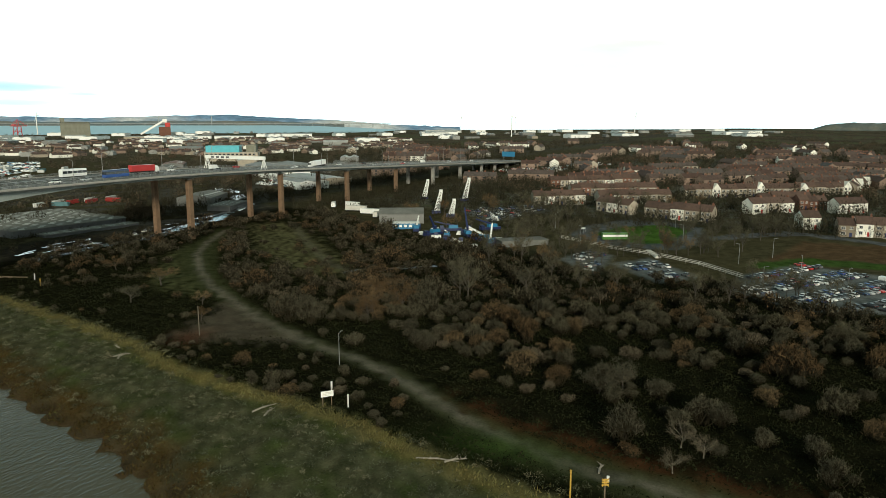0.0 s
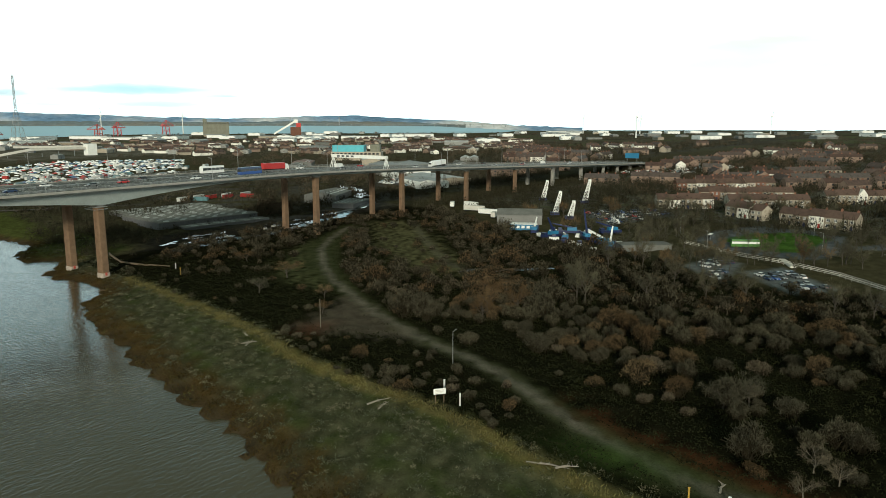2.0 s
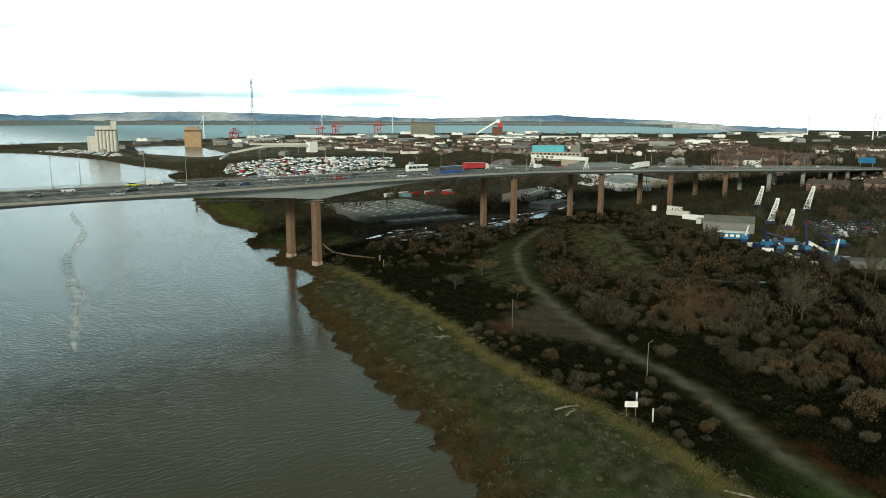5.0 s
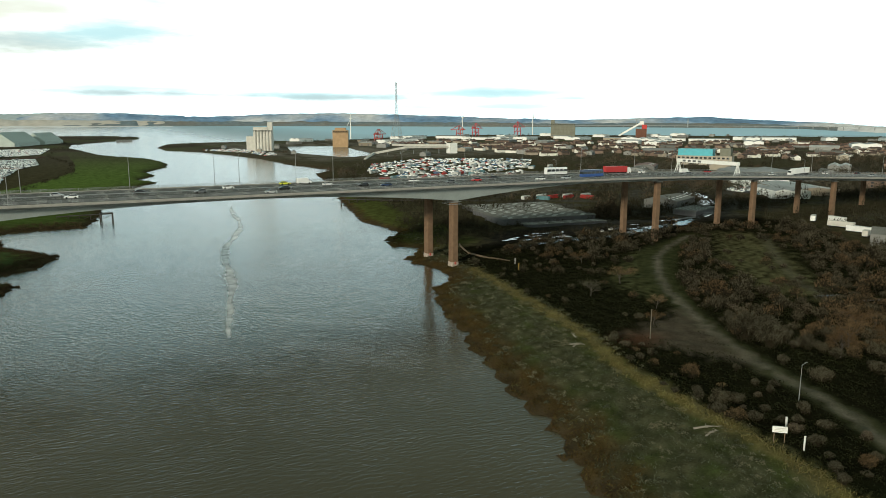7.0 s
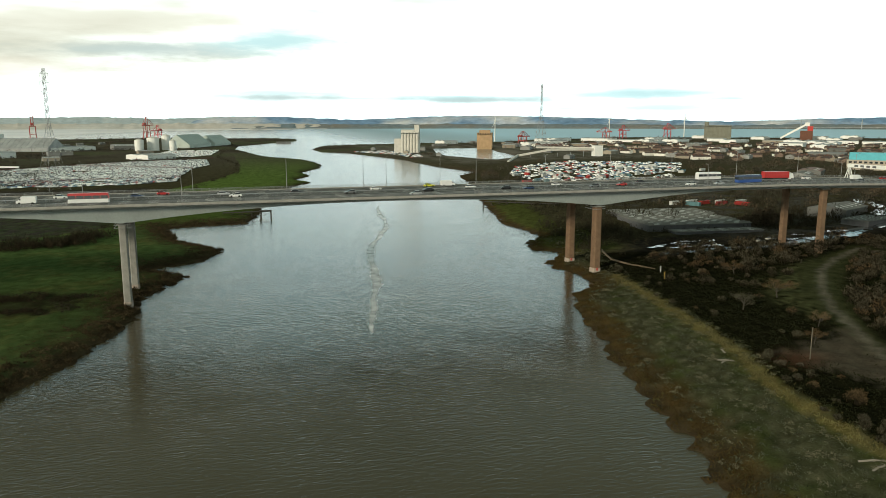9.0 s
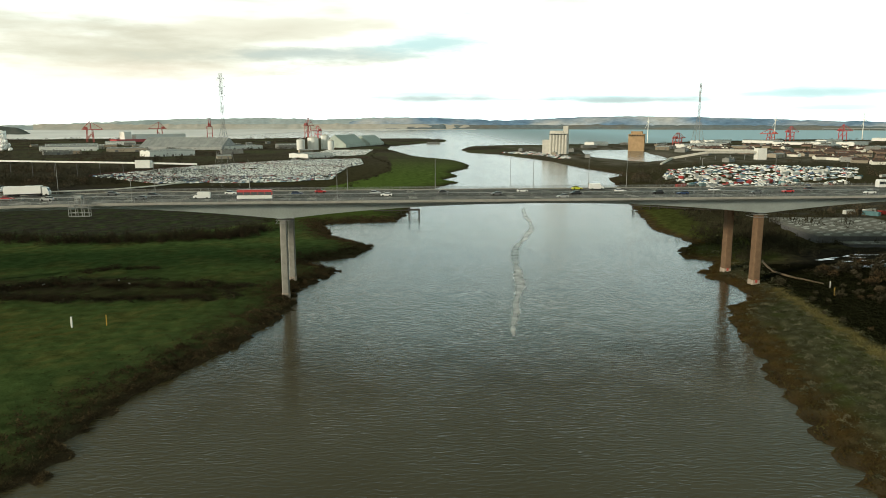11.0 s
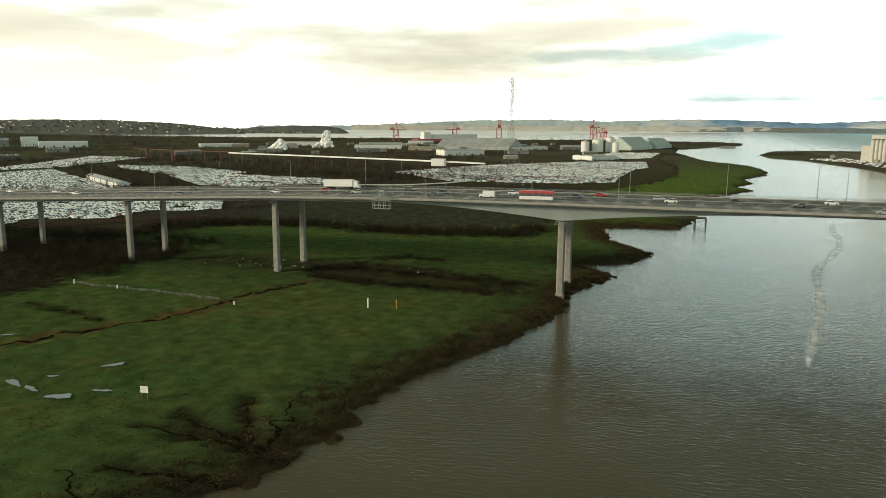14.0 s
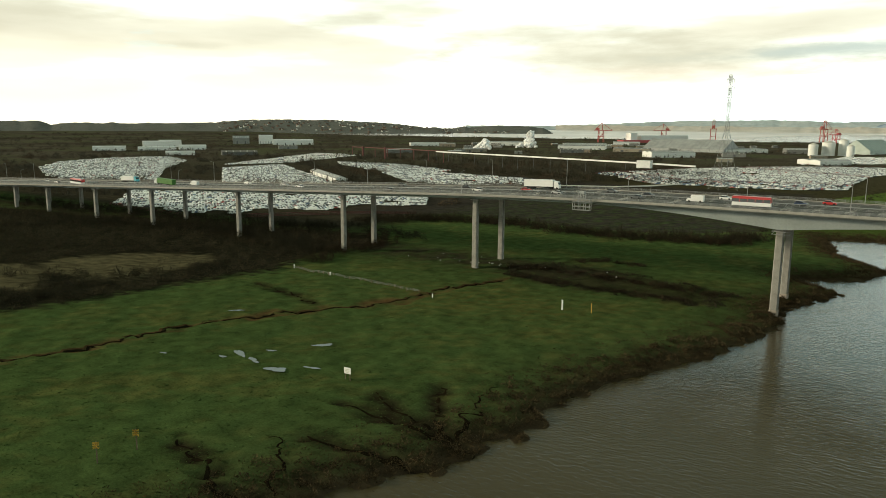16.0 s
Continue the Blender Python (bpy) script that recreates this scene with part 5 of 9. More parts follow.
M["pale_sheet"] = material("white_coated_sheet_roof", (0.64, 0.66, 0.66), 0.55, 14.0, 0.12)
M["brown_roof"] = material("rusty_red_sheet_roof", (0.21, 0.085, 0.06), 0.8, 9.0, 0.3, per_object=0.4, second=(0.15, 0.13, 0.12))
M["metal_wall"] = material("grey_metal_cladding", (0.19, 0.19, 0.18), 0.6, 6.0, 0.15, per_object=0.4)
M["asbestos"] = material("weathered_grey_sheet_roof", (0.15, 0.15, 0.137), 0.9, 4.0, 0.25)
M["dull_red"] = material("dull_red_steel", (0.115, 0.042, 0.036), 0.7, 4.0, 0.3)
M["red_paint"] = material("red_paint", (0.45, 0.035, 0.03), 0.5, 3.0, 0.15)
# far cranes: the paling by haze is put into this red
M["crane_red"] = material("haze_paled_crane_red", (0.40, 0.10, 0.09), 0.7, 3.0, 0.2)
M["pink_paint"] = material("pinkish_red_paint", (0.50, 0.10, 0.11), 0.6, 3.0, 0.15)
M["blue_paint"] = material("blue_paint", (0.03, 0.16, 0.30), 0.5, 3.0, 0.15)
M["navy_paint"] = material("navy_blue_paint", (0.014, 0.022, 0.075), 0.45, 3.0, 0.15)
M["green_paint"] = material("green_paint", (0.06, 0.17, 0.03), 0.5, 3.0, 0.15)
M["cyan_paint"] = material("turquoise_paint", (0.10, 0.42, 0.50), 0.5, 3.0, 0.12)
M["timber"] = material("weathered_timber", (0.16, 0.12, 0.08), 0.9, 0.8, 0.3, bump=0.3)
M["silo_conc"] = material("pale_silo_concrete", (0.56, 0.54, 0.49), 0.9, 6.0, 0.15)
M["ochre_brick"] = material("ochre_brick_silo", (0.40, 0.27, 0.155), 0.9, 6.0, 0.2)
M["grey_silo"] = material("grey_olive_silo_concrete", (0.19, 0.19, 0.15), 0.9, 8.0, 0.2)
M["rubber"] = material("black_rubber", (0.02, 0.02, 0.02), 0.8, 0.5, 0.2)


def gable(s, w, d, eave, ridge, over=0.0, mi=0):
    """A gabled block along x: walls up to the eaves and the two gable ends."""
    a, c = w / 2 + over, d / 2 + over
    v = [(-a, -c, 0), (a, -c, 0), (a, c, 0), (-a, c, 0), (-a, -c, eave), (a, -c, eave), (a, c, eave), (-a, c, eave), (-a, 0, ridge), (a, 0, ridge)]
    return s.add(v, [(0, 1, 5, 4), (2, 3, 7, 6), (1, 2, 6, 9, 5), (3, 0, 4, 8, 7), (4, 5, 9, 8), (6, 7, 8, 9)], mi)


def roof_slabs(s, w, d, eave, ridge, over=0.35, thick=0.18, mi=0):
    a, c = w / 2 + over * 0.4, d / 2 + over
    drop = (ridge - eave) / (d / 2) * over
    for q in (-1, 1):
        lo, hi = (q * c, eave - drop + 0.06), (0, ridge + 0.06)
        v = [(-a, lo[0], lo[1]), (a, lo[0], lo[1]), (a, 0, hi[1]), (-a, 0, hi[1])]
        v += [(x, y, z + thick) for x, y, z in v]
        s.add(v, [(0, 1, 2, 3), (4, 5, 6, 7), (0, 1, 5, 4), (1, 2, 6, 5), (2, 3, 7, 6), (3, 0, 4, 7)], mi)
    return s


def house(label, wall, roof, w=6.0, d=8.5, eave=5.6, ridge=8.4, front_gable=False, group="terraced houses"):
    """A two-storey house whose front faces -y: walls, roof, chimney, door and windows with frames and panes."""
    h = thing("house", 0, 0, 0, label, "house", group)
    s = Shape()
    gable(s, w - 0.02, d, eave, ridge)
    s.box(-w / 2 + 0.01, w / 2 - 0.01, -d / 2, d / 2, -2.0, 0)
    if front_gable:
        s.add([(-w * 0.42, -d / 2 - 0.7, -2), (w * 0.42, -d / 2 - 0.7, -2), (w * 0.42, -d / 2 - 0.7, eave + 0.2), (0, -d / 2 - 0.7, ridge - 0.3), (-w * 0.42, -d / 2 - 0.7, eave + 0.2), (-w * 0.42, 0, -2), (w * 0.42, 0, -2), (w * 0.42, 0, eave + 0.2), (0, 0, ridge - 0.3), (-w * 0.42, 0, eave + 0.2)], [(0, 1, 2, 3, 4), (1, 6, 7, 2), (0, 4, 9, 5), (2, 7, 8, 3), (3, 8, 9, 4)])
    s.ob("wall", wall, h)
    roof_slabs(Shape(), w, d, eave, ridge).ob("roof", roof, h)
    c = Shape().box(w / 2 - 1.1, w / 2 - 0.3, -0.4, 0.4, ridge - 0.6, ridge + 1.0)
    c.tube(w / 2 - 0.7, 0, ridge + 1.0, ridge + 1.45, 0.13, sides=6)
    c.ob("chimney", M["brick"], h)
    y = -d / 2 - (0.7 if front_gable else 0)
    for x, z, ww, hh in ((-w * 0.22, 0.9, 1.7, 1.5), (-w * 0.22, 3.5, 1.5, 1.3), (w * 0.24, 3.5, 1.1, 1.3)):
        f = Shape()
        for a, b_, c0, c1 in ((-ww / 2, ww / 2, 0, 0.09), (-ww / 2, ww / 2, hh - 0.09, hh), (-ww / 2, -ww / 2 + 0.09, 0.09, hh - 0.09), (ww / 2 - 0.09, ww / 2, 0.09, hh - 0.09), (-0.04, 0.04, 0.09, hh - 0.09)):
            f.box(x + a, x + b_, y - 0.07, y + 0.02, z + c0, z + c1)
        win = f.ob("window", M["white"], h)
        Shape().box(x - ww / 2 + 0.05, x + ww / 2 - 0.05, y - 0.03, y + 0.01, z + 0.05, z + hh - 0.05).ob("pane", M["glass_dark"], win)
    Shape().box(w * 0.14, w * 0.14 + 0.95, y - 0.06, y + 0.02, 0.0, 2.05).ob("door", M["red_paint"] if wall is M["render_white"] else M["navy_paint"], h)
    return h


def put(first, ob, m):
    """Places the first of a kind itself, and copies it afterwards."""
    if first:
        ob.matrix_basis = m
        return ob
    return copy_thing(ob, m)


HOUSES = {"brick": house("red brick terraced house with a tiled roof", M["brick"], M["roof_tile"]), "cream": house("cream rendered terraced house with a brown tiled roof", M["render_cream"], M["roof_tile"]), "gable": house("terraced house with a tall white front gable", M["render_white"], M["roof_tile"], front_gable=True, ridge=9.4), "white": house("white rendered semi-detached house with a hipped look", M["render_white"], M["roof_tile"], w=8.0, group="semi-detached houses")}
used = set()
r5h = np.random.RandomState(50)


def terrace(p, q, n, kinds, back=0.0):
    """A row of n houses from p to q, fronts towards the river."""
    p, q = np.array(p, float), np.array(q, float)
    d = (q - p) / np.linalg.norm(q - p)
    turn = math.degrees(math.atan2(d[1], d[0]))
    if math.sin(radians(turn - 90)) * (-253 - p[1]) + math.cos(radians(turn - 90)) * (-55 - p[0]) < 0:
        turn += 180
    pitch = np.linalg.norm(q - p) / n
    for i in range(n):
        k = kinds[i % len(kinds)]
        c = p + d * pitch * (i + 0.5)
        o = put(k not in used, HOUSES[k], pose(c[0], c[1], ground_z(*c), 0, 0, turn))
        used.add(k)
        o.matrix_basis = pose(c[0], c[1], ground_z(*c), 0, 0, turn) @ Matrix.Diagonal((pitch / (8.0 if k == "white" else 6.0), r5h.uniform(0.95, 1.12), r5h.uniform(0.96, 1.08), 1))


terrace((452, -192), (516, -294), 19, ["cream", "cream", "cream", "gable", "cream"])
terrace((520, -296), (570, -309), 6, ["cream", "gable", "cream"])
terrace((383, -236), (404, -257), 3, ["white", "cream", "white"])
terrace((413, -261), (421, -276), 3, ["brick"])
terrace((404, -280), (416, -295), 2, ["white"])
terrace((341, -262), (345, -270), 1, ["white"])
terrace((329, -278), (332, -300), 3, ["cream", "white", "cream"])
terrace((366, -157), (355, -178), 3, ["cream", "white", "cream"])
terrace((352, -186), (344, -222), 5, ["cream", "cream", "white"])
terrace((392, -148), (418, -188), 7, ["cream", "white", "cream"])
terrace((372, -112), (390, -140), 5, ["cream", "white", "cream"])
terrace((430, -120), (462, -172), 9, ["cream", "brick", "cream", "cream"])
terrace((480, -90), (520, -150), 10, ["brick", "cream", "white", "cream"])
terrace((420, -240), (432, -268), 4, ["brick", "cream"])

# the rest of the town: plain gabled rows, walls, roofs and chimneys
town = Shape()
r5 = np.random.RandomState(51)


def row_of_houses(shape, x, y, z, length, turn, wall_mi, roof_mi, d=9.0, eave=5.5, ridge=8.6):
    m = pose(x, y, z, 0, 0, turn)
    a, c = length / 2, d / 2
    for i in range(max(1, int(length / 13))):
        n_ = max(1, int(length / 13))
        x0, x1 = -a + length * i / n_, -a + length * (i + 1) / n_
        mi = wall_mi if r5.rand() < 0.7 else int(r5.randint(3))
        v = [(x0, -c, -3), (x1, -c, -3), (x1, c, -3), (x0, c, -3), (x0, -c, eave), (x1, -c, eave), (x1, c, eave), (x0, c, eave), (x0, 0, ridge), (x1, 0, ridge)]
        shape.add([m @ Vector(p) for p in v], [(0, 1, 5, 4), (2, 3, 7, 6), (1, 2, 6, 9, 5), (3, 0, 4, 8, 7)], mi)
        k = 0.3
        v = [(x0, -c - k, eave - 0.2), (x1, -c - k, eave - 0.2), (x1, 0, ridge + 0.15), (x0, 0, ridge + 0.15), (x1, c + k, eave - 0.2), (x0, c + k, eave - 0.2)]
        shape.add([m @ Vector(p) for p in v], [(0, 1, 2, 3), (3, 2, 4, 5)], roof_mi)
        for j in range(2):
            cx = x0 + (x1 - x0) * (0.3 + 0.5 * j)
            shape.box(cx - 0.5, cx + 0.5, -0.4, 0.4, ridge - 0.3, ridge + 1.2, 3, m=m)
            for zz in (0.9, 3.5):
                shape.box(cx - 0.9, cx + 0.9, -c - 0.05, -c + 0.02, zz, zz + 1.4, 5, m=m)


M["wall_mix"] = material("far_brick_walls", (0.19, 0.135, 0.105), 0.9, 4.0, 0.25, per_object=0.3)
M["roof_dark"] = material("brown_grey_roof_tiles", (0.096, 0.056, 0.043), 0.85, 2.5, 0.3, per_object=0.35, second=(0.062, 0.054, 0.050))
ROW_LABELS = ("red brick terrace with a brown tiled roof", "cream rendered terrace with a brown tiled roof", "white rendered terrace with a brown tiled roof")


def terrace_row(x, y, length, turn, k):
    """A farther row of houses as one thing, with its walls, roofs, chimneys and windows."""
    s = Shape()
    row_of_houses(s, 0, 0, 0, length, 0, k, 4)
    e = thing("terrace", x, y, ground_z(x, y), ROW_LABELS[k], "houses", "suburban terraces", turn)
    mats = [M["wall_mix"], M["render_cream"], M["render_white"], M["brick"], M["roof_dark"], M["glass_dark"]]
    for name, group in (("wall", (0, 1, 2)), ("chimney", (3,)), ("roof", (4,)), ("window", (5,))):
        t = Shape()
        t.v = s.v
        pick = [(f, m) for f, m in zip(s.f, s.mi) if m in group]
        keep_v = sorted({i for f, _ in pick for i in f})
        remap = {v: i for i, v in enumerate(keep_v)}
        t.v, t.f, t.mi = [s.v[v] for v in keep_v], [tuple(remap[i] for i in f) for f, _ in pick], [m - group[0] for _, m in pick]
        o = t.ob(name, [mats[g] for g in group], e, fix=False)
        if name in ("chimney", "window"):
            o["kind"] = "stuff"


for i in range(230):
    az = radians(r5.uniform(-96, -60))
    rg = math.exp(r5.uniform(math.log(590), math.log(1350)))
    x, y = -55 - math.sin(az) * rg, -252 + math.cos(az) * rg
    if abs(y - 16) < 40:
        continue
    turn = -58 + 26 * rough(np.array(x), np.array(y), 420, 2) + (90 if r5.rand() < 0.3 else 0) + r5.uniform(-8, 8)
    k = int(r5.choice([0, 0, 1, 1, 2, 2]))
    if rg > 1000 and r5.rand() < 0.5:
        continue
    if rg < 1000:
        terrace_row(x, y, r5.uniform(12, 40), float(turn), k)
    else:
        row_of_houses(town, x, y, ground_z(x, y), r5.uniform(12, 40), float(turn), k, 4)
for i in range(330):
    az = radians(r5.uniform(-62, -24))
    rg = r5.uniform(1080, 2050)
    x, y = -55 - math.sin(az) * rg, -252 + math.cos(az) * rg
    if lay(np.array([x]), np.array([y]))[1][0] < 30 or (x < 600 and y > 250):
        continue
    row_of_houses(town, x, y, ground_z(x, y), r5.uniform(10, 30), r5.uniform(0, 180), int(r5.choice([0, 0, 1, 2])), 4, eave=4.2, ridge=6.6)
tagged(town.ob("far_houses", [M["wall_mix"], M["render_cream"], M["render_white"], M["brick"], M["roof_dark"], M["glass_dark"]], fix=False), "rows of red-roofed houses in the suburb", "houses", kind="stuff")


def shed(label, w, d, eave, ridge, wall, roof, bays=1, name="warehouse", group="warehouses"):
    """A long shed of one or more gabled bays, with doors and roof lights; along x, doors at -y."""
    e = thing(name, 0, 0, 0, label, "warehouse", group)
    sw, sr, sl = Shape(), Shape(), Shape()
    for k in range(bays):
        o = (k - (bays - 1) / 2) * d
        t1, t2 = Shape(), Shape()
        gable(t1, w, d - 0.05, eave, ridge)
        roof_slabs(t2, w, d, eave, ridge, 0.25, 0.2)
        sw.add([(x, y + o, z) for x, y, z in t1.v], t1.f)
        sr.add([(x, y + o, z) for x, y, z in t2.v], t2.f)
        for j in range(int(w / 8)):
            x = -w / 2 + 4 + j * 8
            y0, y1 = o - d * 0.36, o - d * 0.16
            zz = lambda y: ridge - abs(y - o) / (d / 2) * (ridge - eave) + 0.3
            sl.add([(x, y0, zz(y0)), (x + 1.4, y0, zz(y0)), (x + 1.4, y1, zz(y1)), (x, y1, zz(y1)), (x, y0, zz(y0) - 0.1), (x + 1.4, y0, zz(y0) - 0.1), (x + 1.4, y1, zz(y1) - 0.1), (x, y1, zz(y1) - 0.1)], [(0, 1, 2, 3), (0, 1, 5, 4), (1, 2, 6, 5), (2, 3, 7, 6), (3, 0, 4, 7)])
    sw.box(-w / 2 + 0.02, w / 2 - 0.02, -d * bays / 2 + 0.05, d * bays / 2 - 0.05, -3, 0)
    sw.ob("wall", wall, e)
    sr.ob("roof", roof, e)
    sl.ob("roof_light", M["white"], e)["kind"] = "stuff"
    y = -d * bays / 2
    for j in range(max(1, int(w / 22))):
        x = -w / 2 + w * (j + 0.5) / max(1, int(w / 22))
        Shape().box(x - 2, x + 2, y - 0.1, y + 0.05, 0, min(4.2, eave - 0.4)).ob("loading_door", M["slate"], e)
    return e


SHEDS = [shed("pale metal-roofed industrial warehouse", 60, 30, 8, 11, M["metal_wall"], M["metal_roof"], 2), shed("long white-roofed distribution shed", 120, 40, 11, 13.5, M["white"], M["metal_roof"], 2), shed("grey sheet-roofed industrial unit", 40, 20, 6, 8.5, M["metal_wall"], M["asbestos"], 1), shed("industrial unit with a rusty red sheet roof", 44, 24, 6, 8.5, M["metal_wall"], M["brown_roof"], 1), shed("pale cream-walled industrial unit", 48, 26, 7, 9.0, M["render_cream"], M["metal_roof"], 1), shed("white-clad works building with a pale roof", 120, 40, 11, 13.0, M["white"], M["pale_sheet"], 1)]
shed_used = set()
r6 = np.random.RandomState(61)


def put_shed(k, x, y, turn, sx=1.0, sy=1.0, sz=1.0):
    o = put(k not in shed_used, SHEDS[k], pose(x, y, ground_z(x, y), 0, 0, turn))
    shed_used.add(k)
    o.matrix_basis = pose(x, y, ground_z(x, y) - 0.2, 0, 0, turn) @ Matrix.Diagonal((sx, sy, sz, 1))
    return o


taken = []
for i in range(2200):
    az = radians(r6.uniform(-90, -14))
    rg = math.exp(r6.uniform(math.log(760), math.log(3600)))
    x, y = -55 - math.sin(az) * rg, -252 + math.cos(az) * rg
    if abs(y - 16) < 60 and x < 900 or lay(np.array([x]), np.array([y]))[1][0] < 70:
        continue
    if math.degrees(az) < -62 and rg < 1900:
        continue
    if x < 720 and y > 250 and rg < 1700:
        continue
    if 1000 < rg < 1800 and r6.rand() < 0.45:
        continue
    if any(math.hypot(x - a, y - b_) < 62 for a, b_ in taken) or len(taken) > 150:
        continue
    taken.append((x, y))
    k = int(r6.choice([0, 2, 2, 3, 4])) if rg < 1700 else int(r6.choice([0, 1, 1, 2, 4]))
    big = 0.75 if k < 2 else 1.0
    put_shed(k, x, y, r6.choice([35, 42, 128]) + r6.uniform(-6, 6), r6.uniform(0.5, 1.2) * big, r6.uniform(0.4, 0.9) * big, r6.uniform(0.6, 0.95))
# named neighbours of the bridge
put_shed(4, 440, 100, 62, 1.3, 1.3, 0.7)
put_shed(0, 520, 190, 60, 1.2, 1.0, 0.8)
put_shed(2, 306, 96, 25, 0.9, 1.1, 0.75)
put_shed(1, 470, 160, 60, 0.5, 0.4, 0.6)
put_shed(1, 404, 86, 60, 0.35, 0.3, 0.5)
for x, y, t_, k, sx, sy, sz in ((-1375, 590, 57, 1, 0.5, 0.3, 0.75), (-1330, 665, 57, 1, 0.6, 0.3, 0.6), (-1310, 735, 57, 1, 0.45, 0.3, 0.8), (-1440, 745, 57, 1, 0.5, 0.3, 1.2), (-1470, 800, 57, 1, 0.4, 0.3, 1.25), (-1545, 1075, 50, 0, 0.7, 0.4, 1.9), (-1500, 1120, 50, 1, 0.3, 0.3, 1.8), (-1400, 1120, 50, 1, 0.85, 0.4, 1.1), (-1050, 630, 55, 2, 1.5, 1.2, 1.0), (-1120, 560, 55, 1, 0.4, 0.3, 0.6), (-900, 900, 50, 0, 0.8, 0.5, 0.8), (-1100, 1300, 50, 1, 0.8, 0.5, 0.7), (-700, 1350, 20, 1, 0.9, 0.5, 0.8), (-980, 1500, 20, 1, 0.9, 0.5, 0.8), (-330, 1180, 20, 2, 1, 1, 1), (-250, 1450, 20, 0, 1, 0.6, 1), (-640, 1150, 30, 2, 1.2, 1, 1), (-560, 1290, 10, 4, 1.6, 1, 1), (-1200, 900, 50, 2, 1, 1, 1), (-820, 1060, 40, 4, 1, 0.8, 0.9), (120, 1900, 0, 2, 1, 1, 1), (600, 1330, 20, 3, 1, 0.8, 1), (640, 1210, 10, 3, 1.3, 1, 1), (700, 1420, 20, 1, 0.6, 0.4, 0.7), (820, 1560, 20, 1, 0.6, 0.4, 0.7), (1000, 1350, 30, 0, 1, 0.6, 0.8), (1150, 1600, 30, 1, 0.7, 0.4, 0.7), (900, 1780, 30, 1, 0.7, 0.4, 0.7), (1300, 1800, 30, 1, 0.8, 0.4, 0.7), (470, 300, 40, 2, 0.9, 0.9, 0.8), (520, 340, 40, 3, 1.0, 0.9, 0.8), (590, 300, 40, 4, 0.9, 0.8, 0.8), (430, 250, 30, 2, 0.9, 0.8, 0.8)):
    put_shed(5 if k == 1 and x < -1000 else k, x, y, t_, sx, sy, sz)

for x, y, t_, k, sx, sy, sz in ((335, 1185, -20, 2, 0.6, 0.6, 0.9), (372, 1400, -20, 4, 0.8, 0.6, 0.9), (452, 1430, 10, 2, 0.9, 0.6, 0.8), (560, 1250, -25, 4, 0.6, 0.5, 1.0), (555, 1140, 60, 3, 1.6, 0.8, 1.0), (300, 930, 70, 2, 0.5, 0.4, 0.7), (520, 960, 60, 2, 1.2, 0.6, 0.8), (590, 860, 40, 4, 0.8, 0.6, 0.8), (640, 980, 40, 2, 1.0, 0.8, 0.8), (250, 1240, 70, 2, 0.5, 0.4, 0.8), (268, 1030, 70, 4, 0.4, 0.3, 0.8), (440, 720, 40, 2, 0.5, 0.5, 0.8), (620, 720, 40, 3, 0.7, 0.6, 0.8), (690, 640, 40, 2, 0.7, 0.6, 0.8)):
    put_shed(k, x, y, t_, sx, sy, sz)
for i in range(34):
    az, rg = radians(r6.uniform(4, 33)), r6.uniform(1250, 2150)
    x, y = -55 - math.sin(az) * rg, -252 + math.cos(az) * rg
    if lay(np.array([x]), np.array([y]))[1][0] > 60 and not any(math.hypot(x - a, y - b_) < 70 for a, b_ in taken + [(-190, 1370), (-128, 1555), (-72, 1685), (-470, 1420), (-835, 1340)]):
        taken.append((x, y))
        put_shed(int(r6.choice([1, 2, 4, 4])), x, y, r6.uniform(0, 60), r6.uniform(0.3, 0.9), r6.uniform(0.3, 0.7), r6.uniform(0.6, 1.1))

# flat-roofed units beside the creek
M["rooflight"] = material("dull_plastic_rooflight", (0.30, 0.31, 0.30), 0.5, 1.0, 0.2, per_object=0.4)
unit = thing("industrial_unit", 0, 0, 0, "low grey flat-roofed industrial unit with rooflights", "industrial unit", "flat-roofed units")
Shape().box(-30, 30, -11, 11, -2, 4.6).ob("wall", M["slate"], unit)
sr = Shape().box(-30.4, 30.4, -11.4, 11.4, 4.604, 5.0)
for j in range(7):
    Shape().loft([[(xx, -11 + j * 3.2, 5.004), (xx, -9.6 + j * 3.2, 5.9), (xx, -8.2 + j * 3.2, 5.004)] for xx in (-30, 30)]).ob("roof_ridge", M["asbestos"], unit)
    for q in range(6):
        x0 = -27 + q * 9.4 + (j % 2) * 3
        Shape().add([(x0, -10.7 + j * 3.2, 5.22), (x0 + 3, -10.7 + j * 3.2, 5.22), (x0 + 3, -9.8 + j * 3.2, 5.82), (x0, -9.8 + j * 3.2, 5.82), (x0, -10.75 + j * 3.2, 5.30), (x0 + 3, -10.75 + j * 3.2, 5.30), (x0 + 3, -9.85 + j * 3.2, 5.90), (x0, -9.85 + j * 3.2, 5.90)], [(3, 2, 1, 0), (4, 5, 6, 7), (0, 1, 5, 4), (1, 2, 6, 5), (2, 3, 7, 6), (3, 0, 4, 7)]).ob("rooflight", M["rooflight"], unit)
sr.ob("roof", M["asbestos"], unit)
for j in range(5):
    Shape().box(-26 + j * 12, -22 + j * 12, -11.12, -10.95, 0, 3.4).ob("loading_door", M["slate"], unit)
unit.matrix_basis = pose(194, 88, ground_z(194, 88), 0, 0, -7) @ Matrix.Diagonal((1, 1.1, 0.7, 1))
copy_thing(unit, pose(201, 113, ground_z(201, 113), 0, 0, -7) @ Matrix.Diagonal((1, 1.1, 0.7, 1)))
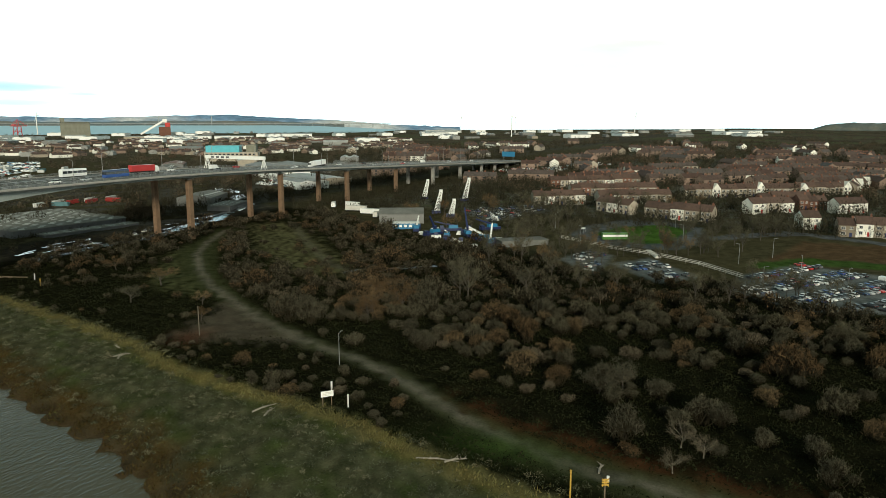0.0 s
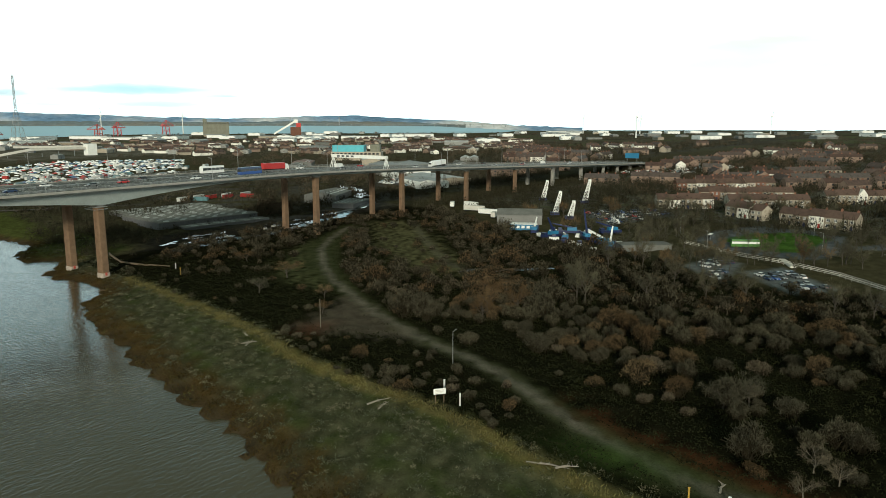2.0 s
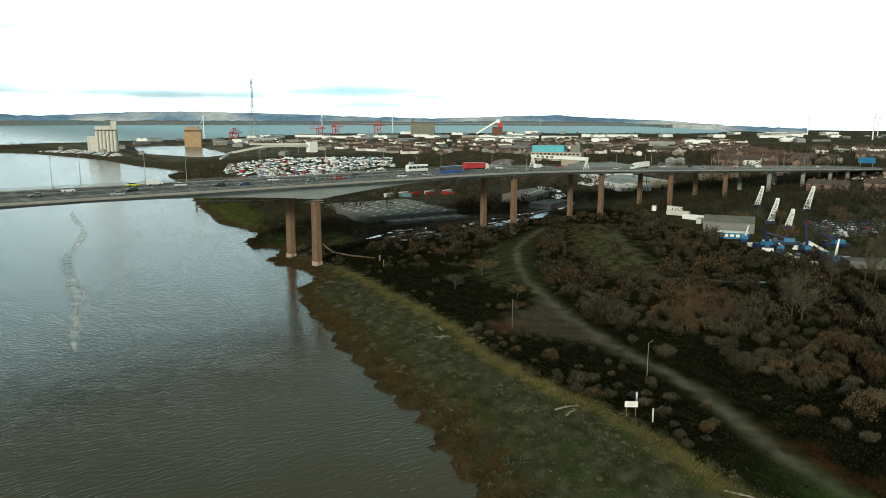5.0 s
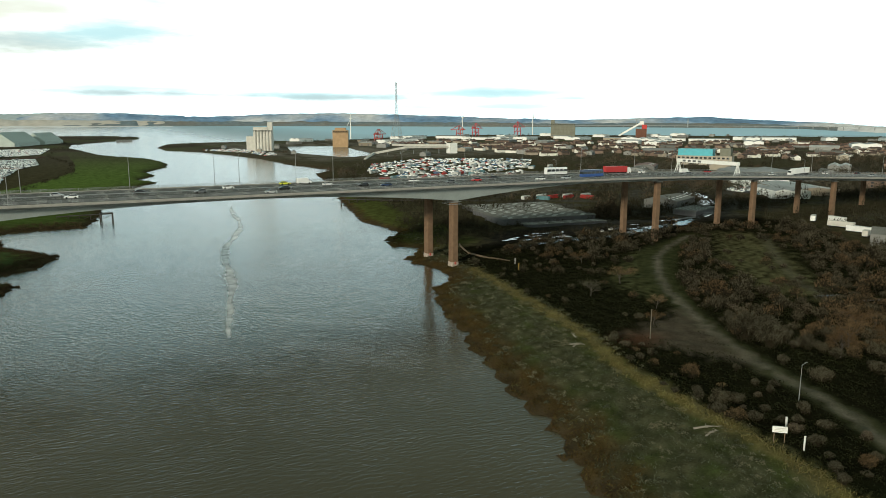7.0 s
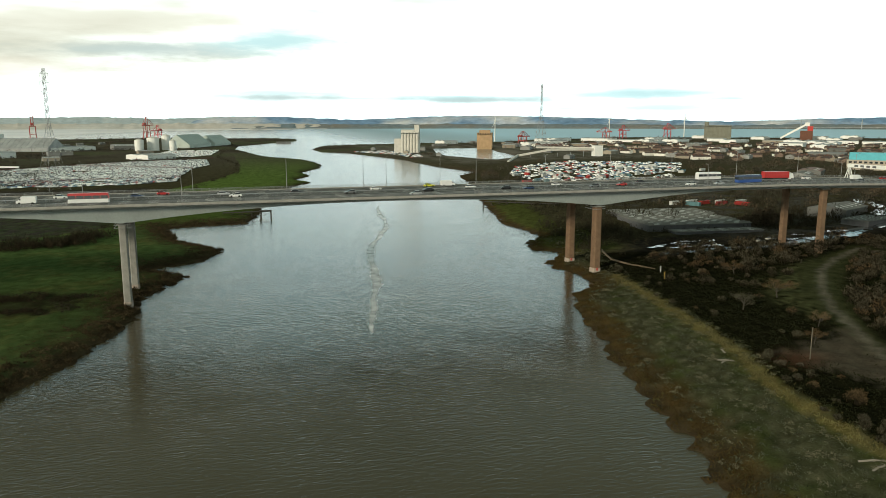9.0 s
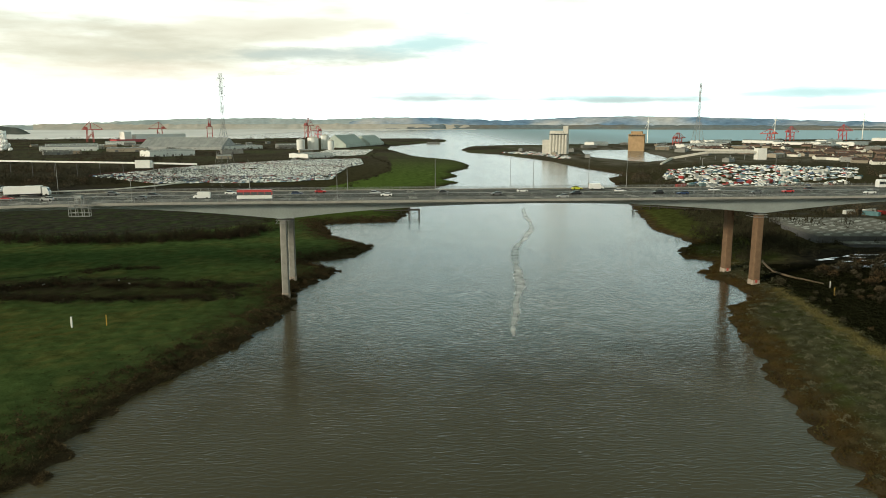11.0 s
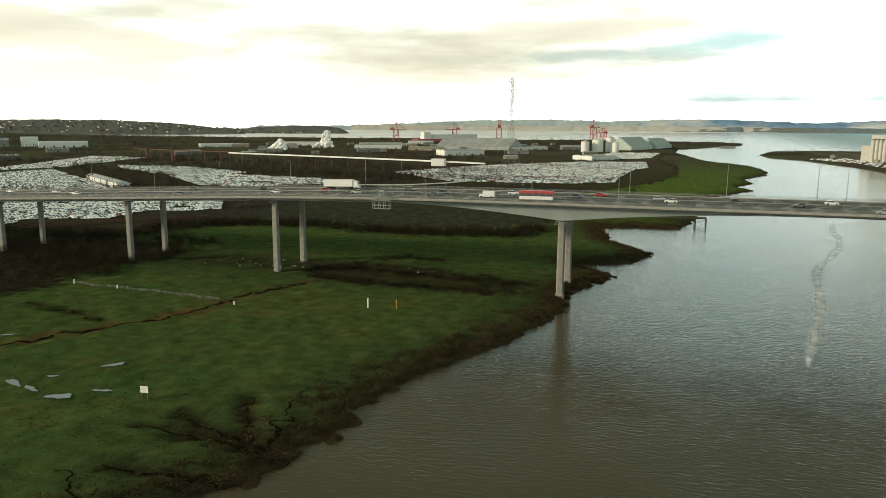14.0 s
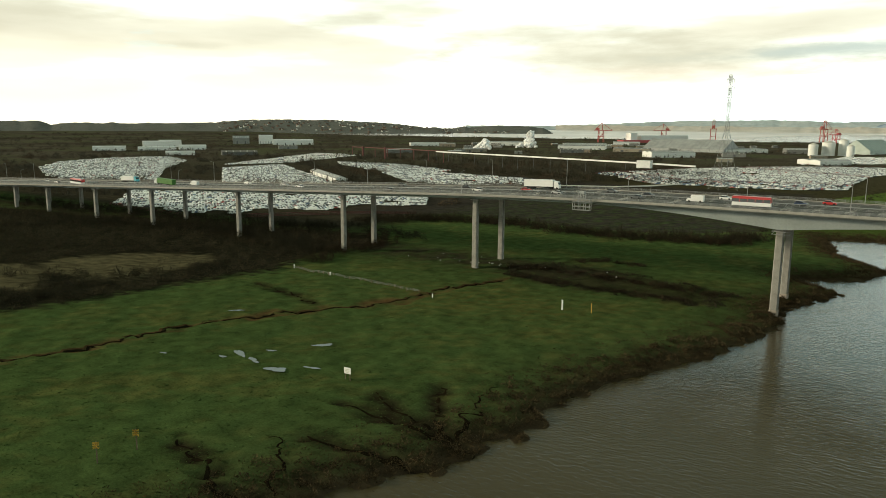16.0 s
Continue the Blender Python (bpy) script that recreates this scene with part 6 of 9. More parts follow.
copy_thing(unit, pose(208, 138, ground_z(208, 138), 0, 0, -7) @ Matrix.Diagonal((1, 1.1, 0.7, 1)))
copy_thing(unit, pose(196, 68, ground_z(196, 68), 0, 0, -7) @ Matrix.Diagonal((0.85, 0.35, 0.45, 1)))
copy_thing(unit, pose(292, 62, ground_z(292, 62), 0, 0, 20) @ Matrix.Diagonal((0.5, 0.6, 0.8, 1)))

# ---- docks and far landmarks ----


M["pylon_steel"] = material("dull_grey_lattice_steel", (0.27, 0.275, 0.275), 0.7, 3.0, 0.2)


def pylon(x, y, h, w, label, arms, heavy_=1.0):
    """A tall lattice tower with crossarms."""
    e = thing("pylon", x, y, ground_z(x, y), label, "pylon", "river crossing pylons")
    s, legs = Shape(), [Shape() for _ in range(4)]
    lv = [0, 0.09, 0.18, 0.27, 0.36, 0.45, 0.54, 0.63, 0.72, 0.81, 0.90, 1.0]
    half = lambda f: w / 2 * max(0.10, (1 - f / 0.62) if f < 0.55 else 0.113 * (1.0 - 0.5 * (f - 0.55)))
    corner = lambda f, k: (half(f) * (1 if k in (0, 1) else -1), half(f) * (1 if k in (1, 2) else -1), f * h)
    for a, c in zip(lv, lv[1:]):
        for k in range(4):
            s.bar(corner(a, k), corner(c, (k + 1) % 4), 0.11 * heavy_)
            if a < 0.5:
                s.bar(corner(a, (k + 1) % 4), corner(c, k), 0.1 * heavy_)
    for k in range(4):
        hw = 0.12 * heavy_
        legs[k].loft([[(corner(f, k)[0] + dx, corner(f, k)[1] + dy, corner(f, k)[2]) for dx, dy in ((-hw, -hw), (hw, -hw), (hw, hw), (-hw, hw))] for f in lv])
    s.ob("bracing", M["pylon_steel"], e)["kind"] = "stuff"
    for q in legs:
        q.ob("leg", M["pylon_steel"], e)
    for f, L in arms:
        t = Shape()
        for q in (-1, 1):
            t.bar((0, 0, f * h), (q * L, 0, f * h + 0.8), 0.2)
            t.bar((0, 0, f * h + 3), (q * L, 0, f * h + 0.8), 0.15)
            t.bar((q * L, 0, f * h + 0.6), (q * L, 0, f * h - 2.0), 0.12)
        t.ob("crossarm", M["steel"], e)
    e.rotation_euler = (0, 0, radians(40))
    return e


pylon(-195, 441, 103, 19, "tall grey lattice pylon on the western bank", [(0.80, 3.5), (0.88, 4.0), (0.95, 3.5)], 0.9)
pylon(584, 1135, 133, 24, "tall grey lattice pylon beside the docks", [(0.80, 4), (0.88, 4.5), (0.95, 4)], 1.9)


def turbine(x, y, h):
    e = thing("wind_turbine", x, y, ground_z(x, y), "white wind turbine with three blades at rest", "wind turbine", "wind turbines")
    Shape().tube(0, 0, -1, h, 1.9, 1.1, 10).ob("tower", M["white"], e)
    Shape().box(-1.6, 1.6, -2.5, 4.0, h, h + 3).ob("nacelle", M["white"], e)
    for k in range(3):
        a = radians(90 + 120 * k + 17)
        tip = (math.cos(a) * h * 0.48, -3, h + 1.5 + math.sin(a) * h * 0.48)
        Shape().bar((0, -3, h + 1.5), tip, 2.0, w1=0.4).ob("blade", M["white"], e)
    e.rotation_euler = (0, 0, radians(30))


for x, y, h in ((793, 1940, 66), (1328, 2150, 66), (1589, 2060, 66), (2045, 512, 60), (3000, 320, 66), (2850, 1040, 66), (2600, 700, 60)):
    turbine(x, y, h)


def dock_crane(x, y, h, turn, mat, boom=70, label="red dockside container crane"):
    e = thing("dock_crane", x, y, ground_z(x, y), label, "crane", "dock cranes")
    s = Shape()
    for a in (-9, 9):
        for c in (-8, 8):
            Shape().bar((a, c, -1), (a * 0.8, c, h * 0.62), 1.8).ob("leg", mat, e)
        s.bar((a, -8, h * 0.3), (a, 8, h * 0.3), 1.4)
        s.bar((a * 0.8, -8, h * 0.6), (a * 0.8, 8, h * 0.6), 1.6)
    for c in (-8, 8):
        s.bar((-9, c, h * 0.3), (9, c, h * 0.3), 1.4)
        s.bar((-8, c, h * 0.15), (8, c, h * 0.5), 1.0)
    s.ob("portal_frame", mat, e)["kind"] = "stuff"
    t = Shape()
    for c in (-3, 3):
        t.bar((-22, c, h * 0.62), (boom * 0.5, c, h * 0.62), 2.0)
        t.bar((4, c, h * 0.62), (2, c, h), 1.4)
        t.bar((2, c, h), (boom * 0.5, c, h * 0.64), 0.8)
        t.bar((2, c, h), (-20, c, h * 0.64), 0.8)
    t.bar((2, -3, h), (2, 3, h), 1.2)
    t.ob("boom", mat, e)
    Shape().box(-16, -6, -4, 4, h * 0.64, h * 0.74).ob("machine_house", mat, e)
    e.rotation_euler = (0, 0, radians(turn))
    return e


for x, y, h, t_, m_ in ((-905, 2020, 62, 10, "crane_red"), (-790, 2330, 60, 200, "crane_red"), (-585, 2160, 76, 100, "crane_red"), (-300, 2480, 74, 60, "crane_red"), (-260, 2440, 46, 240, "pink_paint"), (1290, 1990, 46, 20, "pink_paint"), (1190, 1930, 40, 120, "crane_red"), (1450, 1960, 52, 10, "pink_paint"), (700, 1500, 34, 40, "crane_red")):
    dock_crane(x, y, h, t_, M[m_])


def block(name, label, x, y, w, d, h, mat, turn, extras=(), bay=9.0, bins=True):
    e = thing(name, x, y, ground_z(x, y), label, "silo")
    s = Shape()
    n = max(2, int(w / bay))
    s.box(-w / 2, w / 2, -d / 2, d / 2, -2, h * 0.96)
    for k in range(n if bins else 0):
        Shape().tube(-w / 2 + w * (k + 0.5) / n, -d / 2, -2, h * 0.93, w / n * 0.48, sides=10).ob("silo_bin", mat, e)
    s.ob("silo_body", mat, e)
    for a, b_, c0, c1, z0, z1 in extras:
        Shape().box(a, b_, c0, c1, z0, z1).ob("head_house", mat, e)
    for k in range(n * 2):
        xx = -w / 2 + w * (k + 0.5) / (n * 2)
        t = Shape()
        t.box(xx - 0.9, xx + 0.9, -d / 2 - w / n * 0.5 - 0.2, -d / 2, h * 0.88, h * 0.93)
        t.ob("window", M["glass_dark"], e)
    e.rotation_euler = (0, 0, radians(turn))
    return e


block("grain_silo", "white concrete grain silos beside the river mouth", 292, 1090, 34, 26, 40, M["silo_conc"], -20, [(8, 17, -8, 8, 38.4, 52), (-30, -17.1, -12, 12, -1, 26), (-17, 7.9, -10, 4, 38.4, 43)], 5.0)
block("grain_silo", "tall ochre brick granary at the dock basin", 524, 1308, 34, 30, 42, M["ochre_brick"], -25, [(-12, 12, -10, 10, 40.4, 46)], 9.0, False)
block("cement_silo", "long grey concrete silo block", 1535, 1800, 84, 34, 48, M["grey_silo"], -40, [(-42, -30, -12, 12, 46.1, 58)], 12.0, False)

e = thing("bulk_terminal", 1740, 1630, ground_z(1740, 1630), "red and grey bulk terminal with white inclined conveyor", "terminal")
Shape().box(-18, 18, -14, 14, -2, 30).ob("lower_house", M["brick"], e)
Shape().box(2, 18, -12, 12, 30.05, 44).ob("red_tower", M["red_paint"], e)
Shape().bar((-75, 0, 6), (2, 0, 52), 6.0).ob("conveyor", M["white"], e)
Shape().box(-6, 8, -6, 6, 44.2, 56).ob("head_house", M["white"], e)
e.rotation_euler = (0, 0, radians(-42))

# covered conveyor on the eastern shore
e = thing("conveyor", 0, 0, 0, "long white covered conveyor gallery on trestles", "conveyor")
pts = [(330, 690, 6), (390, 800, 9), (440, 790, 18), (524, 790, 18)]
for a, c in zip(pts, pts[1:]):
    Shape().bar(a, c, 3.2).ob("gallery", M["silo_conc"], e)
Shape().bar((541, 1060, 12), (526, 796, 20), 3.2).ob("gallery", M["silo_conc"], e)
Shape().box(518, 532, 784, 796, 3, 24).ob("transfer_house", M["white"], e)
for k in range(7):
    a = Vector(pts[1]).lerp(Vector(pts[3]), k / 6)
    Shape().bar((a.x, a.y, 1), (a.x, a.y, a.z - 1), 0.8).ob("trestle", M["steel"], e)

# western conveyor, which runs level above the trees
e = thing("conveyor", 0, 0, 0, "long level white conveyor gallery above the trees", "conveyor")
wp = [(-640, 640, 20), (-451, 582, 20), (-293, 529, 20), (-240, 522, 19)]
for a, c in zip(wp, wp[1:]):
    Shape().bar(a, c, 1.7).ob("gallery", M["white"], e)
Shape().box(-303, -288, 524, 533, 15, 23).ob("transfer_house", M["white"], e)
for k in range(14):
    a = Vector(wp[0]).lerp(Vector(wp[2]), k / 13)
    Shape().bar((a.x, a.y, 1), (a.x, a.y, a.z - 1), 0.4).ob("trestle", M["slate"], e)
e = thing("conveyor", 0, 0, 0, "red steel conveyor bridge inland of the car parks", "conveyor")
Shape().bar((-900, 760, 18), (-640, 660, 20), 1.3).ob("gallery", M["dull_red"], e)
Shape().box(-779, -776, 695, 698, 2, 22).ob("transfer_house", M["dull_red"], e)
Shape().box(-863, -860, 741, 744, 2, 20).ob("transfer_house", M["dull_red"], e)
for k in range(8):
    a = Vector((-900, 760, 18)).lerp(Vector((-640, 660, 22)), k / 7)
    Shape().bar((a.x, a.y, 1), (a.x, a.y, a.z - 1), 1.0).ob("trestle", M["dull_red"], e)

# barrel-roofed fertiliser stores and tanks near the western point
M["sage_sheet"] = material("pale_green_grey_sheeting", (0.46, 0.52, 0.48), 0.7, 9.0, 0.2)


def ridge_store(x, y, w, d, h, turn, mat, label):
    e = thing("bulk_store", x, y, ground_z(x, y), label, "warehouse", "bulk stores")
    gable(Shape(), w, d, h * 0.25, h).ob("shell", mat, e)
    s = Shape()
    for k in range(int(w / 10)):
        xx = -w / 2 + 5 + k * 10
        for q in (-1, 1):
            s.bar((xx, q * d / 2, h * 0.25 + 0.1), (xx, 0, h + 0.1), 0.5)
    s.ob("rib", M["steel"], e)
    e.rotation_euler = (0, 0, radians(turn))


ridge_store(-128, 1555, 130, 60, 30, 70, M["sage_sheet"], "steep pale green ridge-roofed bulk store")
ridge_store(-72, 1685, 110, 50, 26, 70, M["sage_sheet"], "pale green ridge-roofed bulk store by the shore")
ridge_store(-470, 1420, 190, 80, 26, -12, M["metal_roof"], "long pale ridge-roofed dock store")
for k, (x, y, r_, h) in enumerate(((-190, 1370, 12, 26), (-165, 1385, 9, 30), (-215, 1350, 9, 22), (-150, 1350, 7, 20))):
    e = thing("storage_tank", x, y, ground_z(x, y), "white cylindrical storage tank", "tank", "storage tanks")
    Shape().tube(0, 0, -1, h, r_, sides=20).ob("shell", M["white"], e, smooth=False)
    Shape().tube(0, 0, h, h + 3, r_, r_ * 0.2, sides=20).ob("roof", M["silo_conc"], e)

# a car carrier lying at the dock, long and white over red
e = thing("ship", -765, 2130, far_lift(-765, 2130) + 0, "white and red cargo ship moored in the dock", "ship")
Shape().box(-130, 130, -15, 15, 0, 11, inset=-1.5).ob("hull", M["pink_paint"], e)
Shape().box(-60, 130, -14, 14, 11.1, 26).ob("superstructure", M["white"], e)
Shape().box(-100, -75, -12, 12, 11.1, 34).ob("bridge_house", M["white"], e)
e.rotation_euler = (0, 0, radians(55))

# steam that hangs over a works
M["steam"] = material("white_steam", (0.96, 0.96, 0.96), 1.0, 10.0, 0.05)
r7 = np.random.RandomState(71)


def puff(cx, cy, zs, label):
    """A plume of many billowing lumps, thick below and torn above."""
    e = thing("steam_plume", cx, cy, 0, label, "steam")
    bm = bmesh.new()
    for k in range(170):
        f = r7.rand() ** 0.8
        w = 24 * (1 - f) ** 2 + 5
        o = Vector((r7.uniform(-w, w) + 9 * f, r7.uniform(-6, 6), zs[0] + (zs[1] - zs[0]) * f))
        r_ = r7.uniform(1.2, 4.2) * (1.15 - 0.5 * f)
        got = bmesh.ops.create_icosphere(bm, subdivisions=2, radius=r_, matrix=Matrix.Translation(o))
        for v in got["verts"]:
            v.co += (v.co - o) * r7.uniform(-0.16, 0.22)
    part("plume", bm, M["steam"], e, smooth=True)


puff(-835, 1340, (4, 44), "billowing white steam above the works")
puff(-870, 1180, (4, 26), "low white steam beside the works")

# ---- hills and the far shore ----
# haze and pale sunlit patches are put into these hill and shore colours
M["far_hill"] = material("haze_blue_hills", (0.21, 0.33, 0.50), 1.0, 420.0, 0.4, second=(0.54, 0.54, 0.55), spec=0.0)
M["near_hill"] = material("hazed_wooded_ridge", (0.170, 0.172, 0.158), 1.0, 70.0, 0.5, second=(0.120, 0.124, 0.114), spec=0.0)
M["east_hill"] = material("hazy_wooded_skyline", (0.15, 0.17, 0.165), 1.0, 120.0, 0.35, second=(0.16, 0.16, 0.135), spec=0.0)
M["shore_flat"] = material("hazed_far_shore", (0.21, 0.26, 0.29), 1.0, 260.0, 0.35, second=(0.20, 0.19, 0.17), spec=0.0)


def ridge(name, profile, dist, depth, mat, label, seed):
    """A range of hills: crest elevations in degrees by bearing, as seen from the river."""
    rr = np.random.RandomState(seed)
    az = np.arange(profile[0][0], profile[-1][0], -0.12 if profile[0][0] > profile[-1][0] else 0.12)
    p = np.array(sorted(profile))
    el = np.interp(az, p[:, 0], p[:, 1])
    el = el + 0.02 * np.interp(az, np.linspace(az.min(), az.max(), 160), rr.normal(size=160))
    rows = []
    for f, g_ in ((0.0, 0.0), (0.25, 0.35), (0.5, 0.62), (0.8, 0.9), (1.0, 1.0), (1.3, 0.8)):
        R = dist + depth * f
        X, Y = -55 - np.sin(np.radians(az)) * R, -252 + np.cos(np.radians(az)) * R
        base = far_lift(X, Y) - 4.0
        top = 61 + np.tan(np.radians(el)) * R
        rows.append(np.stack([X, Y, base + (top - base) * g_ + (3.0 * np.interp(az, np.linspace(az.min(), az.max(), 60), rr.normal(size=60)) if 0 < f < 1 else 0)], 1))
    n_, m_ = len(az), len(rows)
    ii = np.arange(n_ * m_).reshape(m_, n_)
    ob = mesh_ob(name, np.concatenate(rows), np.stack([ii[:-1, :-1], ii[:-1, 1:], ii[1:, 1:], ii[1:, :-1]], -1).reshape(-1, 4), mat, smooth=True)
    return tagged(ob, label, "hills", kind="structure")


FAR_CREST = [(31, -0.2), (24, -0.15), (21.5, -0.05), (14, 0.30), (8, 0.36), (4, 0.24), (-1, 0.42), (-5, 0.40), (-10, 0.16), (-16, 0.44), (-20.7, 0.50), (-25, 0.40), (-29, 0.30), (-33, 0.16), (-38.5, 0.02), (-42.5, 0.16), (-48, 0.30), (-51, 0.14), (-54, 0.0), (-57, -0.13), (-60.5, -0.42), (-66, -0.62)]
# paler in the west, where more haze is put into the colour
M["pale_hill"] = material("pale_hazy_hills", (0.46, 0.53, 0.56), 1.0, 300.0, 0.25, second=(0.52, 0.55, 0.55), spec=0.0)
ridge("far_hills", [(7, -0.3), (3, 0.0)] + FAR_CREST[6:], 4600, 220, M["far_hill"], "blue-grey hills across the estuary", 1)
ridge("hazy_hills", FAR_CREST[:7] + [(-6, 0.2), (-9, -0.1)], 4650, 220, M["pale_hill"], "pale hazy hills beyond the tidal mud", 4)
# haze and sky glare are put into this pale shore colour
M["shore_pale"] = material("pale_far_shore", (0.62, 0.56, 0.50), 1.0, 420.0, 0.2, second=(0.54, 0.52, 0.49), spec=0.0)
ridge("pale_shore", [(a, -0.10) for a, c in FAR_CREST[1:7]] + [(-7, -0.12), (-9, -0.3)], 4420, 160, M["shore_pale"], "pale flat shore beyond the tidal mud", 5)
ridge("far_shore", [(0, -0.4)] + [(a, min(-0.16, c - 0.28)) for a, c in FAR_CREST[7:-2]], 4400, 160, M["shore_flat"], "hazy blue-grey shore across the estuary", 2)
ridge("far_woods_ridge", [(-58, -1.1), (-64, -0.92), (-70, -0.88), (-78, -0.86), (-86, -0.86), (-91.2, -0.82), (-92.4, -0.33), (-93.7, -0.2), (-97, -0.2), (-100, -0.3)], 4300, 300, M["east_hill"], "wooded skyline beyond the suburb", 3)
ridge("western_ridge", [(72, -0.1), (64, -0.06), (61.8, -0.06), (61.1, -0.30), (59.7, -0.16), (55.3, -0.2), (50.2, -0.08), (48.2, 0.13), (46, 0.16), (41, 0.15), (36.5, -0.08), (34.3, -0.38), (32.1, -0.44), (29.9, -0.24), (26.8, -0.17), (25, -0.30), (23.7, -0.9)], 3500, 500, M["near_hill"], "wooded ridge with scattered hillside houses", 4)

az_ = np.arange(32, -8.1, -0.5)
near_r = np.interp(az_, [-8, 5, 12, 32], [4300, 3900, 2950, 2850]) + 60 * np.sin(az_ * 1.7) + 40 * np.sin(az_ * 4.1)
rows_ = []
for f in (0.0, 0.15, 0.5, 1.0):
    R = near_r + (4460 - near_r) * f
    X, Y = -55 - np.sin(np.radians(az_)) * R, -252 + np.cos(np.radians(az_)) * R
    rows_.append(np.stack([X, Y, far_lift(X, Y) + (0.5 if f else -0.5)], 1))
ii = np.arange(len(az_) * 4).reshape(4, -1)
# tan mud; part of the sky's reflection is put into the pale colour
M["mudflat"] = material("sky_paled_wet_mud", (0.60, 0.49, 0.41), 0.3, 420.0, 0.15, second=(0.66, 0.56, 0.48), spec=0.7)
tagged(mesh_ob("mudflat", np.concatenate(rows_), np.stack([ii[:-1, :-1], ii[:-1, 1:], ii[1:, 1:], ii[1:, :-1]], -1).reshape(-1, 4), M["mudflat"], smooth=True), "tan tidal mudflats across the estuary", "mudflat", kind="structure")

# a long estuary bridge, far off
e = thing("estuary_bridge", 0, 0, 0, "long pale road bridge far across the estuary", "bridge")
s = Shape()
arc = [(-55 - math.sin(radians(a)) * 4420, -252 + math.cos(radians(a)) * 4420) for a in np.linspace(-33, -60.5, 60)]
for (x0, y0), (x1, y1) in zip(arc, arc[1:]):
    s.bar((x0, y0, 33), (x1, y1, 33), 3.0)
s.ob("deck", M["metal_roof"], e)
s = Shape()
for x0, y0 in arc[::2]:
    s.bar((x0, y0, 15), (x0, y0, 32), 3.2)
s.ob("piers", M["metal_roof"], e)
for k in (22, 30):
    Shape().bar((*arc[k], 20), (*arc[k], 74), 3.5).ob("bridge_tower", M["metal_roof"], e)

# hillside houses, far trees
spots = []
for i in range(240):
    az, rg = radians(r7.uniform(27, 50)), r7.uniform(3540, 3900)
    x, y = -55 - math.sin(az) * rg, -252 + math.cos(az) * rg
    spots.append((x, y, rg))
hs = Shape()
P_W = np.array(sorted([(64, -0.06), (55.3, -0.2), (50.2, -0.08), (48.2, 0.13), (46, 0.16), (41, 0.15), (36.5, -0.08), (34.3, -0.38), (33, -0.44)]))
for x, y, rg in spots:
    a = math.degrees(math.atan2(-(x + 55), y + 252))
    f = (rg - 3500) / 500
    el = float(np.interp(a, P_W[:, 0], P_W[:, 1]))
    base, top = float(far_lift(x, y)) - 4, 61 + math.tan(radians(el)) * rg
    z = base + (top - base) * float(np.interp(f, [0, 0.25, 0.5, 0.8, 1.0], [0, 0.35, 0.62, 0.9, 1.0]))
    row_of_houses(hs, x, y, z - 1.0, r7.uniform(8, 16), r7.uniform(0, 180), int(r7.choice([0, 1, 2])), 4, d=8, eave=5, ridge=7.5)
tagged(hs.ob("hillside_houses", [M["wall_mix"], M["render_cream"], M["render_white"], M["brick"], M["roof_tile"], M["glass_dark"]], fix=False), "scattered pale houses on the wooded ridge", "houses", kind="stuff")
trees = []
for i in range(17000):
    az = radians(r7.uniform(-97, 68))
    rg = math.exp(r7.uniform(math.log(520), math.log(3600)))
    x, y = -55 - math.sin(az) * rg, -252 + math.cos(az) * rg
    trees.append((x, y, rg))
T_ = np.array(trees)
TZ, TD = lay(T_[:, 0], T_[:, 1])
TX, TY, TR = T_.T
LOTS = {"A": [(-526, 50), (-640, 150), (-399, 263), (-345, 178), (-359, 160), (-385, 154), (-381, 108), (-422, 100), (-416, 66), (-436, 51)], "B": [(-784, 367), (-780, 467), (-521, 278), (-604, 214)], "B2": [(-841, 416), (-995, 768), (-887, 770), (-809, 518)], "C": [(-964, 233), (-1056, 306), (-1113, 428), (-1080, 508), (-960, 449), (-821, 308), (-690, 205), (-768, 150), (-824, 165)], "D": [(-770, 570), (-661, 575), (-528, 506), (-538, 435), (-630, 465), (-733, 530)], "D2": [(-577, 427), (-588, 483), (-390, 445), (-365, 400), (-402, 345), (-464, 328)], "E": [(-272, 473), (-364, 575), (-349, 612), (-255, 520), (-100, 560), (-100, 506), (-143, 478), (-190, 471)], "E2": [(-346, 622), (-300, 745), (-250, 810), (-92, 700), (-100, 572), (-252, 532)], "E3": [(-245, 822), (-182, 905), (-79, 930), (-72, 790), (-90, 712)], "F": [(-189, 960), (-155, 1316), (-60, 1330), (-75, 1080)], "G": [(240, 345), (350, 350), (420, 420), (520, 560), (400, 650), (300, 590), (245, 480)]}
ok = (TD > 12) & (np.abs(TY - 16) > 45)
for poly in LOTS.values():
    ok &= signed(poly, TX, TY) > 6
ok &= ~((TX < -60) & (TY > 60) & (TY < 470) & (TX > -330))
ok &= ~((TX > -330) & (TX < 120) & (TY > 250) & (TY < 1300))
ok &= TR < 3300
ok &= ~((TX > 150) & (TX < 720) & (TY > 600) & (TY < 1560) & (r7.rand(len(TX)) < 0.92))
dens = 0.5 + 0.4 * (TX < -250) + 0.45 * ((TX > 900) & (TY < 300)) + 0.5 * rough(TX, TY, 330, 1) + 0.3 * rough(TX, TY, 90, 2)
ok &= r7.rand(len(TX)) < np.clip(dens, 0.06, 1)
sp = [(x, y, z - 0.5, r7.uniform(2.6, 5.2) * (1 + rg / 2600), r7.uniform(4.0, 8.5)) for x, y, z, rg in zip(TX[ok], TY[ok], TZ[ok], TR[ok])]
near_t = [q for q in sp if math.hypot(q[0] + 55, q[1] + 252) < 1300]
